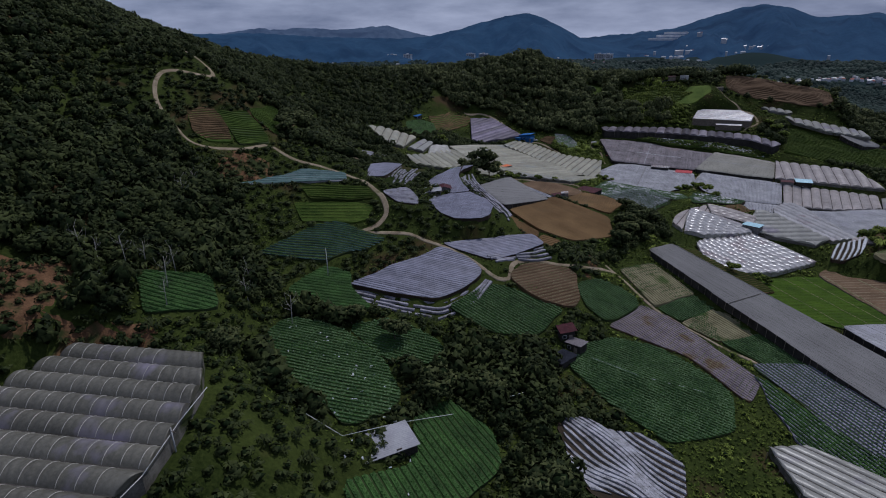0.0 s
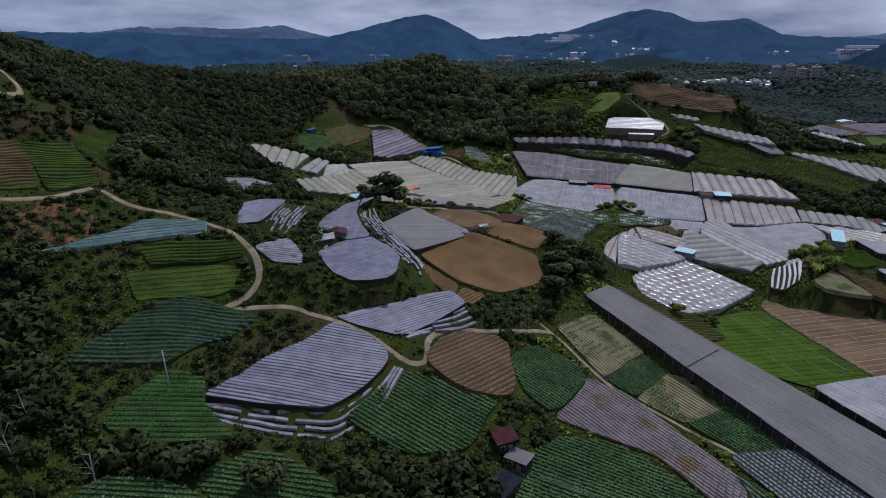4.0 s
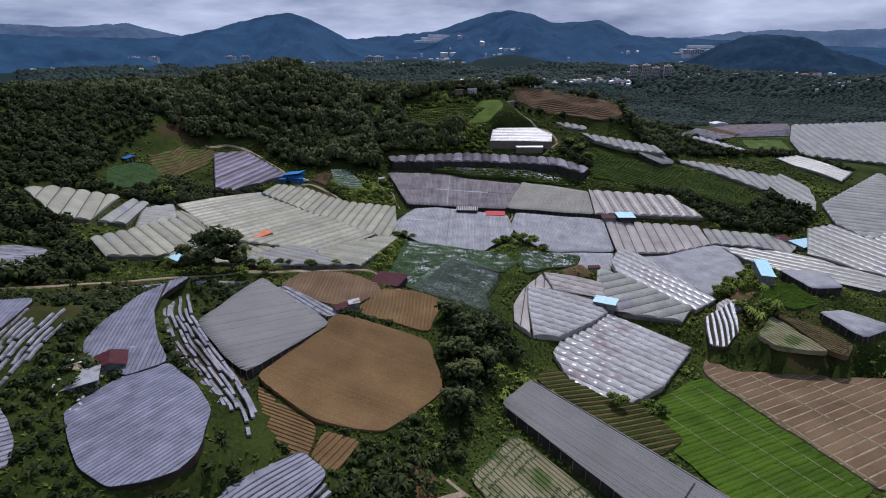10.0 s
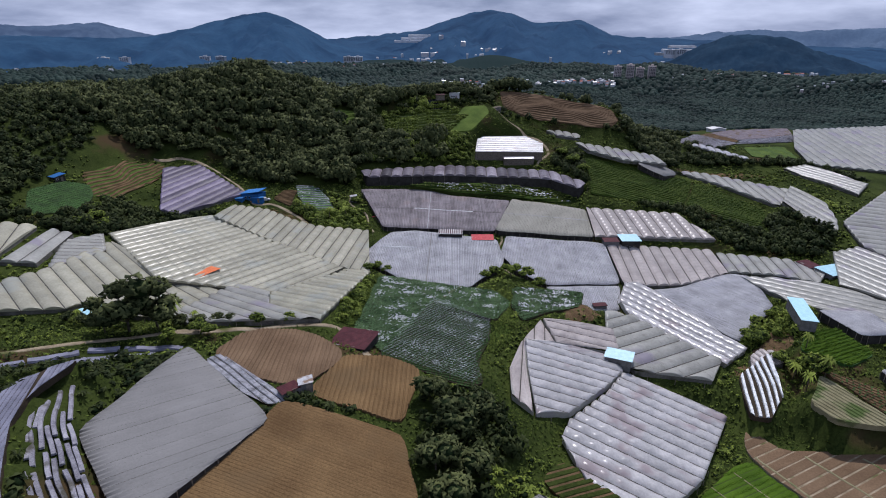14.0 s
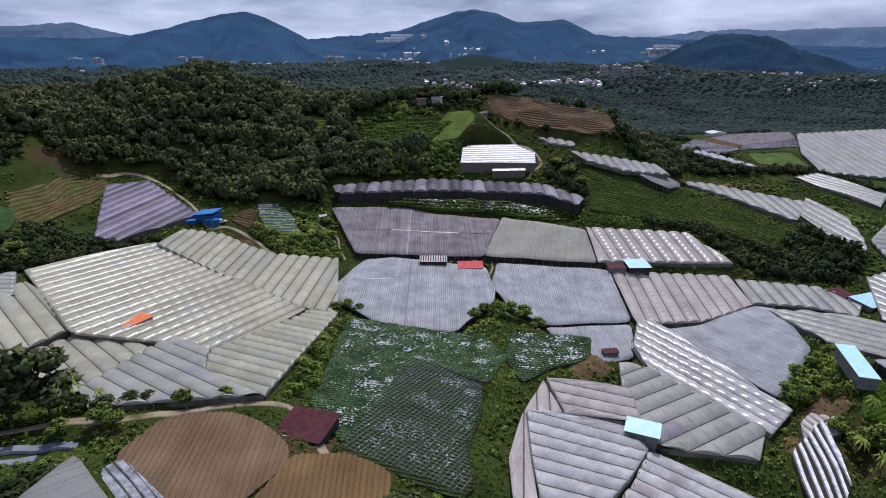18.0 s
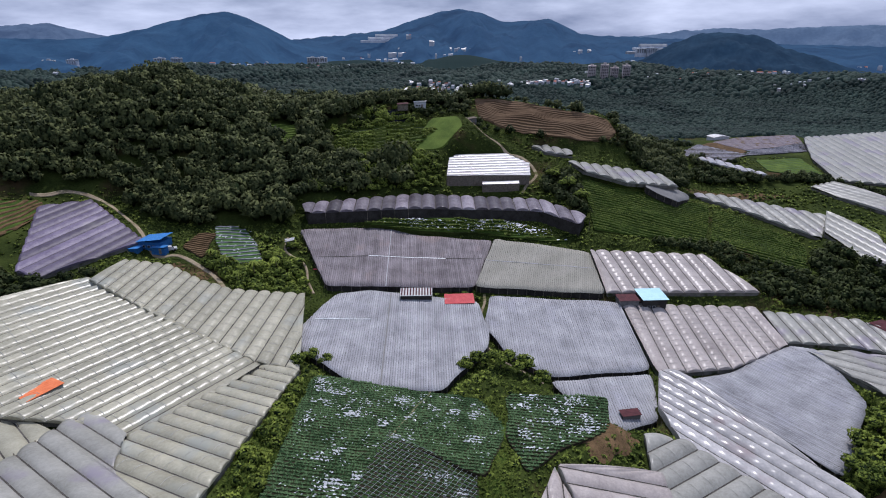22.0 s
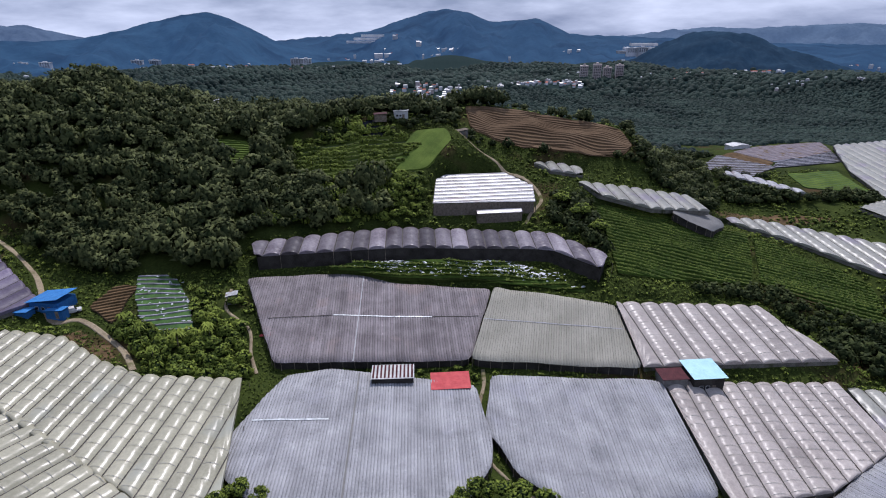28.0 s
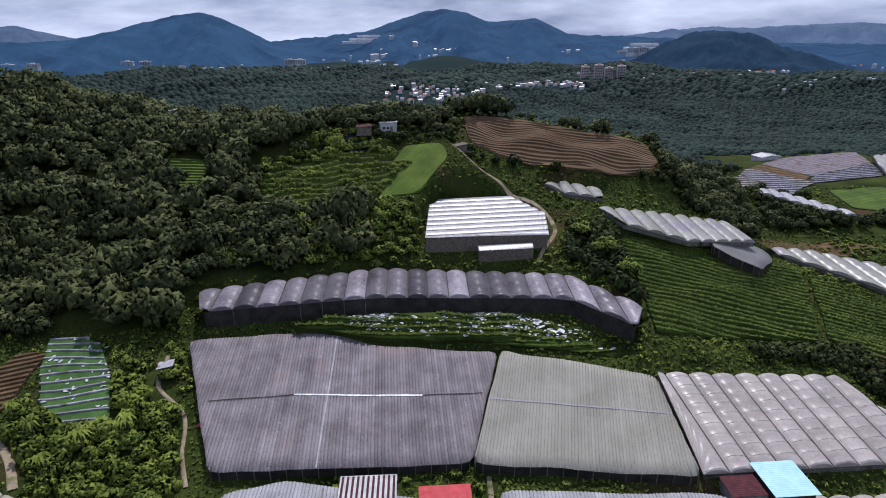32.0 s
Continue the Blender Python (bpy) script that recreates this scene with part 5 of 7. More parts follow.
# long pale paths across the green and ploughed fields
def field_path(label, a, b, level, width=0.45):
    """A trodden path lying on a field's beds."""
    a, b = np.array(a, float), np.array(b, float)
    n = max(4, int(np.hypot(*(b - a)) / 2))
    side = np.array([-(b - a)[1], (b - a)[0]]) / np.hypot(*(b - a)) * width / 2
    verts = []
    for k in range(n + 1):
        p = a + (b - a) * k / n + side * 1.6 * noise.noise((k * 0.4, a[0], 1.0))
        for e, up in ((-1, 0.1), (-0.6, 0.19), (0.6, 0.19), (1, 0.1)):
            q = p + side * e
            verts.append((q[0], q[1], level.at(*q) + up))
    faces = [(4 * k + j, 4 * k + j + 1, 4 * k + j + 5, 4 * k + j + 4) for k in range(n) for j in range(3)]
    return tagged(new("field_path", knit("field_path", verts, faces, M["stony"])), label, "path", "field paths", "structure")


green_level = next(p for p in PADS if abs(p.z - 2.6) < 1e-6 and abs(p.slope[1] + 0.13) < 1e-6)
plough_level = next(p for p in PADS if abs(p.z - 1.6) < 1e-6 and abs(p.slope[1] + 0.11) < 1e-6)
for a, b in (((33, 226), (52, 186)), ((40, 231), (57, 190)), ((26, 219), (45, 180))):
    field_path("thin pale path along the young crop", a, b, green_level, 0.3)
for a, b in (((58, 236), (75, 194)), ((70, 235), (84, 202)), ((82, 233), (91, 212)), ((47, 236), (62, 191))):
    field_path("pale trodden path across the ploughed beds", a, b, plough_level, 0.6)
plateau_level = next(p for p in PADS if abs(p.z - 10.8) < 1e-6 and abs(p.slope[1] + 0.16) < 1e-6)
field_path("pale double ridge dividing the plateau greens", (-19, 306), (-27, 287), plateau_level, 0.5)
field("brown contour terraces inside the road's bend", [(-164, 143), (-165, 150), (-163, 154), (-154, 149), (-146, 143), (-148, 136), (-152, 135)], 58.8, (-0.45, 0.0), 78, 1.3, "soil", soil="bush_row", wide=0.45, high=0.4, wobble=2.0, margin=10)
field("green contour terraces of seedlings inside the road's bend", [(-162, 154), (-161, 168), (-149, 162), (-141.5, 156), (-144, 144), (-153, 150)], 56.1, (-0.47, -0.06), 72, 1.3, "bush_row", soil="veg_soil", wide=0.5, high=0.4, wobble=2.5, margin=10)
field("mixed brown and green contour terraces on the western slope", [(-164, 173), (-172, 196), (-161, 194), (-149, 178), (-146, 164), (-157, 168)], 54.8, (-0.51, -0.30), 68, 1.5, "bush_row", soil="soil", wide=0.5, high=0.4, wobble=2.5, margin=10)

# ---- the ground: one sheet to the horizon ----
RISE = [(60, 1650, 4), (272, 1585, 12), (494, 1525, 26), (720, 1425, 24), (835, 1360, 22), (948, 1300, 36), (1100, 1230, 50), (1400, 1050, 58)]  # low wooded rise: x, y, height


def base_height(x, y):
    h = np.zeros(np.shape(x))
    k = 0
    for gx in range(-700, 701, 200):
        for gy in range(-100, 1301, 200):
            h += SWELLS[k] * np.exp(-((x - gx) ** 2 + (y - gy) ** 2) / (2 * 170.0**2))
            k += 1
    for gx, gy, g in KNOLLS:
        h += g * np.exp(-((x - gx) ** 2 + (y - gy) ** 2) / (2 * 34.0**2))
    far = np.clip((np.hypot(x, y - 350) - 560) / 500, 0, 1) ** 1.3
    hills = 11 * np.sin(x / 71 + 0.8 * np.sin(y / 130)) * np.sin(y / 88 + 0.5) + 16 * np.sin(x / 190 + 1.3) * np.sin(y / 170) + 9 * np.sin(x / 83 + y / 120) + 6 * np.sin(x / 47 - y / 61)
    ridge = np.zeros(np.shape(x))
    for (ax, ay, az), (bx, by, bz) in zip(RISE, RISE[1:]):
        ex, ey = bx - ax, by - ay
        s = np.clip(((x - ax) * ex + (y - ay) * ey) / (ex * ex + ey * ey), 0, 1)
        d = np.hypot(x - ax - s * ex, y - ay - s * ey)
        ridge = np.maximum(ridge, (az + (bz - az) * s) * np.exp(-((d / 190) ** 2)))
    deep = 55 * np.clip((np.hypot(x, y - 350) - 2000) / 400, 0, 1)
    return h * (1 - far) + (hills * 0.7 - 45 + ridge - deep) * far


def ground_height(x, y):
    top, weight, fixed = base_height(x, y), np.ones(np.shape(x)), np.full(np.shape(x), np.nan)
    total = top.copy()
    for p in PADS:
        m = p.margin
        lo, hi = p.poly.min(0) - m, p.poly.max(0) + m
        near = (x > lo[0]) & (x < hi[0]) & (y > lo[1]) & (y < hi[1])
        if not near.any():
            continue
        xn, yn = x[near], y[near]
        d = edge_distance(p.poly, xn, yn)
        within = inside(p.poly, xn, yn)
        level = p.at(xn, yn) - p.drop - (0.42 if p.drop == 0 else 0.1)
        w = np.where(within, 400.0, np.clip(1 - d / m, 0, 1) ** 2 / (0.06 + d / m) ** 2)
        weight[near] += w
        total[near] += w * level
        f = fixed[near]
        fixed[near] = np.where(within, np.fmin(f, level), f)
    h = total / weight
    return np.where(np.isnan(fixed), h, fixed)


def axis(lo, hi, step, end_lo, end_hi, grow=1.07):
    mid, low, high = list(np.arange(lo, hi + 0.1, step)), [], []
    s, x = step, lo
    while x > end_lo:
        s *= grow
        x -= s
        low.append(x)
    s, x = step, hi
    while x < end_hi:
        s *= grow
        x += s
        high.append(x)
    return np.array(low[::-1] + mid + high)


GX, GY = axis(-260, 260, 2.4, -4800, 4800), axis(-30, 610, 2.4, -4600, 4900)
XX, YY = np.meshgrid(GX, GY)
ZZ = ground_height(XX, YY)
rough = np.array([[noise.noise((a * 0.11, b * 0.11, 0.5)) for a in np.arange(0, 64)] for b in np.arange(0, 64)])
taken = np.zeros(XX.shape, bool)
for p in PADS:
    taken |= inside(p.poly, XX, YY)
ii = (np.floor(YY * 0.9).astype(int) % 64, np.floor(XX * 0.9).astype(int) % 64)
ZZ = np.where(taken, ZZ, ZZ + 0.5 * rough[ii])


def ground_at(x, y):
    i, j = np.clip(np.searchsorted(GX, x) - 1, 0, len(GX) - 2), np.clip(np.searchsorted(GY, y) - 1, 0, len(GY) - 2)
    a, b = (x - GX[i]) / (GX[i + 1] - GX[i]), (y - GY[j]) / (GY[j + 1] - GY[j])
    return ZZ[j, i] * (1 - a) * (1 - b) + ZZ[j, i + 1] * a * (1 - b) + ZZ[j + 1, i] * (1 - a) * b + ZZ[j + 1, i + 1] * a * b


nx, ny = len(GX), len(GY)
q = (np.arange(ny - 1)[:, None] * nx + np.arange(nx - 1)[None]).ravel()
tris = np.concatenate([np.stack([q, q + 1, q + nx + 1], 1), np.stack([q, q + nx + 1, q + nx], 1)])
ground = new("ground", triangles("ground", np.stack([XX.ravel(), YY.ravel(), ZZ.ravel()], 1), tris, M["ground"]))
ground.data.polygons.foreach_set("use_smooth", [True] * len(ground.data.polygons))
tagged(ground, "rough green and brown hillside ground", "ground", kind="structure")

# ---- tracks and roads ----
def smooth_line(pts, step=1.5):
    p = np.array(pts, float)
    p = np.vstack([2 * p[0] - p[1], p, 2 * p[-1] - p[-2]])
    out = []
    for i in range(1, len(p) - 2):
        n = max(2, int(np.hypot(*(p[i + 1] - p[i])) / step))
        for k in range(n):
            t = k / n
            out.append(0.5 * ((2 * p[i]) + (p[i + 1] - p[i - 1]) * t + (2 * p[i - 1] - 5 * p[i] + 4 * p[i + 1] - p[i + 2]) * t**2 + (3 * p[i] - p[i - 1] - 3 * p[i + 1] + p[i + 2]) * t**3))
    out.append(p[-2])
    return np.array(out)


TRACKS = []


def track(label, pts, width, name="dirt_track", mat="dirt", ruts=True, lift=0.22):
    """A winding track laid on the ground, with two worn ruts and ragged edges."""
    line, width = smooth_line(pts), width * 0.74
    way = np.gradient(line, axis=0)
    way /= np.hypot(*way.T)[:, None] + 1e-9
    side = np.stack([-way[:, 1], way[:, 0]], 1)
    profile = [(-0.5, -0.35), (-0.42, 0.0), (-0.26, -0.06), (0.0, 0.02), (0.26, -0.06), (0.42, 0.0), (0.5, -0.35)] if ruts else [(-0.5, -0.3), (-0.4, 0.0), (0.4, 0.0), (0.5, -0.3)]
    verts, faces, m = [], [], len(profile)
    for k, (p, s) in enumerate(zip(line, side)):
        w = width * (1 + 0.22 * noise.noise((k * 0.25, width, pts[0][0])))
        middle = float(ground_at(*p))
        for a, h in profile:
            q = p + s * a * w
            verts.append((q[0], q[1], max(float(ground_at(*q)), middle - 0.3) + lift + h))
    for i in range(len(line) - 1):
        for j in range(m - 1):
            a = i * m + j
            faces.append((a, a + 1, a + m + 1, a + m))
    TRACKS.append((line, width / 2 + 0.8))
    return tagged(new(name, knit(name, verts, faces, M[mat], True)), label, "road", "dirt tracks", "structure")


track("pale dirt road winding below the wooded hill past the blue house", [(-175, 415), (-163, 421), (-149, 418), (-130, 402), (-113, 379), (-105, 378), (-95, 371), (-88, 365), (-83, 358)], 2.1)
track("pale dirt road climbing to the hill's crest", [(0, 487), (4, 478), (16, 468), (27, 457), (30, 445), (25, 434), (21, 427)], 1.8)
track("narrow footpath between the net roofs", [(-1, 362), (-1.5, 356), (-4.5, 343), (-3, 331), (5, 323), (10, 317)], 1.3, ruts=False)
track("dirt road along the terraces past the ploughed fields", [(-140, 205), (-131, 222), (-118, 236), (-107, 243), (-94, 249), (-77, 251.5), (-62, 257), (-52, 258)], 2.6)
track("hill road dropping past the terraces to a bare clearing", [(-139, 155), (-132, 155), (-122, 160), (-111, 162), (-100, 158), (-91, 150), (-88, 143), (-92, 132)], 2.2)
track("dirt track across the terraces beside the mulched mound", [(-95, 130), (-84, 139), (-70, 143), (-60, 142.5), (-52, 139.5), (-46, 141), (-47, 149), (-43, 156), (-34, 162), (-28, 167), (-21, 174)], 1.8)
track("long dirt track between vegetable plots in the valley", [(-24, 176), (-18, 172), (-8, 162), (0, 156.5), (11, 151), (20, 146), (29, 138), (40, 122), (46, 108)], 1.4)
track("hairpin road up the western hill", [(-260, 205), (-230, 200), (-205, 186), (-182, 174), (-186, 160), (-184, 150), (-172, 138), (-156, 131), (-147, 130), (-142, 140), (-141, 154)], 2.0)
track("foot of a bare earth clearing at the track's end", [(-97, 134), (-93, 131), (-89, 127)], 7.0, name="dirt_clearing")
track("narrow path beside the bushes and small hut", [(-71, 395), (-70, 386), (-62, 378), (-59, 368), (-56, 361)], 1.2, ruts=False)
track("path at the foot of the netted plateau", [(-52, 258), (-47, 257), (-40, 243)], 2.6)

def draped(name, label, poly, mat, category, kind="structure", lift=0.16, step=1.4, group=""):
    """A thin ragged sheet lying on the ground within an outline."""
    p = rounded(poly, 1)
    lo, hi = p.min(0), p.max(0)
    xs, ys = np.arange(lo[0], hi[0] + step, step), np.arange(lo[1], hi[1] + step, step)
    x, y = np.meshgrid(xs, ys)
    ragged = np.array([[3.0 * noise.noise((a * 0.22, b * 0.22, 6.0)) + 1.5 * noise.noise((a * 0.7, b * 0.7, 2.0)) - 0.8 for a in xs] for b in ys])
    dist = edge_distance(p, x, y) * np.where(inside(p, x, y), 1, -1)
    keep = dist + ragged > 0
    z = ground_at(x, y) + lift * np.clip((dist + ragged) / 1.2, -1, 1)
    n = len(xs)
    q = np.array([j * n + i for j in range(len(ys) - 1) for i in range(n - 1) if keep[j, i] or keep[j, i + 1] or keep[j + 1, i] or keep[j + 1, i + 1]])
    tris = np.concatenate([np.stack([q, q + 1, q + n + 1], 1), np.stack([q, q + n + 1, q + n], 1)])
    used_points, back = np.unique(tris, return_inverse=True)
    pts = np.stack([x.ravel(), y.ravel(), z.ravel()], 1)[used_points]
    BARE.append(p)
    return tagged(new(name, triangles(name, pts, back.reshape(-1, 3), M[mat])), label, category, group, kind)


BARE = []
draped("earth_bank", "reddish bare earth slope above the old tunnels", [(-121, 53), (-115, 60), (-109, 62), (-102, 57), (-98, 46), (-102, 40)], "red_earth", "bank")
draped("earth_bank", "ploughed reddish earth beside the old tunnels", [(-97, 46), (-91, 55), (-85, 58), (-84, 61), (-92, 62), (-101, 52)], "red_earth", "bank")
draped("earth_bank", "scraped reddish soil below the hill road", [(-136, 123), (-141, 132), (-140.5, 142), (-132, 147), (-126, 141), (-128, 127)], "red_earth", "bank")
draped("earth_bank", "rusty bare earth face in the wooded gully", [(-33, 174), (-29, 181), (-24, 171), (-26, 161), (-31, 164)], "red_earth", "bank")
draped("earth_bank", "steep brown earth cutting beside shiny tunnels", [(9, 283), (15, 294), (25, 299), (24, 287), (16, 282)], "soil", "bank", lift=0.4)
draped("earth_bank", "brown earth bank below the pale blue shed", [(63, 273), (68, 281), (80, 289), (85, 284), (75, 272)], "soil", "bank", lift=0.3)
draped("earth_bank", "yellowish worn earth below the film tunnels", [(53, 262), (56, 268), (62, 272), (60, 264), (56, 258)], "soil", "bank", lift=0.3)
draped("earth_bank", "brown terraced soil above the far tunnels", [(104, 462), (112, 469), (150, 467), (162, 458), (140, 457)], "soil", "bank")
draped("grass_bank", "lush green grass bank between tunnels and plateau", [(-53, 262), (-55, 300), (-50, 313), (-44, 309), (-46, 266)], "bank_grass", "bank", lift=0.3)
draped("grass_bank", "lush green grass strip beside the plateau greens", [(-5, 301), (-1.5, 300), (-3, 286), (-5, 270), (-10, 258), (-14, 262), (-9, 276)], "bank_grass", "bank", lift=0.3)
draped("film_sheet", "torn white film sheets on the step below the tall wall", [(-30, 403), (-20, 404.5), (-3, 403), (10, 402.5), (10, 407), (-3, 408.5), (-20, 410), (-30, 408)], "plastic_white", "plastic sheet", "", 0.4, 0.9)
draped("earth_bank", "bare trodden soil around the terrace hut", [(-92, 176), (-91, 183), (-86, 187), (-83, 186), (-84, 174)], "dirt", "bank")
draped("earth_bank", "brown worn strip beside the dirt road", [(-106, 371), (-94, 363), (-86, 358), (-84, 361), (-95, 368), (-104, 375)], "soil", "bank")
draped("shade_net", "black shade netting laid over nursery rows", [(-42, 479), (-41, 487), (-30, 486), (-29, 479), (-38, 474)], "black_net", "net", "", 0.4, 1.2, "shade nets")
draped("shade_net", "narrow black shade netting on a terrace step", [(-31, 444), (-30, 449), (-17, 450), (-16, 445)], "black_net", "net", "", 0.4, 1.2, "shade nets")

# ---- distant mountains ----
SLOPES = []


def mountain(label, crest, depth, tint, glow, seed):
    """A long forested ridge: its crest in plan and height, with spurs running down to the valley."""
    c = np.array(crest, float)
    s = np.r_[0, np.cumsum(np.hypot(*np.diff(c[:, :2], axis=0).T))]
    t = np.linspace(0, s[-1], 260)
    k = np.stack([np.interp(t, s, c[:, i]) for i in range(3)], 1)
    soft = np.array([0.2, 0.6, 0.2])
    k[1:-1] = sum(w * k[i : len(k) - 2 + i] for i, w in enumerate(soft))
    rows = np.r_[np.linspace(-0.5, 0, 5)[:-1], np.linspace(0, 1, 26)]
    verts = []
    for r in rows:
        for a, (x, y, z) in enumerate(k):
            d = np.array([x, y - 200.0])
            d /= np.hypot(*d)
            spur = noise.fractal((t[a] * 0.0045, r * 2.2 + seed, seed * 1.7), 0.9, 2.1, 5)
            fall = (z + 100) * (1 - abs(r) ** 0.85) - 100
            px, py = x - d[0] * depth * r, y - d[1] * depth * r
            verts.append((px, py, fall + 7.0 * noise.fractal((t[a] * 0.011, r * 6.0, seed), 0.8, 2.0, 4) + spur * (z + 90) * 0.42 * min(1.0, abs(r) * 3.5) * (1 - max(0, r) ** 3) + 3.0 * noise.noise((t[a] * 0.05, r * 30, seed))))
    n = len(k)
    q = (np.arange(len(rows) - 1)[:, None] * n + np.arange(n - 1)[None]).ravel()
    tris = np.concatenate([np.stack([q, q + 1, q + n + 1], 1), np.stack([q, q + n + 1, q + n], 1)])
    # distance haze put in as bluish tint and blue emission
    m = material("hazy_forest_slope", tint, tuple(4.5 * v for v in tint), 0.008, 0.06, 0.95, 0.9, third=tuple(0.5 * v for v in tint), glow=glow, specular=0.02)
    SLOPES.append(np.array(verts).reshape(len(rows), n, 3))
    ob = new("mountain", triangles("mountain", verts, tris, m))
    ob.data.polygons.foreach_set("use_smooth", [True] * len(ob.data.polygons))
    return tagged(ob, label, "mountain", "distant mountains", "structure")


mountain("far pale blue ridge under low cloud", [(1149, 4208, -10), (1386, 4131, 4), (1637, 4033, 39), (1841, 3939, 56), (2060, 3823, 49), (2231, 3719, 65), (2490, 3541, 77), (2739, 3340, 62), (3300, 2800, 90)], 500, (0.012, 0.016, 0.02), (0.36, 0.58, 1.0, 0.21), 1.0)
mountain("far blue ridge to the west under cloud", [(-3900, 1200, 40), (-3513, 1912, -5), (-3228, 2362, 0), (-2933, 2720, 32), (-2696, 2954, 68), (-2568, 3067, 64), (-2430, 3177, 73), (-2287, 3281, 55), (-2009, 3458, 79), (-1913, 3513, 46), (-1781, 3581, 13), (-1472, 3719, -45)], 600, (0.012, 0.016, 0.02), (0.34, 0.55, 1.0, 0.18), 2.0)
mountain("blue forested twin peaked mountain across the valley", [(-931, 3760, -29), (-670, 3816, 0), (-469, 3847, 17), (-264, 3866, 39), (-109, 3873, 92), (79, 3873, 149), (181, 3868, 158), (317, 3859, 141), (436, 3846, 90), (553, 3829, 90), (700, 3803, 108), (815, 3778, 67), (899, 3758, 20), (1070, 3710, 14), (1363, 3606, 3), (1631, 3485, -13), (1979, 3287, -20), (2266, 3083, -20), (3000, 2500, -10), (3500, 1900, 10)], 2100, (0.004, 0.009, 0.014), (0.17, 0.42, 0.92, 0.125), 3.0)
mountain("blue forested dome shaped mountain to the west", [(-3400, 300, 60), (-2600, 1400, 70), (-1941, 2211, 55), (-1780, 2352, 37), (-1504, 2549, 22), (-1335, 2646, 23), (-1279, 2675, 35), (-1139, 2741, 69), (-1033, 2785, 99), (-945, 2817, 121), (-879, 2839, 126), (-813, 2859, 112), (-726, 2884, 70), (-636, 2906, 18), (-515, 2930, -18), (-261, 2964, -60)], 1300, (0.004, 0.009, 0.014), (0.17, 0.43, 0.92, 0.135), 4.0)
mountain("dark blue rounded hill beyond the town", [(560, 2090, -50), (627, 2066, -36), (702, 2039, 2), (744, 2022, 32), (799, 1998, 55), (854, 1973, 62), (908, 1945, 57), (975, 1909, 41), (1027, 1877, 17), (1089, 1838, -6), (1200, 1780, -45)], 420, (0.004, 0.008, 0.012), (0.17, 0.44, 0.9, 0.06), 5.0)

# ---- woods and scrub ----
def ico(level):
    bm = bmesh.new()
    bmesh.ops.create_icosphere(bm, subdivisions=level, radius=1.0)
    bm.verts.ensure_lookup_table()
    v, f = np.array([x.co[:] for x in bm.verts]), np.array([[x.index for x in p.verts] for p in bm.faces])
    bm.free()
    return v, f


OCTA = (np.array([(1, 0, 0), (0, 1, 0), (-1, 0, 0), (0, -1, 0), (0, 0, 1), (0, 0, -1)], float), np.array([(0, 1, 4), (1, 2, 4), (2, 3, 4), (3, 0, 4), (1, 0, 5), (2, 1, 5), (3, 2, 5), (0, 3, 5)]))


def crown(seed, clumps, flat=0.8, spread=0.42, core=1, ring_of=4):
    """A tree crown about the origin, radius about one: a core painted dark as inner shade, under many umbrella shaped
    leaf clumps.
    """
    r = np.random.RandomState(seed)
    lobes = r.normal(size=(5, 3))
    lobes /= np.linalg.norm(lobes, axis=1)[:, None]
    verts, tris, slots = [], [], []
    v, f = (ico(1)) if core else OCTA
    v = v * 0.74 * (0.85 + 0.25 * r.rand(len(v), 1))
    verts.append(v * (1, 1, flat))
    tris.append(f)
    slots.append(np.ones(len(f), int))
    count = len(v)
    for k in range(clumps):
        d = r.normal(size=3)
        d[2] = abs(d[2]) * 0.9 - 0.15
        d /= np.linalg.norm(d)
        far = 0.72 + 0.34 * max(0, (lobes @ d).max()) * r.uniform(0.6, 1.05)
        p = d * far
        tangent = np.cross(d, (0.3, 0.2, 1.0))
        tangent /= np.linalg.norm(tangent)
        other = np.cross(d, tangent)
        a0, size = r.rand() * 6.28, spread * r.uniform(0.55, 1.2)
        tilt = r.normal(size=3) * 0.12
        ring = [p + size * (math.cos(a0 + a) * tangent + math.sin(a0 + a) * other) * r.uniform(0.7, 1.15) - d * size * r.uniform(0.1, 0.5) for a in np.arange(ring_of) * 6.2832 / ring_of]
        verts.append(np.array([p + d * size * 0.28 + tilt] + ring) * (1, 1, flat))
        tris.append(np.array([(0, 1 + e, 1 + (e + 1) % ring_of) for e in range(ring_of)]) + count)
        slots.append(np.zeros(ring_of, int))
        count += ring_of + 1
    return np.concatenate(verts), np.concatenate(tris), np.concatenate(slots)


def rosette(seed, blades=12, droop=0.5):
    """A banana or fern like rosette of arching blades."""
    r = np.random.RandomState(seed)
    verts, tris, count = [], [], 0
    for k in range(blades):
        a = 6.28 * k / blades + r.uniform(-0.25, 0.25)
        d, s, up = np.array([math.cos(a), math.sin(a), 0]), np.array([-math.sin(a), math.cos(a), 0]), r.uniform(0.4, 0.9)
        mid = d * 0.5 + np.array([0, 0, up])
        tip = d * r.uniform(0.9, 1.15) + np.array([0, 0, up - droop * r.uniform(0.5, 1.1)])
        verts.append(np.array([s * 0.03, -s * 0.03, mid + s * 0.14, mid - s * 0.14, tip]))
        tris.append(np.array([(0, 2, 1), (1, 2, 3), (2, 4, 3)]) + count)
        count += 5
    return np.concatenate(verts), np.concatenate(tris), np.zeros(3 * blades, int)


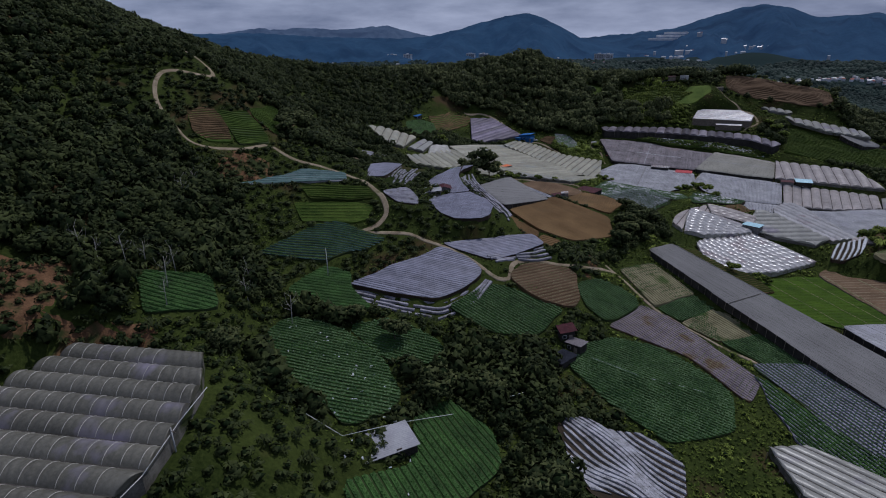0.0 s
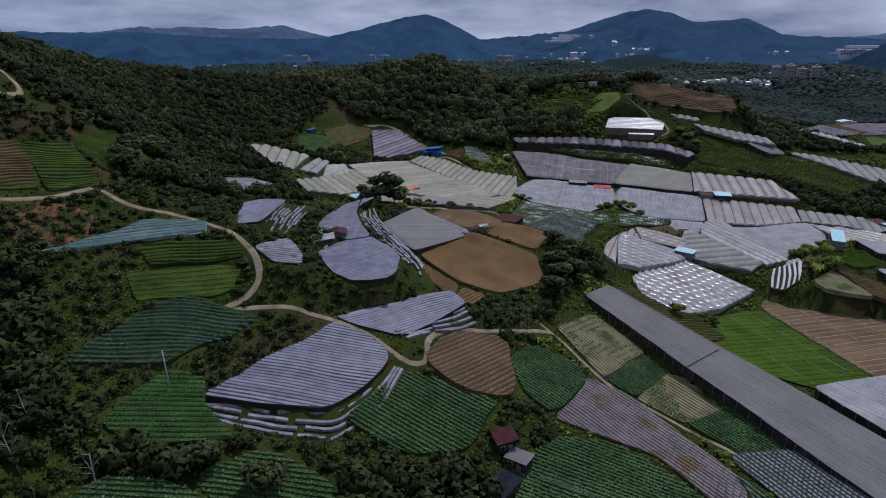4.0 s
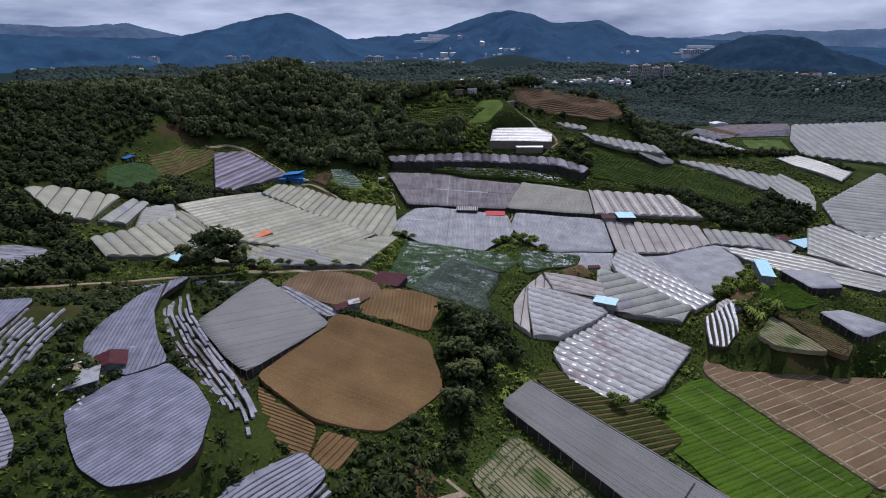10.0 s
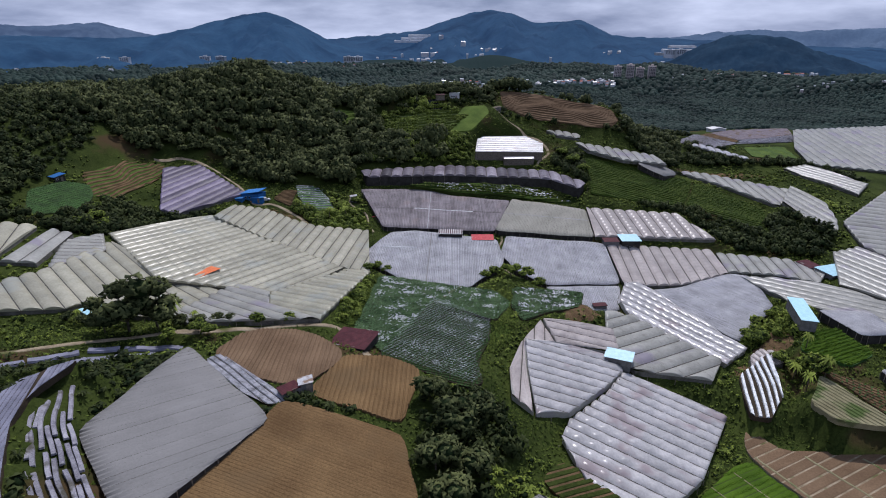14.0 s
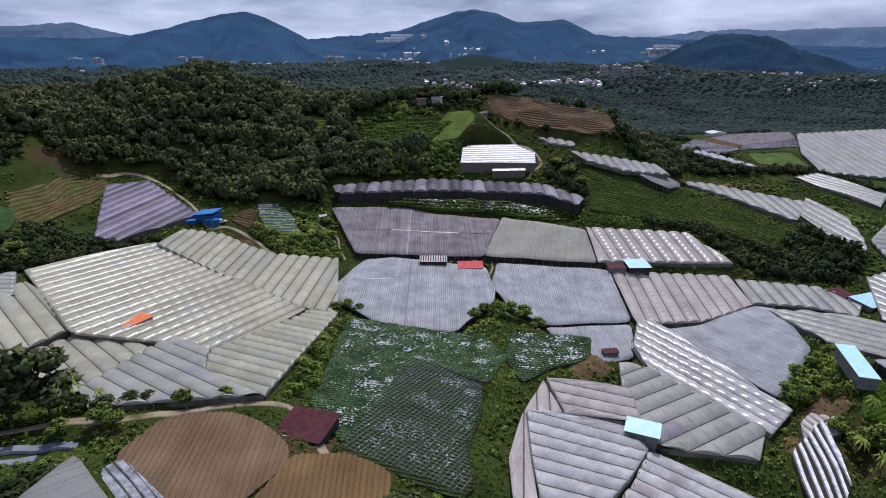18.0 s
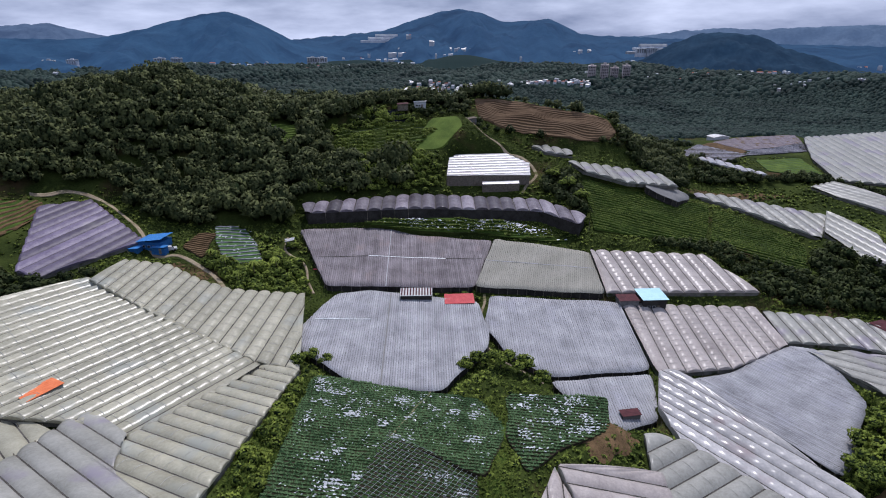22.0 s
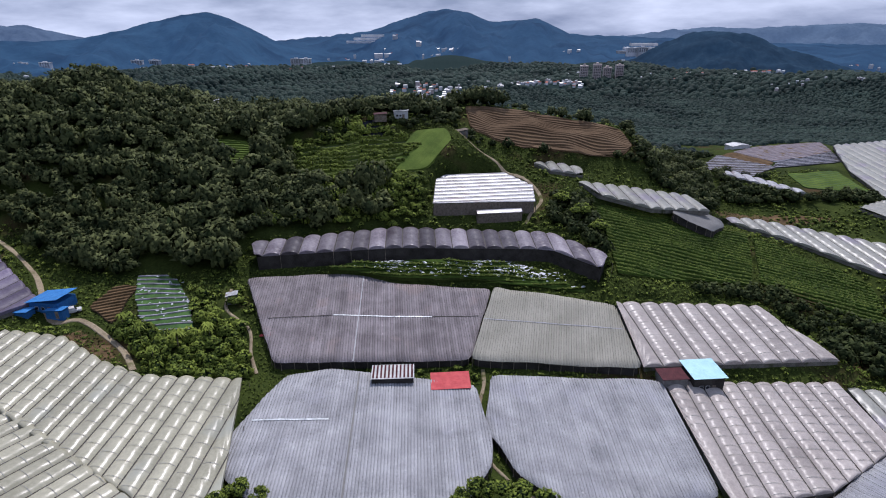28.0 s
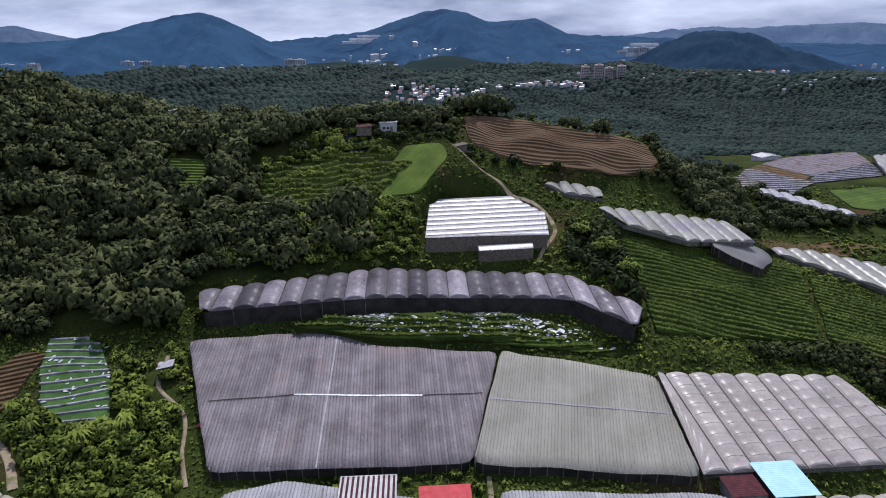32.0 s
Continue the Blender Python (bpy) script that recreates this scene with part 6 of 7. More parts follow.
def planted(name, label, spots, kinds, mats, category="trees"):
    """Many plants as one mesh: each spot is x, y, z, radius, height scale and kind."""
    verts, tris, slots, count = [], [], [], 0
    r = np.random.RandomState(len(spots))
    for x, y, z, size, tall, kind in spots:
        v, f, s = kinds[int(kind)]
        a = r.rand() * 6.28
        c, d = math.cos(a) * size, math.sin(a) * size
        w = np.empty_like(v)
        w[:, 0], w[:, 1], w[:, 2] = x + v[:, 0] * c - v[:, 1] * d, y + v[:, 0] * d + v[:, 1] * c, z + v[:, 2] * size * tall
        verts.append(w)
        tris.append(f + count)
        slots.append(s)
        count += len(v)
    ob = new(name, triangles(name, np.concatenate(verts), np.concatenate(tris), mats, np.concatenate(slots)))
    return tagged(ob, label, category, kind="stuff")


HILL_KINDS = [crown(s, 88, f, 0.25, 0, 3) for s, f in ((1, 0.8), (2, 0.95), (3, 0.7), (4, 0.85), (5, 1.05))]
SLOPE_KINDS = [crown(s + 40, 46, f, 0.29, 0, 3) for s, f in ((1, 0.8), (2, 0.95), (3, 0.7), (4, 0.85), (5, 1.05))]
SCRUB_KINDS = [crown(s, 19, f, 0.40, 0, 3) for s, f in ((11, 0.7), (12, 0.55), (13, 0.8))] + [rosette(14), rosette(15, 10, 0.8)]


def dome(seed, sides=6):
    """A far tree: an uneven rounded canopy with no underside."""
    r = np.random.RandomState(seed)
    a = np.arange(sides) * 6.2832 / sides
    rings = [np.stack([np.cos(a + o) * e, np.sin(a + o) * e, np.full(sides, h)], 1) * r.uniform(0.8, 1.15, (sides, 1)) for e, h, o in ((0.62, 0.72, 0.0), (1.0, 0.0, 0.5))]
    k = np.arange(sides)
    j = (k + 1) % sides
    tris = np.concatenate([np.stack([0 * k, 1 + k, 1 + j], 1), np.stack([1 + k, 1 + sides + k, 1 + j], 1), np.stack([1 + j, 1 + sides + k, 1 + sides + j], 1)])
    return np.concatenate([[(0, 0, 1.0)], *rings]), tris, np.zeros(len(tris), int)


FAR_KINDS = [dome(s) for s in (21, 22, 23, 24)]


TOWN = [(30, 1330, 90, 70, 70), (230, 1370, 90, 40, 52), (330, 1560, 70, 50, 8), (760, 1330, 110, 40, 12), (560, 1500, 120, 60, 8), (-400, 2000, 160, 60, 12), (-760, 1960, 90, 30, 10)]  # x, y, half sizes, houses


def in_town(x, y):
    return any(((x - a) / (c + 4)) ** 2 + ((y - b + 8) / (d + 10)) ** 2 < 1 for a, b, c, d, _ in TOWN[:2])


def free_of_fields(x, y, gap):
    ok = np.ones(len(x), bool)
    for p in PADS:
        lo, hi = p.poly.min(0) - gap, p.poly.max(0) + gap
        near = np.where((x > lo[0]) & (x < hi[0]) & (y > lo[1]) & (y < hi[1]) & ok)[0]
        if len(near):
            ok[near] = ~(inside(p.poly, x[near], y[near]) | (edge_distance(p.poly, x[near], y[near]) < gap))
    for p in BARE if gap > 1.0 else ():
        ok &= ~inside(p, x, y)
    for line, w in TRACKS:
        for i in range(0, len(line), 2):
            near = np.where((np.abs(x - line[i][0]) < w + gap) & (np.abs(y - line[i][1]) < w + gap))[0]
            ok[near] &= np.hypot(x[near] - line[i][0], y[near] - line[i][1]) > w + gap * 0.6
    return ok


def jittered(lo, hi, step, seed):
    r = np.random.RandomState(seed)
    x, y = np.meshgrid(np.arange(lo[0], hi[0], step), np.arange(lo[1], hi[1], step))
    x, y = x.ravel() + r.uniform(-0.5, 0.5, x.size) * step, y.ravel() + r.uniform(-0.5, 0.5, y.size) * step
    return x, y, r


WOOD_NORTH = np.array([(-350, 440), (-205, 425), (-185, 412), (-150, 428), (-128, 408), (-104, 398), (-99, 402), (-88, 401), (-72, 404), (-72, 418), (-26, 428), (-30, 444), (-62, 446), (-66, 474), (-28, 500), (30, 512), (60, 560), (-350, 580)], float)
WOOD_WEST = np.array([(-420, -60), (-150, -20), (-122, 40), (-106, 82), (-112, 104), (-134, 118), (-154, 128), (-190, 142), (-190, 176), (-165, 172), (-142, 160), (-140, 172), (-122, 190), (-136, 208), (-131, 226), (-128, 246), (-137, 254), (-150, 266), (-160, 276), (-188, 286), (-188, 304), (-168, 316), (-170, 328), (-186, 324), (-190, 345), (-192, 364), (-194, 376), (-196, 400), (-205, 425), (-350, 440), (-420, 400)], float)
GULLY = np.array([(-26, 178), (-24, 196), (-28, 214), (-28, 236), (-18, 236), (-10, 233), (-7, 221), (-15, 214), (-16, 203), (-20, 192), (-21, 180)], float)
GULLY_SOUTH = np.array([(-66, 64), (-57, 62), (-50, 72), (-45, 88), (-50, 94), (-46, 106), (-60, 110), (-74, 108), (-88, 96), (-84, 92), (-80, 74)], float)
GULLY_EAST = np.array([(-48, 104), (-45, 92), (-38, 90), (-26, 78), (-22, 60), (-34, 40), (-20, 30), (-6, 60), (-8, 76), (-18, 88), (-22, 104), (-28, 118), (-40, 117)], float)
THICKET = np.array([(-97, 372), (-92, 378), (-80, 372), (-76, 376), (-72, 396), (-68, 394), (-60, 366), (-56, 360), (-60, 354), (-80, 357), (-88, 366)], float)
SHED_SIDE = np.array([(-70, 424), (-26, 426), (-14, 428), (-12, 450), (-28, 446), (-60, 446), (-72, 436)], float)
EAST_SIDE = np.array([(27, 428), (40, 410), (46, 400), (52, 440), (34, 446)], float)
EAST_WOOD = np.array([(60, 392), (88, 385), (92, 362), (130, 352), (158, 384), (136, 402), (118, 378), (92, 397)], float)
CREST_WOOD = np.array([(-40, 486), (2, 492), (34, 498), (70, 488), (98, 470), (104, 462), (130, 500), (128, 520), (60, 540), (-40, 520)], float)
SOUTH_WEST = np.array([(-150, 20), (-100, 20), (-96, 60), (-84, 66), (-84, 76), (-92, 98), (-106, 104), (-122, 118), (-150, 124), (-170, 80)], float)
EAST_TREES = np.array([(30, 478), (50, 475), (75, 473), (104, 460), (112, 470), (92, 486), (76, 480)], float)
EAST_HEDGE = np.array([(100, 474), (140, 477), (172, 476), (205, 442), (213, 448), (182, 482), (140, 487), (100, 482)], float)
GREEN_BANK = np.array([(-52, 262), (-54, 300), (-49, 312), (-45, 308), (-47, 268)], float)
HEDGES = np.array([(-66, 474), (-40, 488), (-24, 482), (-20, 474), (-32, 450), (-60, 446)], float)
LUSH_WEST = np.array([(-53, 262), (-55, 300), (-50, 313), (-44, 309), (-46, 266)], float)
LUSH_EAST = np.array([(-8, 303), (-1.5, 302), (-2, 286), (-5, 268), (-10, 256), (-15, 258), (-10, 276), (-5, 289)], float)
DARK_THICKET = np.array([(-168, 316), (-150, 324), (-138, 344), (-125, 361), (-133, 362), (-147, 357), (-166, 366), (-171, 345)], float)
MOUND = np.array([(66, 280), (72, 296), (90, 312), (98, 300), (84, 292), (78, 278)], float)

spots = []
for zone, step, lo, hi, tall in ((WOOD_NORTH, 4.0, 2.0, 3.9, 1.2), (CREST_WOOD, 4.5, 1.8, 3.4, 1.1)):
    x, y, r = jittered(zone.min(0), zone.max(0), step, 5)
    keep = inside(zone, x, y) & free_of_fields(x, y, 2.0)
    for a, b in zip(x[keep], y[keep]):
        if b > 535 and a < 60:
            continue
        size = r.uniform(lo, hi) * (1.25 if noise.noise((a * 0.03, b * 0.03, 2)) > 0.1 else 0.95)
        spots.append((a, b, ground_at(a, b) + size * 0.9, size, tall * r.uniform(0.8, 1.2), r.randint(5)))
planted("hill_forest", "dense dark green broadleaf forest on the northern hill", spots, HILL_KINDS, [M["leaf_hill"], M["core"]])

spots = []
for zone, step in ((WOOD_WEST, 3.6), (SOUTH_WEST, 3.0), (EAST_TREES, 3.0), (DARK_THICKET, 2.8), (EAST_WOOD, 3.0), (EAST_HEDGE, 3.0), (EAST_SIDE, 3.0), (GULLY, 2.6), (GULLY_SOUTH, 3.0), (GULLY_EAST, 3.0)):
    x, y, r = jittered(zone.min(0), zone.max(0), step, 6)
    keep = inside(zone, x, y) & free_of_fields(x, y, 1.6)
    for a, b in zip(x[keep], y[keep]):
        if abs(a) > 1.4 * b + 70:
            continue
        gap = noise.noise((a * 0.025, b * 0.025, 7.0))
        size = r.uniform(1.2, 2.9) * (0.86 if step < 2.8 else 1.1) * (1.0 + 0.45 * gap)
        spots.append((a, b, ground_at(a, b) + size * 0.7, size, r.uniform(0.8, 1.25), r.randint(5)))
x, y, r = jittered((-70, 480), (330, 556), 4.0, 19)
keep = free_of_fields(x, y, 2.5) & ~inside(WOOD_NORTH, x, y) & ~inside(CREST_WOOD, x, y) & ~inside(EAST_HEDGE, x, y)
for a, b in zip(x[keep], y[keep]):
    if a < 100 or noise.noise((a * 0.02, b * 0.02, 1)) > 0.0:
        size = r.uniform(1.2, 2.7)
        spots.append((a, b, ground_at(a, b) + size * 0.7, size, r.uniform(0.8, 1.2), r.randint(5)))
planted("slope_forest", "dark scrubby forest on the shaded western slope and gullies", spots, SLOPE_KINDS, [M["leaf_shaded"], M["core"]])

spots = []
for zone, step in ((GREEN_BANK, 1.9), (HEDGES, 2.7), (THICKET, 2.4), (SHED_SIDE, 2.6), (MOUND, 2.2)):
    x, y, r = jittered(zone.min(0), zone.max(0), step, 7)
    keep = inside(zone, x, y) & free_of_fields(x, y, 0.8)
    for a, b in zip(x[keep], y[keep]):
        size = r.uniform(0.9, 2.5) * step / 2.5
        spots.append((a, b, ground_at(a, b) + size * 0.6, size, r.uniform(0.8, 1.2), r.randint(5)))
rows = next(p for p in PADS if p.mid[0] < -30 and abs(p.z - 36.0) < 1e-6)
for u, v, c, s0, s1, w in spans(rows.poly, 5, 3.2):
    for s in np.arange(s0 + 0.5, s1, 1.7):
        a, b = u * s + v * (c + 4.0 * noise.noise((s * 0.07 + 3.1, c * 0.11, 3.1)))
        if noise.noise((a * 0.09, b * 0.09, 21.0)) > -0.22:
            size = r.uniform(0.8, 1.6)
            spots.append((a, b, rows.at(a, b) + size * 0.5, size, r.uniform(0.8, 1.1), r.randint(5)))
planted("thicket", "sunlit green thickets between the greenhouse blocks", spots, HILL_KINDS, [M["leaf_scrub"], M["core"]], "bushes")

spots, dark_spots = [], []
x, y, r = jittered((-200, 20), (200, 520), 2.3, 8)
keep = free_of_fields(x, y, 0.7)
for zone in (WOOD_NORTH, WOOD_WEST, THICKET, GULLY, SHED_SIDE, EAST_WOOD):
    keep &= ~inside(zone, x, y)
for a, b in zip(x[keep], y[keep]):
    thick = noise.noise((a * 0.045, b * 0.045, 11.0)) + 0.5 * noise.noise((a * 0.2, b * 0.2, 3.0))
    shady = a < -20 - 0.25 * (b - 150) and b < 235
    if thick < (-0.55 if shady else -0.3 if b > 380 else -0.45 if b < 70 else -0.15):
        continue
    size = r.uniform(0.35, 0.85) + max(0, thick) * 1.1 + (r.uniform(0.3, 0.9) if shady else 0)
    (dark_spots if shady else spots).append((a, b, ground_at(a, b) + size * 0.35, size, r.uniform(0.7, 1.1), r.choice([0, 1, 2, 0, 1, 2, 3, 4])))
# same bushes as below, with cloud shade put into their leaf colour
planted("dark_scrub", "dark bushes on the banks of the shaded terraces", dark_spots, SCRUB_KINDS, [M["leaf_shaded"], M["core"]], "bushes")
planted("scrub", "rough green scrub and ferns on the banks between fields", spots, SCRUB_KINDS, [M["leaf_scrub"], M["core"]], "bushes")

spots = []
for low, high, step, lo, hi in ((545, 900, 4.4, 1.7, 3.2), (900, 1300, 6.4, 2.6, 4.6), (1300, 2100, 13.0, 5.2, 9.0)):
    x, y, r = jittered((-0.85 * high - 60, low), (0.85 * high + 60, high), step, 9)
    keep = free_of_fields(x, y, 3.0) & ~inside(WOOD_NORTH, x, y) & ~inside(CREST_WOOD, x, y) & (x < 0.85 * (y - 180) + 20) & (x > -0.85 * (y - 150))
    for a, b in zip(x[keep], y[keep]):
        if b < 1050 and -1.5 < (a + 15) / (b - 250) < -0.12 and b > 620:
            continue
        if in_town(a, b) or (b < 620 and a > 100 and noise.noise((a * 0.02, b * 0.02, 1)) < 0.0):
            continue
        size = r.uniform(lo, hi) * 1.15
        spots.append((a, b, ground_at(a, b) + size * 0.1, size * r.uniform(0.8, 1.15), r.uniform(0.6, 1.1), r.randint(4)))
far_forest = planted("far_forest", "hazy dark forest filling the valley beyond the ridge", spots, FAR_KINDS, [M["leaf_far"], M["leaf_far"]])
far_forest.data.polygons.foreach_set("use_smooth", [True] * len(far_forest.data.polygons))

# rough grass on the open banks
pts = []
x, y, r = jittered((-150, 60), (130, 490), 1.0, 10)
keep = free_of_fields(x, y, 0.2) & ((x > -20 - 0.25 * (y - 150)) | (y > 235) | (r.rand(len(x)) < 0.7))
for zone in (WOOD_NORTH, WOOD_WEST, THICKET, GULLY, GULLY_SOUTH, DARK_THICKET):
    keep &= ~inside(zone, x, y)
tufts = [(a, b, ground_at(a, b)) for a, b in zip(x[keep], y[keep])]
for sward in (LUSH_WEST, LUSH_EAST):
    x, y, r = jittered(sward.min(0) - 1.5, sward.max(0) + 1.5, 0.55, 12)
    keep = inside(sward, x, y) & free_of_fields(x, y, 0.1)
    tufts += [(a, b, ground_at(a, b) + 0.2) for a, b in zip(x[keep], y[keep])]
verts, tris = tuft_array(tufts, 0.5, 3, 3, 0.9)
tagged(new("rough_grass", triangles("rough_grass", verts, tris, M["grass"])), "rough uncut grass on banks and path edges", "grass", kind="stuff")

# ---- single trees ----
def limb(a, b, r0, r1, n=6):
    a, b = np.array(a, float), np.array(b, float)
    d = (b - a) / (np.linalg.norm(b - a) + 1e-9)
    s = np.cross(d, (0.31, 0.95, 0.05))
    s /= np.linalg.norm(s)
    t = np.cross(d, s)
    verts = [tuple(p + r * (math.cos(6.2832 * k / n) * s + math.sin(6.2832 * k / n) * t)) for p, r in ((a, r0), (b, r1)) for k in range(n)]
    faces = [(k, (k + 1) % n, n + (k + 1) % n, n + k) for k in range(n)] + [tuple(range(n))[::-1], tuple(range(n, 2 * n))]
    return verts, faces


def joined(pieces):
    verts, faces = [], []
    for v, f in pieces:
        faces += [tuple(i + len(verts) for i in g) for g in f]
        verts += list(v)
    return verts, faces


def tree_model(label, seed, high, wide, leaf, bare=0.45, clumps=70):
    r = np.random.RandomState(seed)
    root = thing("tree", (0, 0, 0), label, "tree", "single trees")
    fork = (r.uniform(-0.2, 0.2), r.uniform(-0.2, 0.2), high * bare)
    pieces = [limb((0, 0, -0.6), fork, 0.05 * high * 0.6, 0.032 * high * 0.6, 8)]
    verts, tris, slots, count = [], [], [], 0
    for k in range(5):
        a, out = 6.28 * k / 5 + r.uniform(-0.4, 0.4), wide * r.uniform(0.35, 0.62)
        tip = (math.cos(a) * out, math.sin(a) * out, high * r.uniform(max(0.3, bare + 0.2), 0.86))
        pieces.append(limb(fork, tip, 0.022 * high * 0.6, 0.008 * high * 0.6))
        v, f, s = crown(seed * 7 + k, clumps, 0.8, 0.24, 1, 3)
        verts.append(v * wide * r.uniform(0.42, 0.6) + tip)
        tris.append(f + count)
        slots.append(s)
        count += len(v)
    part("trunk", knit("trunk", *joined(pieces), M["bark"], True), root)
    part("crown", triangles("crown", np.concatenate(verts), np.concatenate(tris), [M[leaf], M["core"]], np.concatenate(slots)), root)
    return root


def put(model, x, y, turn=0.0, scale=1.0, first=False):
    m = Matrix.Translation((x, y, float(ground_at(x, y)) - 0.15)) @ Matrix.Rotation(turn, 4, "Z")
    ob = model if first else copy_thing(model, m)
    ob.matrix_basis = m @ Matrix.Scale(scale, 4)
    return ob


tall = tree_model("tall dark broadleaf tree beside the greenhouse film", 3, 11.0, 5.5, "leaf_hill", 0.22, 90)
put(tall, -100, 252, 0.3, 1.35, True)
put(tall, -94, 254, 1.9, 1.1)
put(tall, -106, 252, 2.9, 0.8)
young = tree_model("rounded green bush tree on a bank", 5, 5.0, 3.2, "leaf_scrub", 0.25)
put(young, 15, 212, 0.2, 0.85, True)
for x, y, s in ((24, 214, 0.9), (27, 215, 0.7), (70, 263, 1.1), (72, 259, 1.2), (68, 268, 0.9), (-6, 322, 0.9), (-1, 318, 1.1), (4, 315, 1.0), (8, 312, 0.9), (-10, 320, 0.8), (-50, 323, 0.8), (-46, 322, 0.7), (-52, 319, 0.7), (70, 286, 1.3), (76, 293, 1.2), (82, 297, 1.1), (67, 281, 1.0), (-79, 249, 0.7), (-82, 250, 0.8), (-70, 257, 0.7), (-63, 259, 0.6), (-88, 247, 0.7), (40, 428, 1.3), (36, 438, 1.2), (44, 418, 1.3), (-165, 345, 1.1), (-160, 338, 1.2), (-155, 334, 1.0), (-160, 330, 1.1)):
    put(young, x, y, random.uniform(0, 6), s)
gully_tree = tree_model("dense dark tree standing in the gully", 8, 8.0, 5.0, "leaf_hill", 0.3)
put(gully_tree, -20, 222, 0.2, 1.0, True)
for x, y, s in ((-24, 212, 0.9), (-22, 204, 0.9), (-26, 230, 0.8), (-15, 229, 0.8), (-18, 212, 0.85), (-23, 194, 0.8), (-42, 86, 0.9), (-34, 94, 0.8), (-16, 72, 1.0), (-60, 100, 0.8), (-72, 100, 0.7), (-76, 66, 0.7), (-28, 108, 0.7), (-110, 257, 0.45), (-115, 258, 0.4), (-88, 254, 0.4), (-84, 254, 0.45), (-80, 256, 0.4), (-77, 258, 0.35), (-104, 258, 0.5), (-120, 259, 0.4), (-150, 176, 0.9), (-156, 186, 1.0), (-146, 170, 0.8), (-160, 200, 1.0)):
    put(gully_tree, x, y, random.uniform(0, 6), s)


def dead_tree_model(seed, high):
    r = np.random.RandomState(seed)
    root = thing("dead_tree", (0, 0, 0), "bleached leafless dead tree on the dark slope", "tree", "dead trees")
    top = (r.uniform(-0.5, 0.5), r.uniform(-0.5, 0.5), high)
    pieces = [limb((0, 0, -0.5), top, 0.14, 0.05)]
    for k in range(7):
        s = r.uniform(0.45, 0.98)
        a, b = np.array(top) * s, r.rand() * 6.28
        e = a + np.array([math.cos(b) * 1.6, math.sin(b) * 1.6, r.uniform(0.8, 1.8)])
        pieces += [limb(a, e, 0.05, 0.02), limb(e, e + r.uniform(-0.8, 0.8, 3) + (0, 0, 0.7), 0.025, 0.01)]
    part("trunk", knit("trunk", *joined(pieces), M["dead_wood"], True), root)
    return root


dead = dead_tree_model(4, 8.0)
put(dead, -80, 88, 0.2, 1.0, True)
for x, y, s in ((-88, 84, 0.9), (-95, 92, 0.8), (-113, 66, 0.9), (-109, 66, 0.8), (-106, 70, 0.9), (-103, 72, 0.8), (-95, 70, 0.9), (-91, 66, 0.8), (-125, 103, 0.9), (-128, 109, 0.8), (-98, 75, 0.8)):
    put(dead, x, y, random.uniform(0, 6), s)


def palm_model():
    root = thing("palm_tree", (0, 0, 0), "slender tree fern with a rosette of pale fronds", "palm", "single trees")
    part("trunk", knit("trunk", *limb((0, 0, -0.5), (0.2, 0.1, 5.5), 0.18, 0.12), M["bark"], True), root)
    v, f, s = rosette(31, 15, 0.9)
    part("fronds", triangles("fronds", v * 2.6 + (0.2, 0.1, 5.0), f, M["leaf_scrub"]), root)
    return root


palm = palm_model()
put(palm, -90.5, 255, 0.0, 1.0, True)
for x, y, s in ((-76, 367, 0.9), (-86, 370, 0.8), (-70, 372, 0.8), (-80, 362, 0.7), (-92, 374, 0.7), (71, 262, 0.9), (73, 257, 0.9), (68, 261, 0.8), (66.5, 253, 0.8), (74, 268, 0.8), (-105, 256, 0.6), (-112, 259, 0.5), (-118, 260, 0.5), (-86, 257, 0.5)):
    put(palm, x, y, random.uniform(0, 6), s)

# ---- farm buildings and sheds ----
def ground_z(x, y):
    return float(ground_at(x, y))


building("house", "bright blue sheet metal house with a wide pitched roof", -114.5, 384, 13.2, 8.6, 6.4, 3.0, -12, "sheet_blue", "wall_blue", 0.16, 0.6, windows=2, category="house")
building("lean_to", "low blue lean-to roof against the blue house", -111.2, 379.6, 12.9, 5.0, 2.2, 2.0, -12, "sheet_blue", "wall_blue", 0.1, 0.3, windows=0)
building("lean_to", "small blue shed roof beside the blue house", -119.5, 379.8, 13.0, 3.6, 2.6, 1.7, -12, "sheet_blue", "wall_blue", 0.1, 0.3, windows=0, door=False)
building("shed", "pale blue roofed shed with dark walls between tunnel blocks", 51.5, 356.0, 2.7, 7.2, 7.4, 4.0, 0, "sheet_cyan", "dark_wall_and_gap", 0.02, 0.5, windows=2)
building("shed", "low dark red roofed shed beside the pale blue one", 43.8, 355.5, 2.0, 6.0, 4.6, 3.9, 0, "sheet_dark_red", "wall_gray", 0.02, 0.2, windows=0)
building("shed", "flat red roof sheet over a packing shed", -9.6, 354.6, 2.2, 8.6, 6.2, 4.4, 0, "sheet_red", "wall_gray", 0.02, 0.3, windows=0)
building("shed", "pale blue roofed pump shed among shiny tunnels", 23.5, 265.5, 1.9, 6.6, 4.6, 5.0, -24, "sheet_cyan", "wall_gray", 0.03, 0.4, windows=1)
building("shed", "long pale blue roofed shed on a bank beside a gray net", 81.0, 283.5, 9.4, 14.4, 4.0, 2.8, 76, "sheet_cyan", "wall_gray", 0.01, 0.3, windows=2)
building("shed", "wide pale blue roofed shed at the end of the tunnels", 124, 335, -1.0, 9.0, 8.0, 3.4, 15, "sheet_cyan", "wall_gray", 0.05, 0.4)
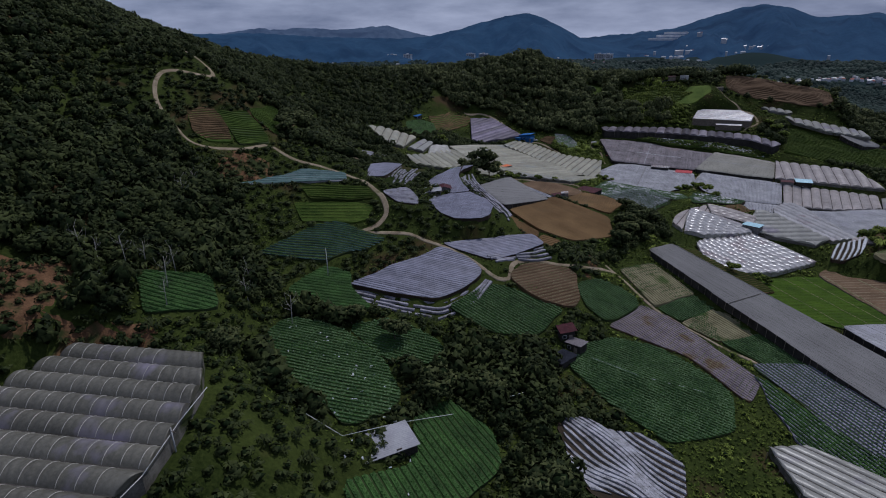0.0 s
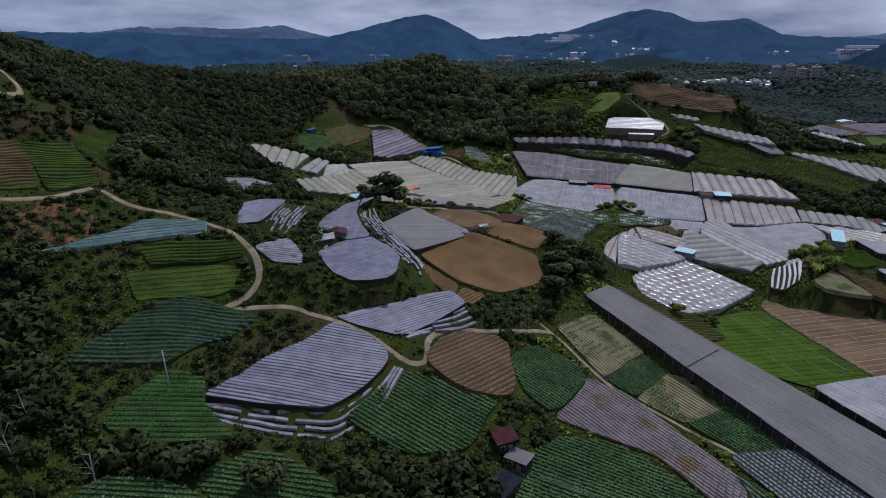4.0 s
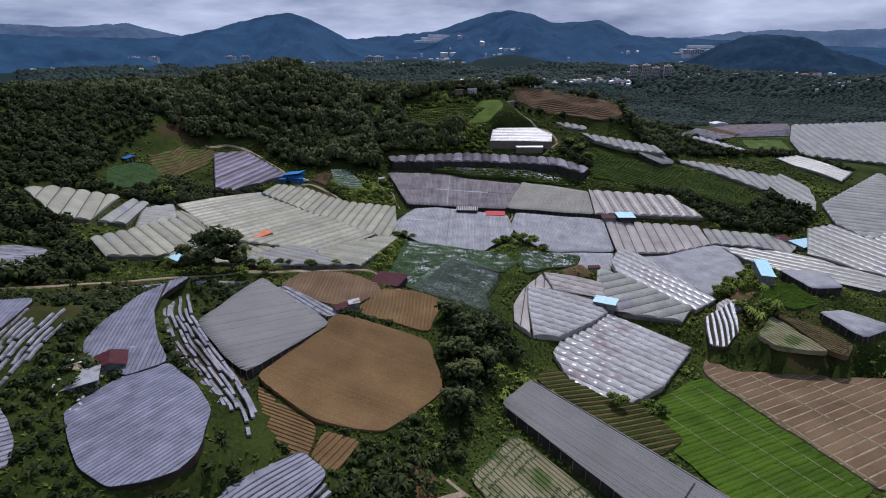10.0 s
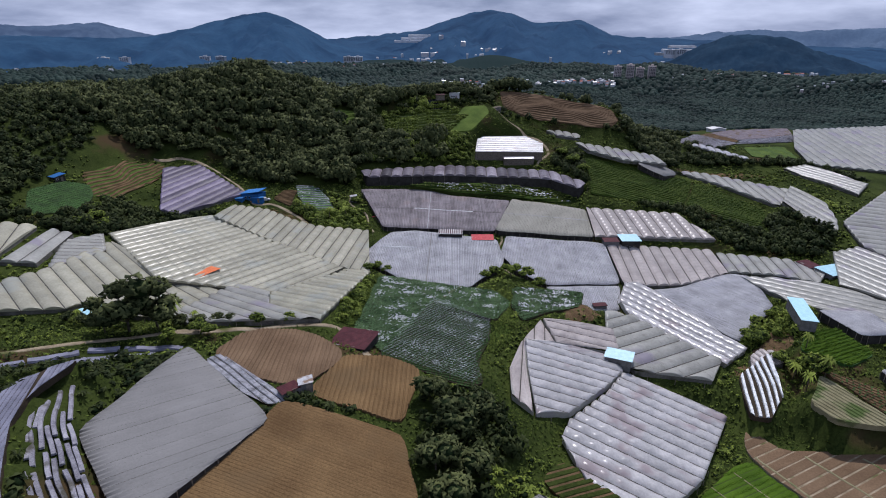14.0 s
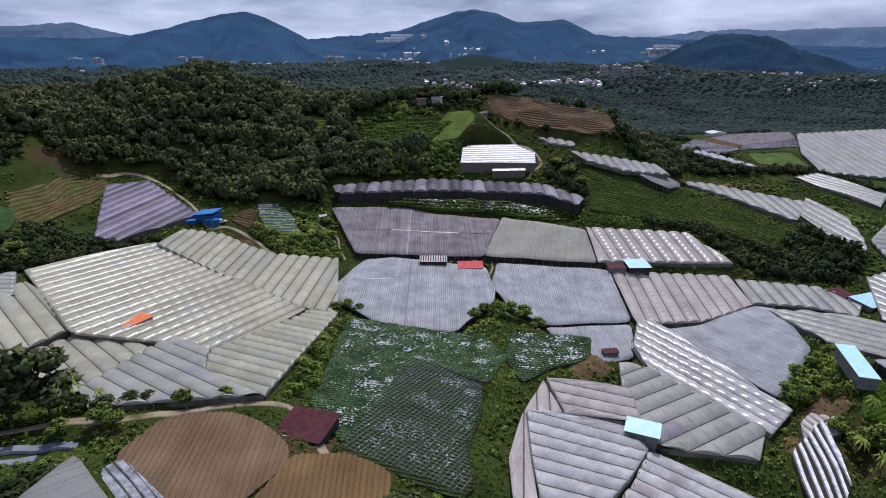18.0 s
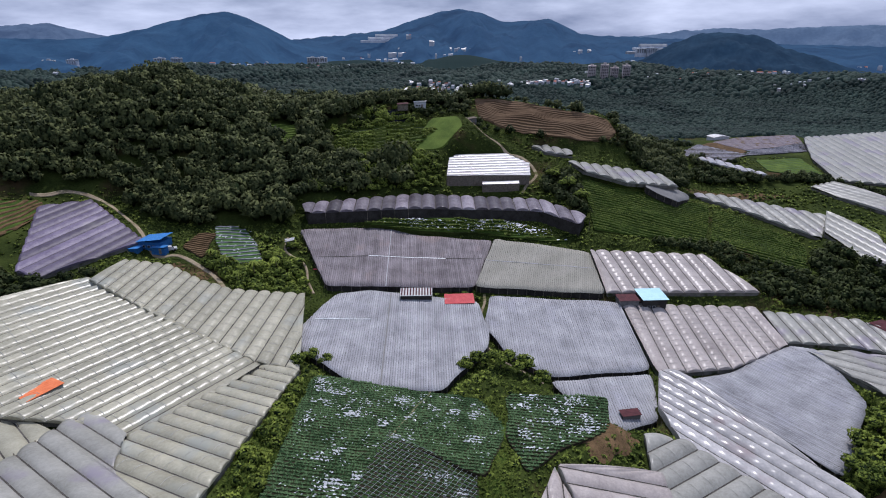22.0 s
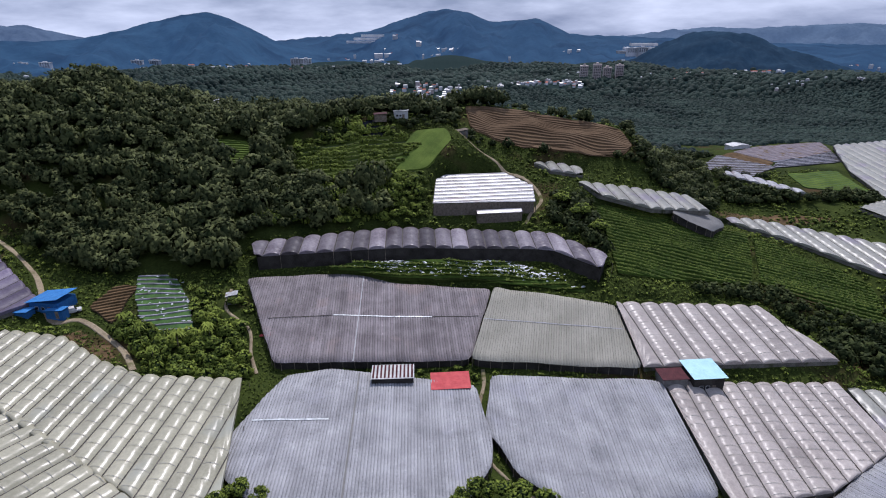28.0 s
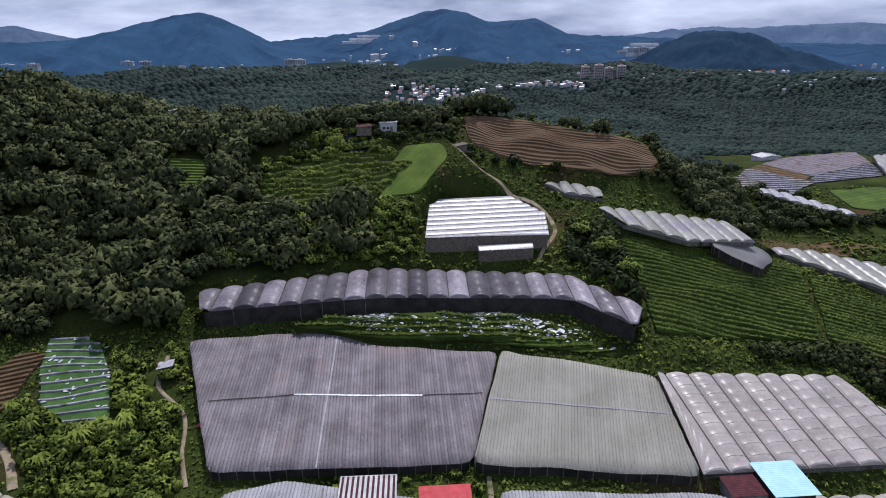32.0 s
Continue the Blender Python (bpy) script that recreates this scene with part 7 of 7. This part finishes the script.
building("shed", "dark red roofed shed beside the wide blue one", 118.5, 342, -1.5, 5.0, 6.5, 3.4, 15, "sheet_dark_red", "wall_gray", 0.05, 0.3, windows=0)
building("shed", "bright orange sheet roof set into pale film tunnels", -101.5, 299, 10.0, 4.2, 7.0, 4.4, -30, "sheet_orange", "wall_gray", 0.04, 0.3, windows=0)
building("shed", "bright blue tarpaulin roofed shed below the tall trees", -115, 262.5, 16.5, 7.0, 4.5, 3.0, -35, "sheet_cyan", "wall_gray", 0.06, 0.3, windows=0)
building("shed", "wide dark red rusted roof shed below the plateau", -45.2, 251.5, 17.4, 9.0, 8.0, 1.6, -16, "sheet_dark_red", "dark_wall_and_gap", 0.03, 0.4, windows=1)
building("shed", "small zinc roofed shack on the edge of the ploughed field", -50.6, 227.6, 21.5, 2.6, 2.4, 2.0, 20, "sheet_zinc", "wall_gray", 0.08, 0.2, windows=0)
building("shed", "open dark timber shack beside the ploughed field", -53.5, 225.8, 21.3, 3.6, 2.6, 1.7, 40, "sheet_dark_red", "wall_gray", 0.05, 0.2, windows=0)
building("hut", "dark red roofed hut with blue-gray walls on the mulched terrace", -84.8, 181.5, 31.4, 4.6, 4.2, 3.0, 28, "sheet_dark_red", "wall_gray", 0.3, 0.5, True, windows=1, category="hut")
building("shed", "old zinc roofed shed beside the terrace hut", -86.2, 175.0, 32.2, 5.6, 4.4, 2.3, 28, "sheet_zinc", "wall_gray", 0.1, 0.4)
building("hut", "small zinc roofed hut on the edge of the thicket", -69.2, 389.5, 11.0, 2.8, 2.4, 2.4, 10, "sheet_zinc", "wall_gray", 0.12, 0.3, windows=0, category="hut")
building("hut", "tiny red roofed hut beside the purple net roof", -57.0, 376.0, 5.5, 2.6, 2.4, 2.6, 0, "sheet_red", "wall_white", 0.05, 0.2, windows=0, category="hut")
building("hut", "small dark red roof at the corner of a net roof", 27.5, 303.5, -0.6, 4.2, 2.2, 3.0, 5, "sheet_dark_red", "wall_gray", 0.04, 0.2, windows=0, category="hut")
building("hut", "dark purple roofed hut at the edge of the vegetable field", -25.6, 127.6, 14.2, 3.6, 3.6, 2.6, 30, "sheet_dark_red", "dark_wall_and_gap", 0.15, 0.4, windows=1, category="hut")
building("hut", "gray sheet roofed hut beside the vegetable field", -22.2, 124.4, 13.0, 4.2, 3.0, 2.4, -20, "net_purple", "dark_wall_and_gap", 0.1, 0.3, windows=1, category="hut")
building("shed", "long low dark roofed store at the edge of the gully", -24.0, 117.5, 12.6, 4.0, 5.6, 2.2, -25, "black_net", "dark_wall_and_gap", 0.08, 0.3, windows=1)
building("cold_frame", "low white sheet cover beside the field huts", -18.4, 121.6, 11.9, 3.4, 1.6, 0.7, 25, "plastic_white", "wall_white", 0.02, 0.1, windows=0, door=False, category="cover")
building("shed", "white sheet roofed tin shed above a vegetable plot", -43.8, 66.8, 20.6, 10.5, 6.4, 1.3, 50, "net_gray", "dark_wall_and_gap", 0.04, 0.4, windows=1)
building("hut", "round topped red-brown hut on the hill's crest", -31, 484, 46.8, 5.0, 4.5, 2.4, 5, "sheet_dark_red", "wood", 0.05, 0.3, windows=0, category="hut")
building("house", "small white house on the hill's crest", -22.5, 489, 46.5, 6.0, 4.5, 3.2, 0, "wall_white", "wall_white", 0.05, 0.3, windows=2, category="house")
building("house", "white roofed house standing among the forest trees", -105.5, 500.5, 47.2, 6.5, 5.0, 5.0, 10, "film_white", "wall_white", 0.15, 0.4, windows=2, category="house")
building("hut", "brown hut beside the crest road", 3.2, 484.0, 39.6, 4.4, 3.2, 2.4, 20, "wood", "wall_gray", 0.1, 0.3, windows=0, category="hut")
building("hut", "small dark blue hut above the dark green plot", -188.5, 361.5, 26.6, 4.6, 3.4, 2.4, 70, "wall_blue", "dark_wall_and_gap", 0.12, 0.4, windows=1, category="hut")
building("house", "pale roofed farmhouse on the eastern rise", 178, 575, 12.0, 12.0, 7.0, 3.5, 10, "sheet_zinc", "wall_white", 0.15, 0.5, True, windows=2, category="house")

# striped packing shed
root = building("shed", "packing shed with a red and white striped awning roof", -23.0, 356.6, 2.6, 9.6, 5.4, 5.6, 0, "wall_white", "dark_wall_and_gap", 0.0, 0.2, windows=0)
stripe = knit("stripe", [(x, y, z) for x, y, z in box(0.42, 5.3, 0.03, 5.76)[0]], box(1, 1, 1)[1], M["sheet_dark_red"])
for k in range(11):
    ob = part("stripe", stripe, root)
    ob.matrix_parent_inverse = Matrix.Identity(4)
    ob.location = (-4.5 + 0.9 * k, 0, 0)


# ---- the far town ----
def far_house_model(w, d, h, roof, wall):
    root = thing("house", (0, 0, 0), "small pale house in the distant town", "house", "town houses")
    part("wall", knit("wall", *box(w, d, h + 6, -6), M[wall]), root)
    part("roof", knit("roof", [(-w / 2 - 0.6, -d / 2 - 0.6, h), (w / 2 + 0.6, -d / 2 - 0.6, h), (w / 2 + 0.6, d / 2 + 0.6, h), (-w / 2 - 0.6, d / 2 + 0.6, h), (-w / 2, 0, h + d * 0.28), (w / 2, 0, h + d * 0.28)], [(0, 1, 5, 4), (2, 3, 4, 5), (1, 2, 5), (3, 0, 4), (0, 3, 2, 1)], M[roof]), root)
    return root


def far_tower_model(w, d, storeys, wall, roof, label):
    root = thing("apartment_tower", (0, 0, 0), label, "apartment building", "town towers")
    h = storeys * 3.1
    part("wall", knit("wall", *box(w, d, h + 12, -12), M[wall]), root)
    part("roof", knit("roof", *box(w * 1.05, d * 1.05, 2.2, h), M[roof]), root)
    part("stair_head", knit("stair_head", *box(w * 0.3, d * 0.5, 3.0, h + 2.2), M[roof]), root)
    pane = knit("window", [(a, b - d / 2, c) for a, b, c in box(w * 0.15, 0.5, 1.6)[0]], box(1, 1, 1)[1], M["glass"])
    for s in range(0, storeys, 1):
        for k in (-0.34, -0.11, 0.11, 0.34):
            ob = part("window", pane, root)
            ob.location = (k * w, 0, s * 3.1 + 0.9)
    return root


homes = [far_house_model(12, 9, 7, "town_wall", "town_wall"), far_house_model(16, 10, 6, "red_roof_far", "town_wall"), far_house_model(20, 11, 7, "sheet_zinc", "town_wall"), far_house_model(10, 9, 10, "town_wall", "concrete")]
tower = far_tower_model(16, 14, 12, "concrete", "concrete", "reddish concrete apartment tower beyond the ridge")
slab_block = far_tower_model(34, 12, 4, "town_wall", "town_wall", "pale apartment slab across the valley")
used = set()


def settle(model, x, y, z, turn, scale=1.0):
    m = pose(x, y, z, 0, 0, turn) @ Matrix.Scale(scale, 4)
    if model.name in used:
        return copy_thing(model, m)
    used.add(model.name)
    model.matrix_basis = m
    return model


town = random.Random(5)
for cx, cy, rx, ry, n in TOWN:
    for k in range(n):
        x, y = cx + town.uniform(-rx, rx), cy + town.uniform(-ry, ry)
        settle(homes[town.randrange(4)], x, y, float(ground_at(x, y)) + 4, town.uniform(-25, 25), town.uniform(0.45, 0.75))
for k, (x, y) in enumerate(((336, 1455), (362, 1450), (388, 1464), (420, 1482))):
    settle(tower, x, y, -38 + 5 * (k % 2) - 2 * k, -12)
for x, y, z in ((95, 1480, -46), (130, 1490, -46), (-1190, 2080, -40), (-1130, 2100, -40), (-880, 2150, -38), (-830, 2160, -38), (-390, 2160, -36), (-360, 2165, -36), (700, 2180, -8), (735, 2175, -6)):
    settle(slab_block, x, y, z, town.uniform(-10, 10))
def village(label, slopes, clusters, low):
    """Hamlets strewn over a far mountainside: small gabled houses too far off to count, as one mesh."""
    verts, faces, slots = [], [], []
    for _ in range(clusters):
        r, c = town.randrange(low, 29), town.randrange(12, 245)
        x, y, z = slopes[r, c] + (slopes[r, c + 1] - slopes[r, c]) * town.random()
        for e in range(town.randrange(1, 9)):
            w, d, h, base = town.uniform(6, 17), town.uniform(6, 10), town.uniform(2.5, 6.5), len(verts)
            px, py = x + town.uniform(-60, 60), y + town.uniform(-25, 25)
            v, f = box(w, d, h + 12, -10)
            verts += [(px + a, py + b, z + g) for a, b, g in v] + [(px + a, py, z + h + 2 + d * 0.25) for a in (-w / 2, w / 2)]
            faces += [tuple(base + k for k in g) for g in f[:1] + f[2:]] + [tuple(base + k for k in g) for g in ((4, 5, 9, 8), (6, 7, 8, 9), (5, 6, 9), (7, 4, 8))]
            slots += [0] * 5 + [town.choice((0, 0, 0, 0, 1, 2))] * 4
    return tagged(new("village", knit("village", verts, faces, [M["town_wall"], M["red_roof_far"], M["sheet_zinc"]], slots=slots)), label, "houses", kind="stuff")


village("pale hamlets scattered over the twin peaked mountain", SLOPES[2], 150, 17)
village("pale hamlets at the foot of the dome shaped mountain", SLOPES[3], 100, 18)
village("few pale houses on the dark rounded hill", SLOPES[4], 10, 16)
# pale clearings, works and villages on the mountain's face
for x, y, z, w, h, name, label in ((-230, 3050, 2, 190, 10, "works_yard", "pale terraced works yard on the mountain's flank"), (740, 2200, -6, 160, 8, "works_yard", "long pale retaining terrace below the dark hill"), (780, 2190, -18, 110, 8, "works_yard", "stepped pale works below the dark hill"), (1240, 1650, -12, 110, 7, "works_yard", "long white roofed works on the eastern rise")):
    root = thing(name, (x, y, z), label, "works", "far works")
    for k in range(3):
        v, f = box(w * (1 - 0.22 * k), 26, h, 0)
        ob = part("terrace_block", knit("terrace_block", v, f, M["town_wall"]), root)
        ob.location = (x + 12 * k, y + 24 * k, z + (h + 3) * k - 6)

# ---- net lattice over the plateau's greens ----


def lattice(label, poly, z, slope, angle, step):
    pad = Pad(poly, z, slope)
    PADS.pop()
    root = thing("crop_net", (*pad.mid, z - 1.4), label, "net", "crop nets")
    for turn in (angle, angle + 90):
        for u, v, c, s0, s1, w in spans(pad.poly, turn, step):
            verts, faces = strip(pad, u, v, c, s0, s1, [(-0.03, 0.0), (0.0, 0.04), (0.03, 0.0)], 2.5, 0.0, 0.5)
            verts = [(x, y, h + 0.25 * noise.noise((x * 0.3, y * 0.3, 2))) for x, y, h in verts]
            part("net_strand", knit("net_strand", verts, faces, M["net_strand"]), root)
    for x, y in pad.poly:
        ob = part("post", POST, root)
        ob.location, ob.scale = (x, y, pad.at(x, y) - 2.0), (1, 1, 2.1)
    return root


lattice("sagging white net stretched over dark greens on the plateau", [(-38, 246), (-27, 285), (-11, 274), (-12, 263), (-16, 250), (-15, 241), (-17, 237)], 15.6, (-0.13, -0.10), 58, 0.95)

# ---- scraps of film on the fields ----
def scraps(label, pad_points, count, size, seed, mat="plastic_white"):
    """Crumpled bits of film lying about, uncounted."""
    r = np.random.RandomState(seed)
    p = np.array(pad_points, float)
    x, y = r.uniform(p[:, 0].min(), p[:, 0].max(), count * 3), r.uniform(p[:, 1].min(), p[:, 1].max(), count * 3)
    ok = inside(p, x, y) & np.array([noise.noise((a * 0.15, b * 0.15, seed)) > -0.1 for a, b in zip(x, y)])
    verts, tris = [], []
    for a, b in list(zip(x[ok], y[ok]))[:count]:
        z, n, base = float(ground_at(a, b)) + 0.62, 7, len(verts)
        s, t = size * r.uniform(0.5, 1.4), r.rand() * 6.28
        verts.append((a, b, z + 0.12))
        for k in range(n):
            e = 6.28 * k / n
            d, w = s * r.uniform(0.6, 1.2) * math.cos(e), s * 0.45 * r.uniform(0.5, 1.2) * math.sin(e)
            verts.append((a + d * math.cos(t) - w * math.sin(t), b + d * math.sin(t) + w * math.cos(t), z + r.uniform(-0.15, 0.1)))
        tris += [(base, base + 1 + k, base + 1 + (k + 1) % n) for k in range(n)]
    return tagged(new("film_scraps", triangles("film_scraps", verts, tris, M[mat])), label, "plastic scraps", kind="stuff")


def film_patches(label, poly, clusters, seed, angle=-9.0, bits=26, reach=1.6, size=0.22):
    """Torn film showing between the rows: patches of many small bits, drawn out along the beds."""
    r = np.random.RandomState(seed)
    p, a = np.array(poly, float), radians(angle)
    u, v = np.array([math.cos(a), math.sin(a)]), np.array([-math.sin(a), math.cos(a)])
    verts, tris = [], []
    for _ in range(clusters):
        mid = r.uniform(p.min(0), p.max(0))
        wide = reach * r.uniform(0.3, 1.5)
        for _ in range(int(bits * r.uniform(0.15, 1.3))):
            q = mid + u * r.normal() * wide + v * round(r.normal() * 0.8) * 0.95 + v * r.normal() * 0.12
            if not inside(p, *q):
                continue
            z, n, base, s = float(ground_at(*q)) + 0.82 + r.uniform(0, 0.12), 6, len(verts), size * r.uniform(0.5, 1.6)
            t = a + r.normal() * 0.5
            verts.append((*q, z + 0.08))
            for k in range(n):
                e = 6.2832 * k / n
                d, w = s * r.uniform(0.7, 1.5) * math.cos(e), s * 0.6 * r.uniform(0.5, 1.2) * math.sin(e)
                verts.append((q[0] + d * math.cos(t) - w * math.sin(t), q[1] + d * math.sin(t) + w * math.cos(t), z + r.uniform(-0.12, 0.08)))
            tris += [(base, base + 1 + k, base + 1 + (k + 1) % n) for k in range(n)]
    return tagged(new("film_scraps", triangles("film_scraps", verts, tris, M["plastic_white"])), label, "plastic scraps", kind="stuff")


PLATEAU = [(-46, 312), (-23, 305), (-8, 302), (-5, 289), (-10, 276), (-27, 286), (-38, 250), (-45, 263)]
film_patches("torn bits of white film among plateau greens", PLATEAU, 75, 3)
film_patches("scattered small flecks of film among plateau greens", PLATEAU, 260, 31, bits=5, reach=1.0, size=0.15)
film_patches("white film torn up under the sagging net", [(-37, 247), (-27, 284), (-12, 273), (-13, 263), (-17, 250), (-16, 241)], 70, 32, bits=18, size=0.16)
film_patches("shreds of white film between rows of greens", [(-1.5, 303), (22, 303), (18, 292), (7, 285), (-1.5, 277)], 55, 13, 0.0, 22)
film_patches("thin shreds of white film on the step below the tall wall", [(-40, 403), (-22, 408), (10, 407), (34, 396), (6, 399), (-24, 400)], 60, 41, -4.0, 26, 2.4, 0.3)
scraps("torn white film strips below the tall dark wall", [(-22, 398), (-20, 405), (8, 406), (30, 399), (34, 394), (6, 399)], 70, 1.25, 4)
scraps("white film edging on the cleared vegetable steps", [(-99, 398), (-94, 401), (-84, 396), (-76, 377), (-90, 378)], 40, 0.6, 5)
scraps("pale litter and film bits around the terrace hut", [(-92, 172), (-90, 184), (-84, 188), (-82, 168)], 30, 0.6, 6)
scraps("bits of film lying in the gully fields", [(-80, 76), (-82, 90), (-60, 90), (-47, 78), (-30, 60), (-45, 56)], 60, 0.4, 7)

# ---- pickup, poles and pipes ----
def pickup(x, y, z, turn):
    root = thing("pickup_truck", (0, 0, 0), "small white pickup truck parked beside the blue house", "truck")
    def prism(outline, half, name, mat):
        n = len(outline)
        v = [(a, -half, b) for a, b in outline] + [(a, half, b) for a, b in outline]
        return part(name, knit(name, v, [tuple(range(n)), tuple(range(2 * n - 1, n - 1, -1))] + [(i, i + n, (i + 1) % n + n, (i + 1) % n) for i in range(n)], M[mat]), root)
    prism([(-2.4, 0.5), (2.3, 0.5), (2.4, 0.75), (2.35, 1.0), (1.3, 1.12), (-2.4, 1.1)], 0.88, "body", "wall_white")
    prism([(-0.5, 1.1), (1.25, 1.1), (0.75, 1.72), (-0.4, 1.75)], 0.8, "cab", "wall_white")
    prism([(0.8, 1.72), (1.27, 1.14), (1.33, 1.14), (0.86, 1.72)], 0.74, "windscreen", "glass")
    prism([(-0.55, 1.2), (-0.5, 1.2), (-0.42, 1.68), (-0.47, 1.68)], 0.7, "rear_window", "glass")
    prism([(-2.3, 1.06), (-0.65, 1.06), (-0.65, 1.13), (-2.3, 1.13)], 0.74, "load_bed", "dark_wall_and_gap")
    for wx in (-1.5, 1.5):
        for wy in (-0.82, 0.82):
            part("wheel", knit("wheel", *limb((wx, wy - 0.12, 0.36), (wx, wy + 0.12, 0.36), 0.36, 0.36, 14), M["rubber"], True), root)
    root.matrix_basis = pose(x, y, z, 0, 0, turn)


pickup(-108.6, 381.2, ground_z(-108.6, 381.2) + 0.22, 30)


def pole(x, y, high, label):
    z = ground_z(x, y)
    root = thing("utility_pole", (x, y, z), label, "pole", "poles")
    part("mast", knit("mast", *limb((x, y, z - 0.4), (x, y, z + high), 0.14, 0.09, 8), M["wall_white"], True), root)
    part("crossarm", knit("crossarm", *limb((x - 0.8, y, z + high - 0.5), (x + 0.8, y, z + high - 0.5), 0.05, 0.05), M["wood"]), root)
    return (x, y, z + high - 0.5)


pole(-87, 112, 8.5, "pale wooden utility pole standing in the greens")
pole(-60, 40, 4.0, "short pole beside the old tunnels")


def pipe(label, pts, high=0.6):
    line = [(x, y, ground_z(x, y) + high) for x, y in pts]
    return tagged(new("water_pipe", knit("water_pipe", *joined([limb(a, b, 0.07, 0.07, 6) for a, b in zip(line, line[1:])]), M["wall_white"], True)), label, "pipe", "pipes")


pipe("white water pipe along the roof of the old tunnels", [(-56, 25), (-57, 33), (-61, 42), (-64, 50)], 3.0)
pipe("white water pipe crossing the gully beside the tin shed", [(-56, 62), (-49, 62.5), (-44, 73), (-37, 82)], 1.2)
pipe("white pipe across the dark gully", [(-31, 92), (-27, 100), (-25, 103)], 2.0)
pipe("thin white hose across the vegetable field", [(-18, 123), (-6, 122), (6, 124), (13, 124)], 0.5)
pipe("white hose on the red soil slope", [(-100, 62), (-112, 66), (-124, 74)], 0.8)
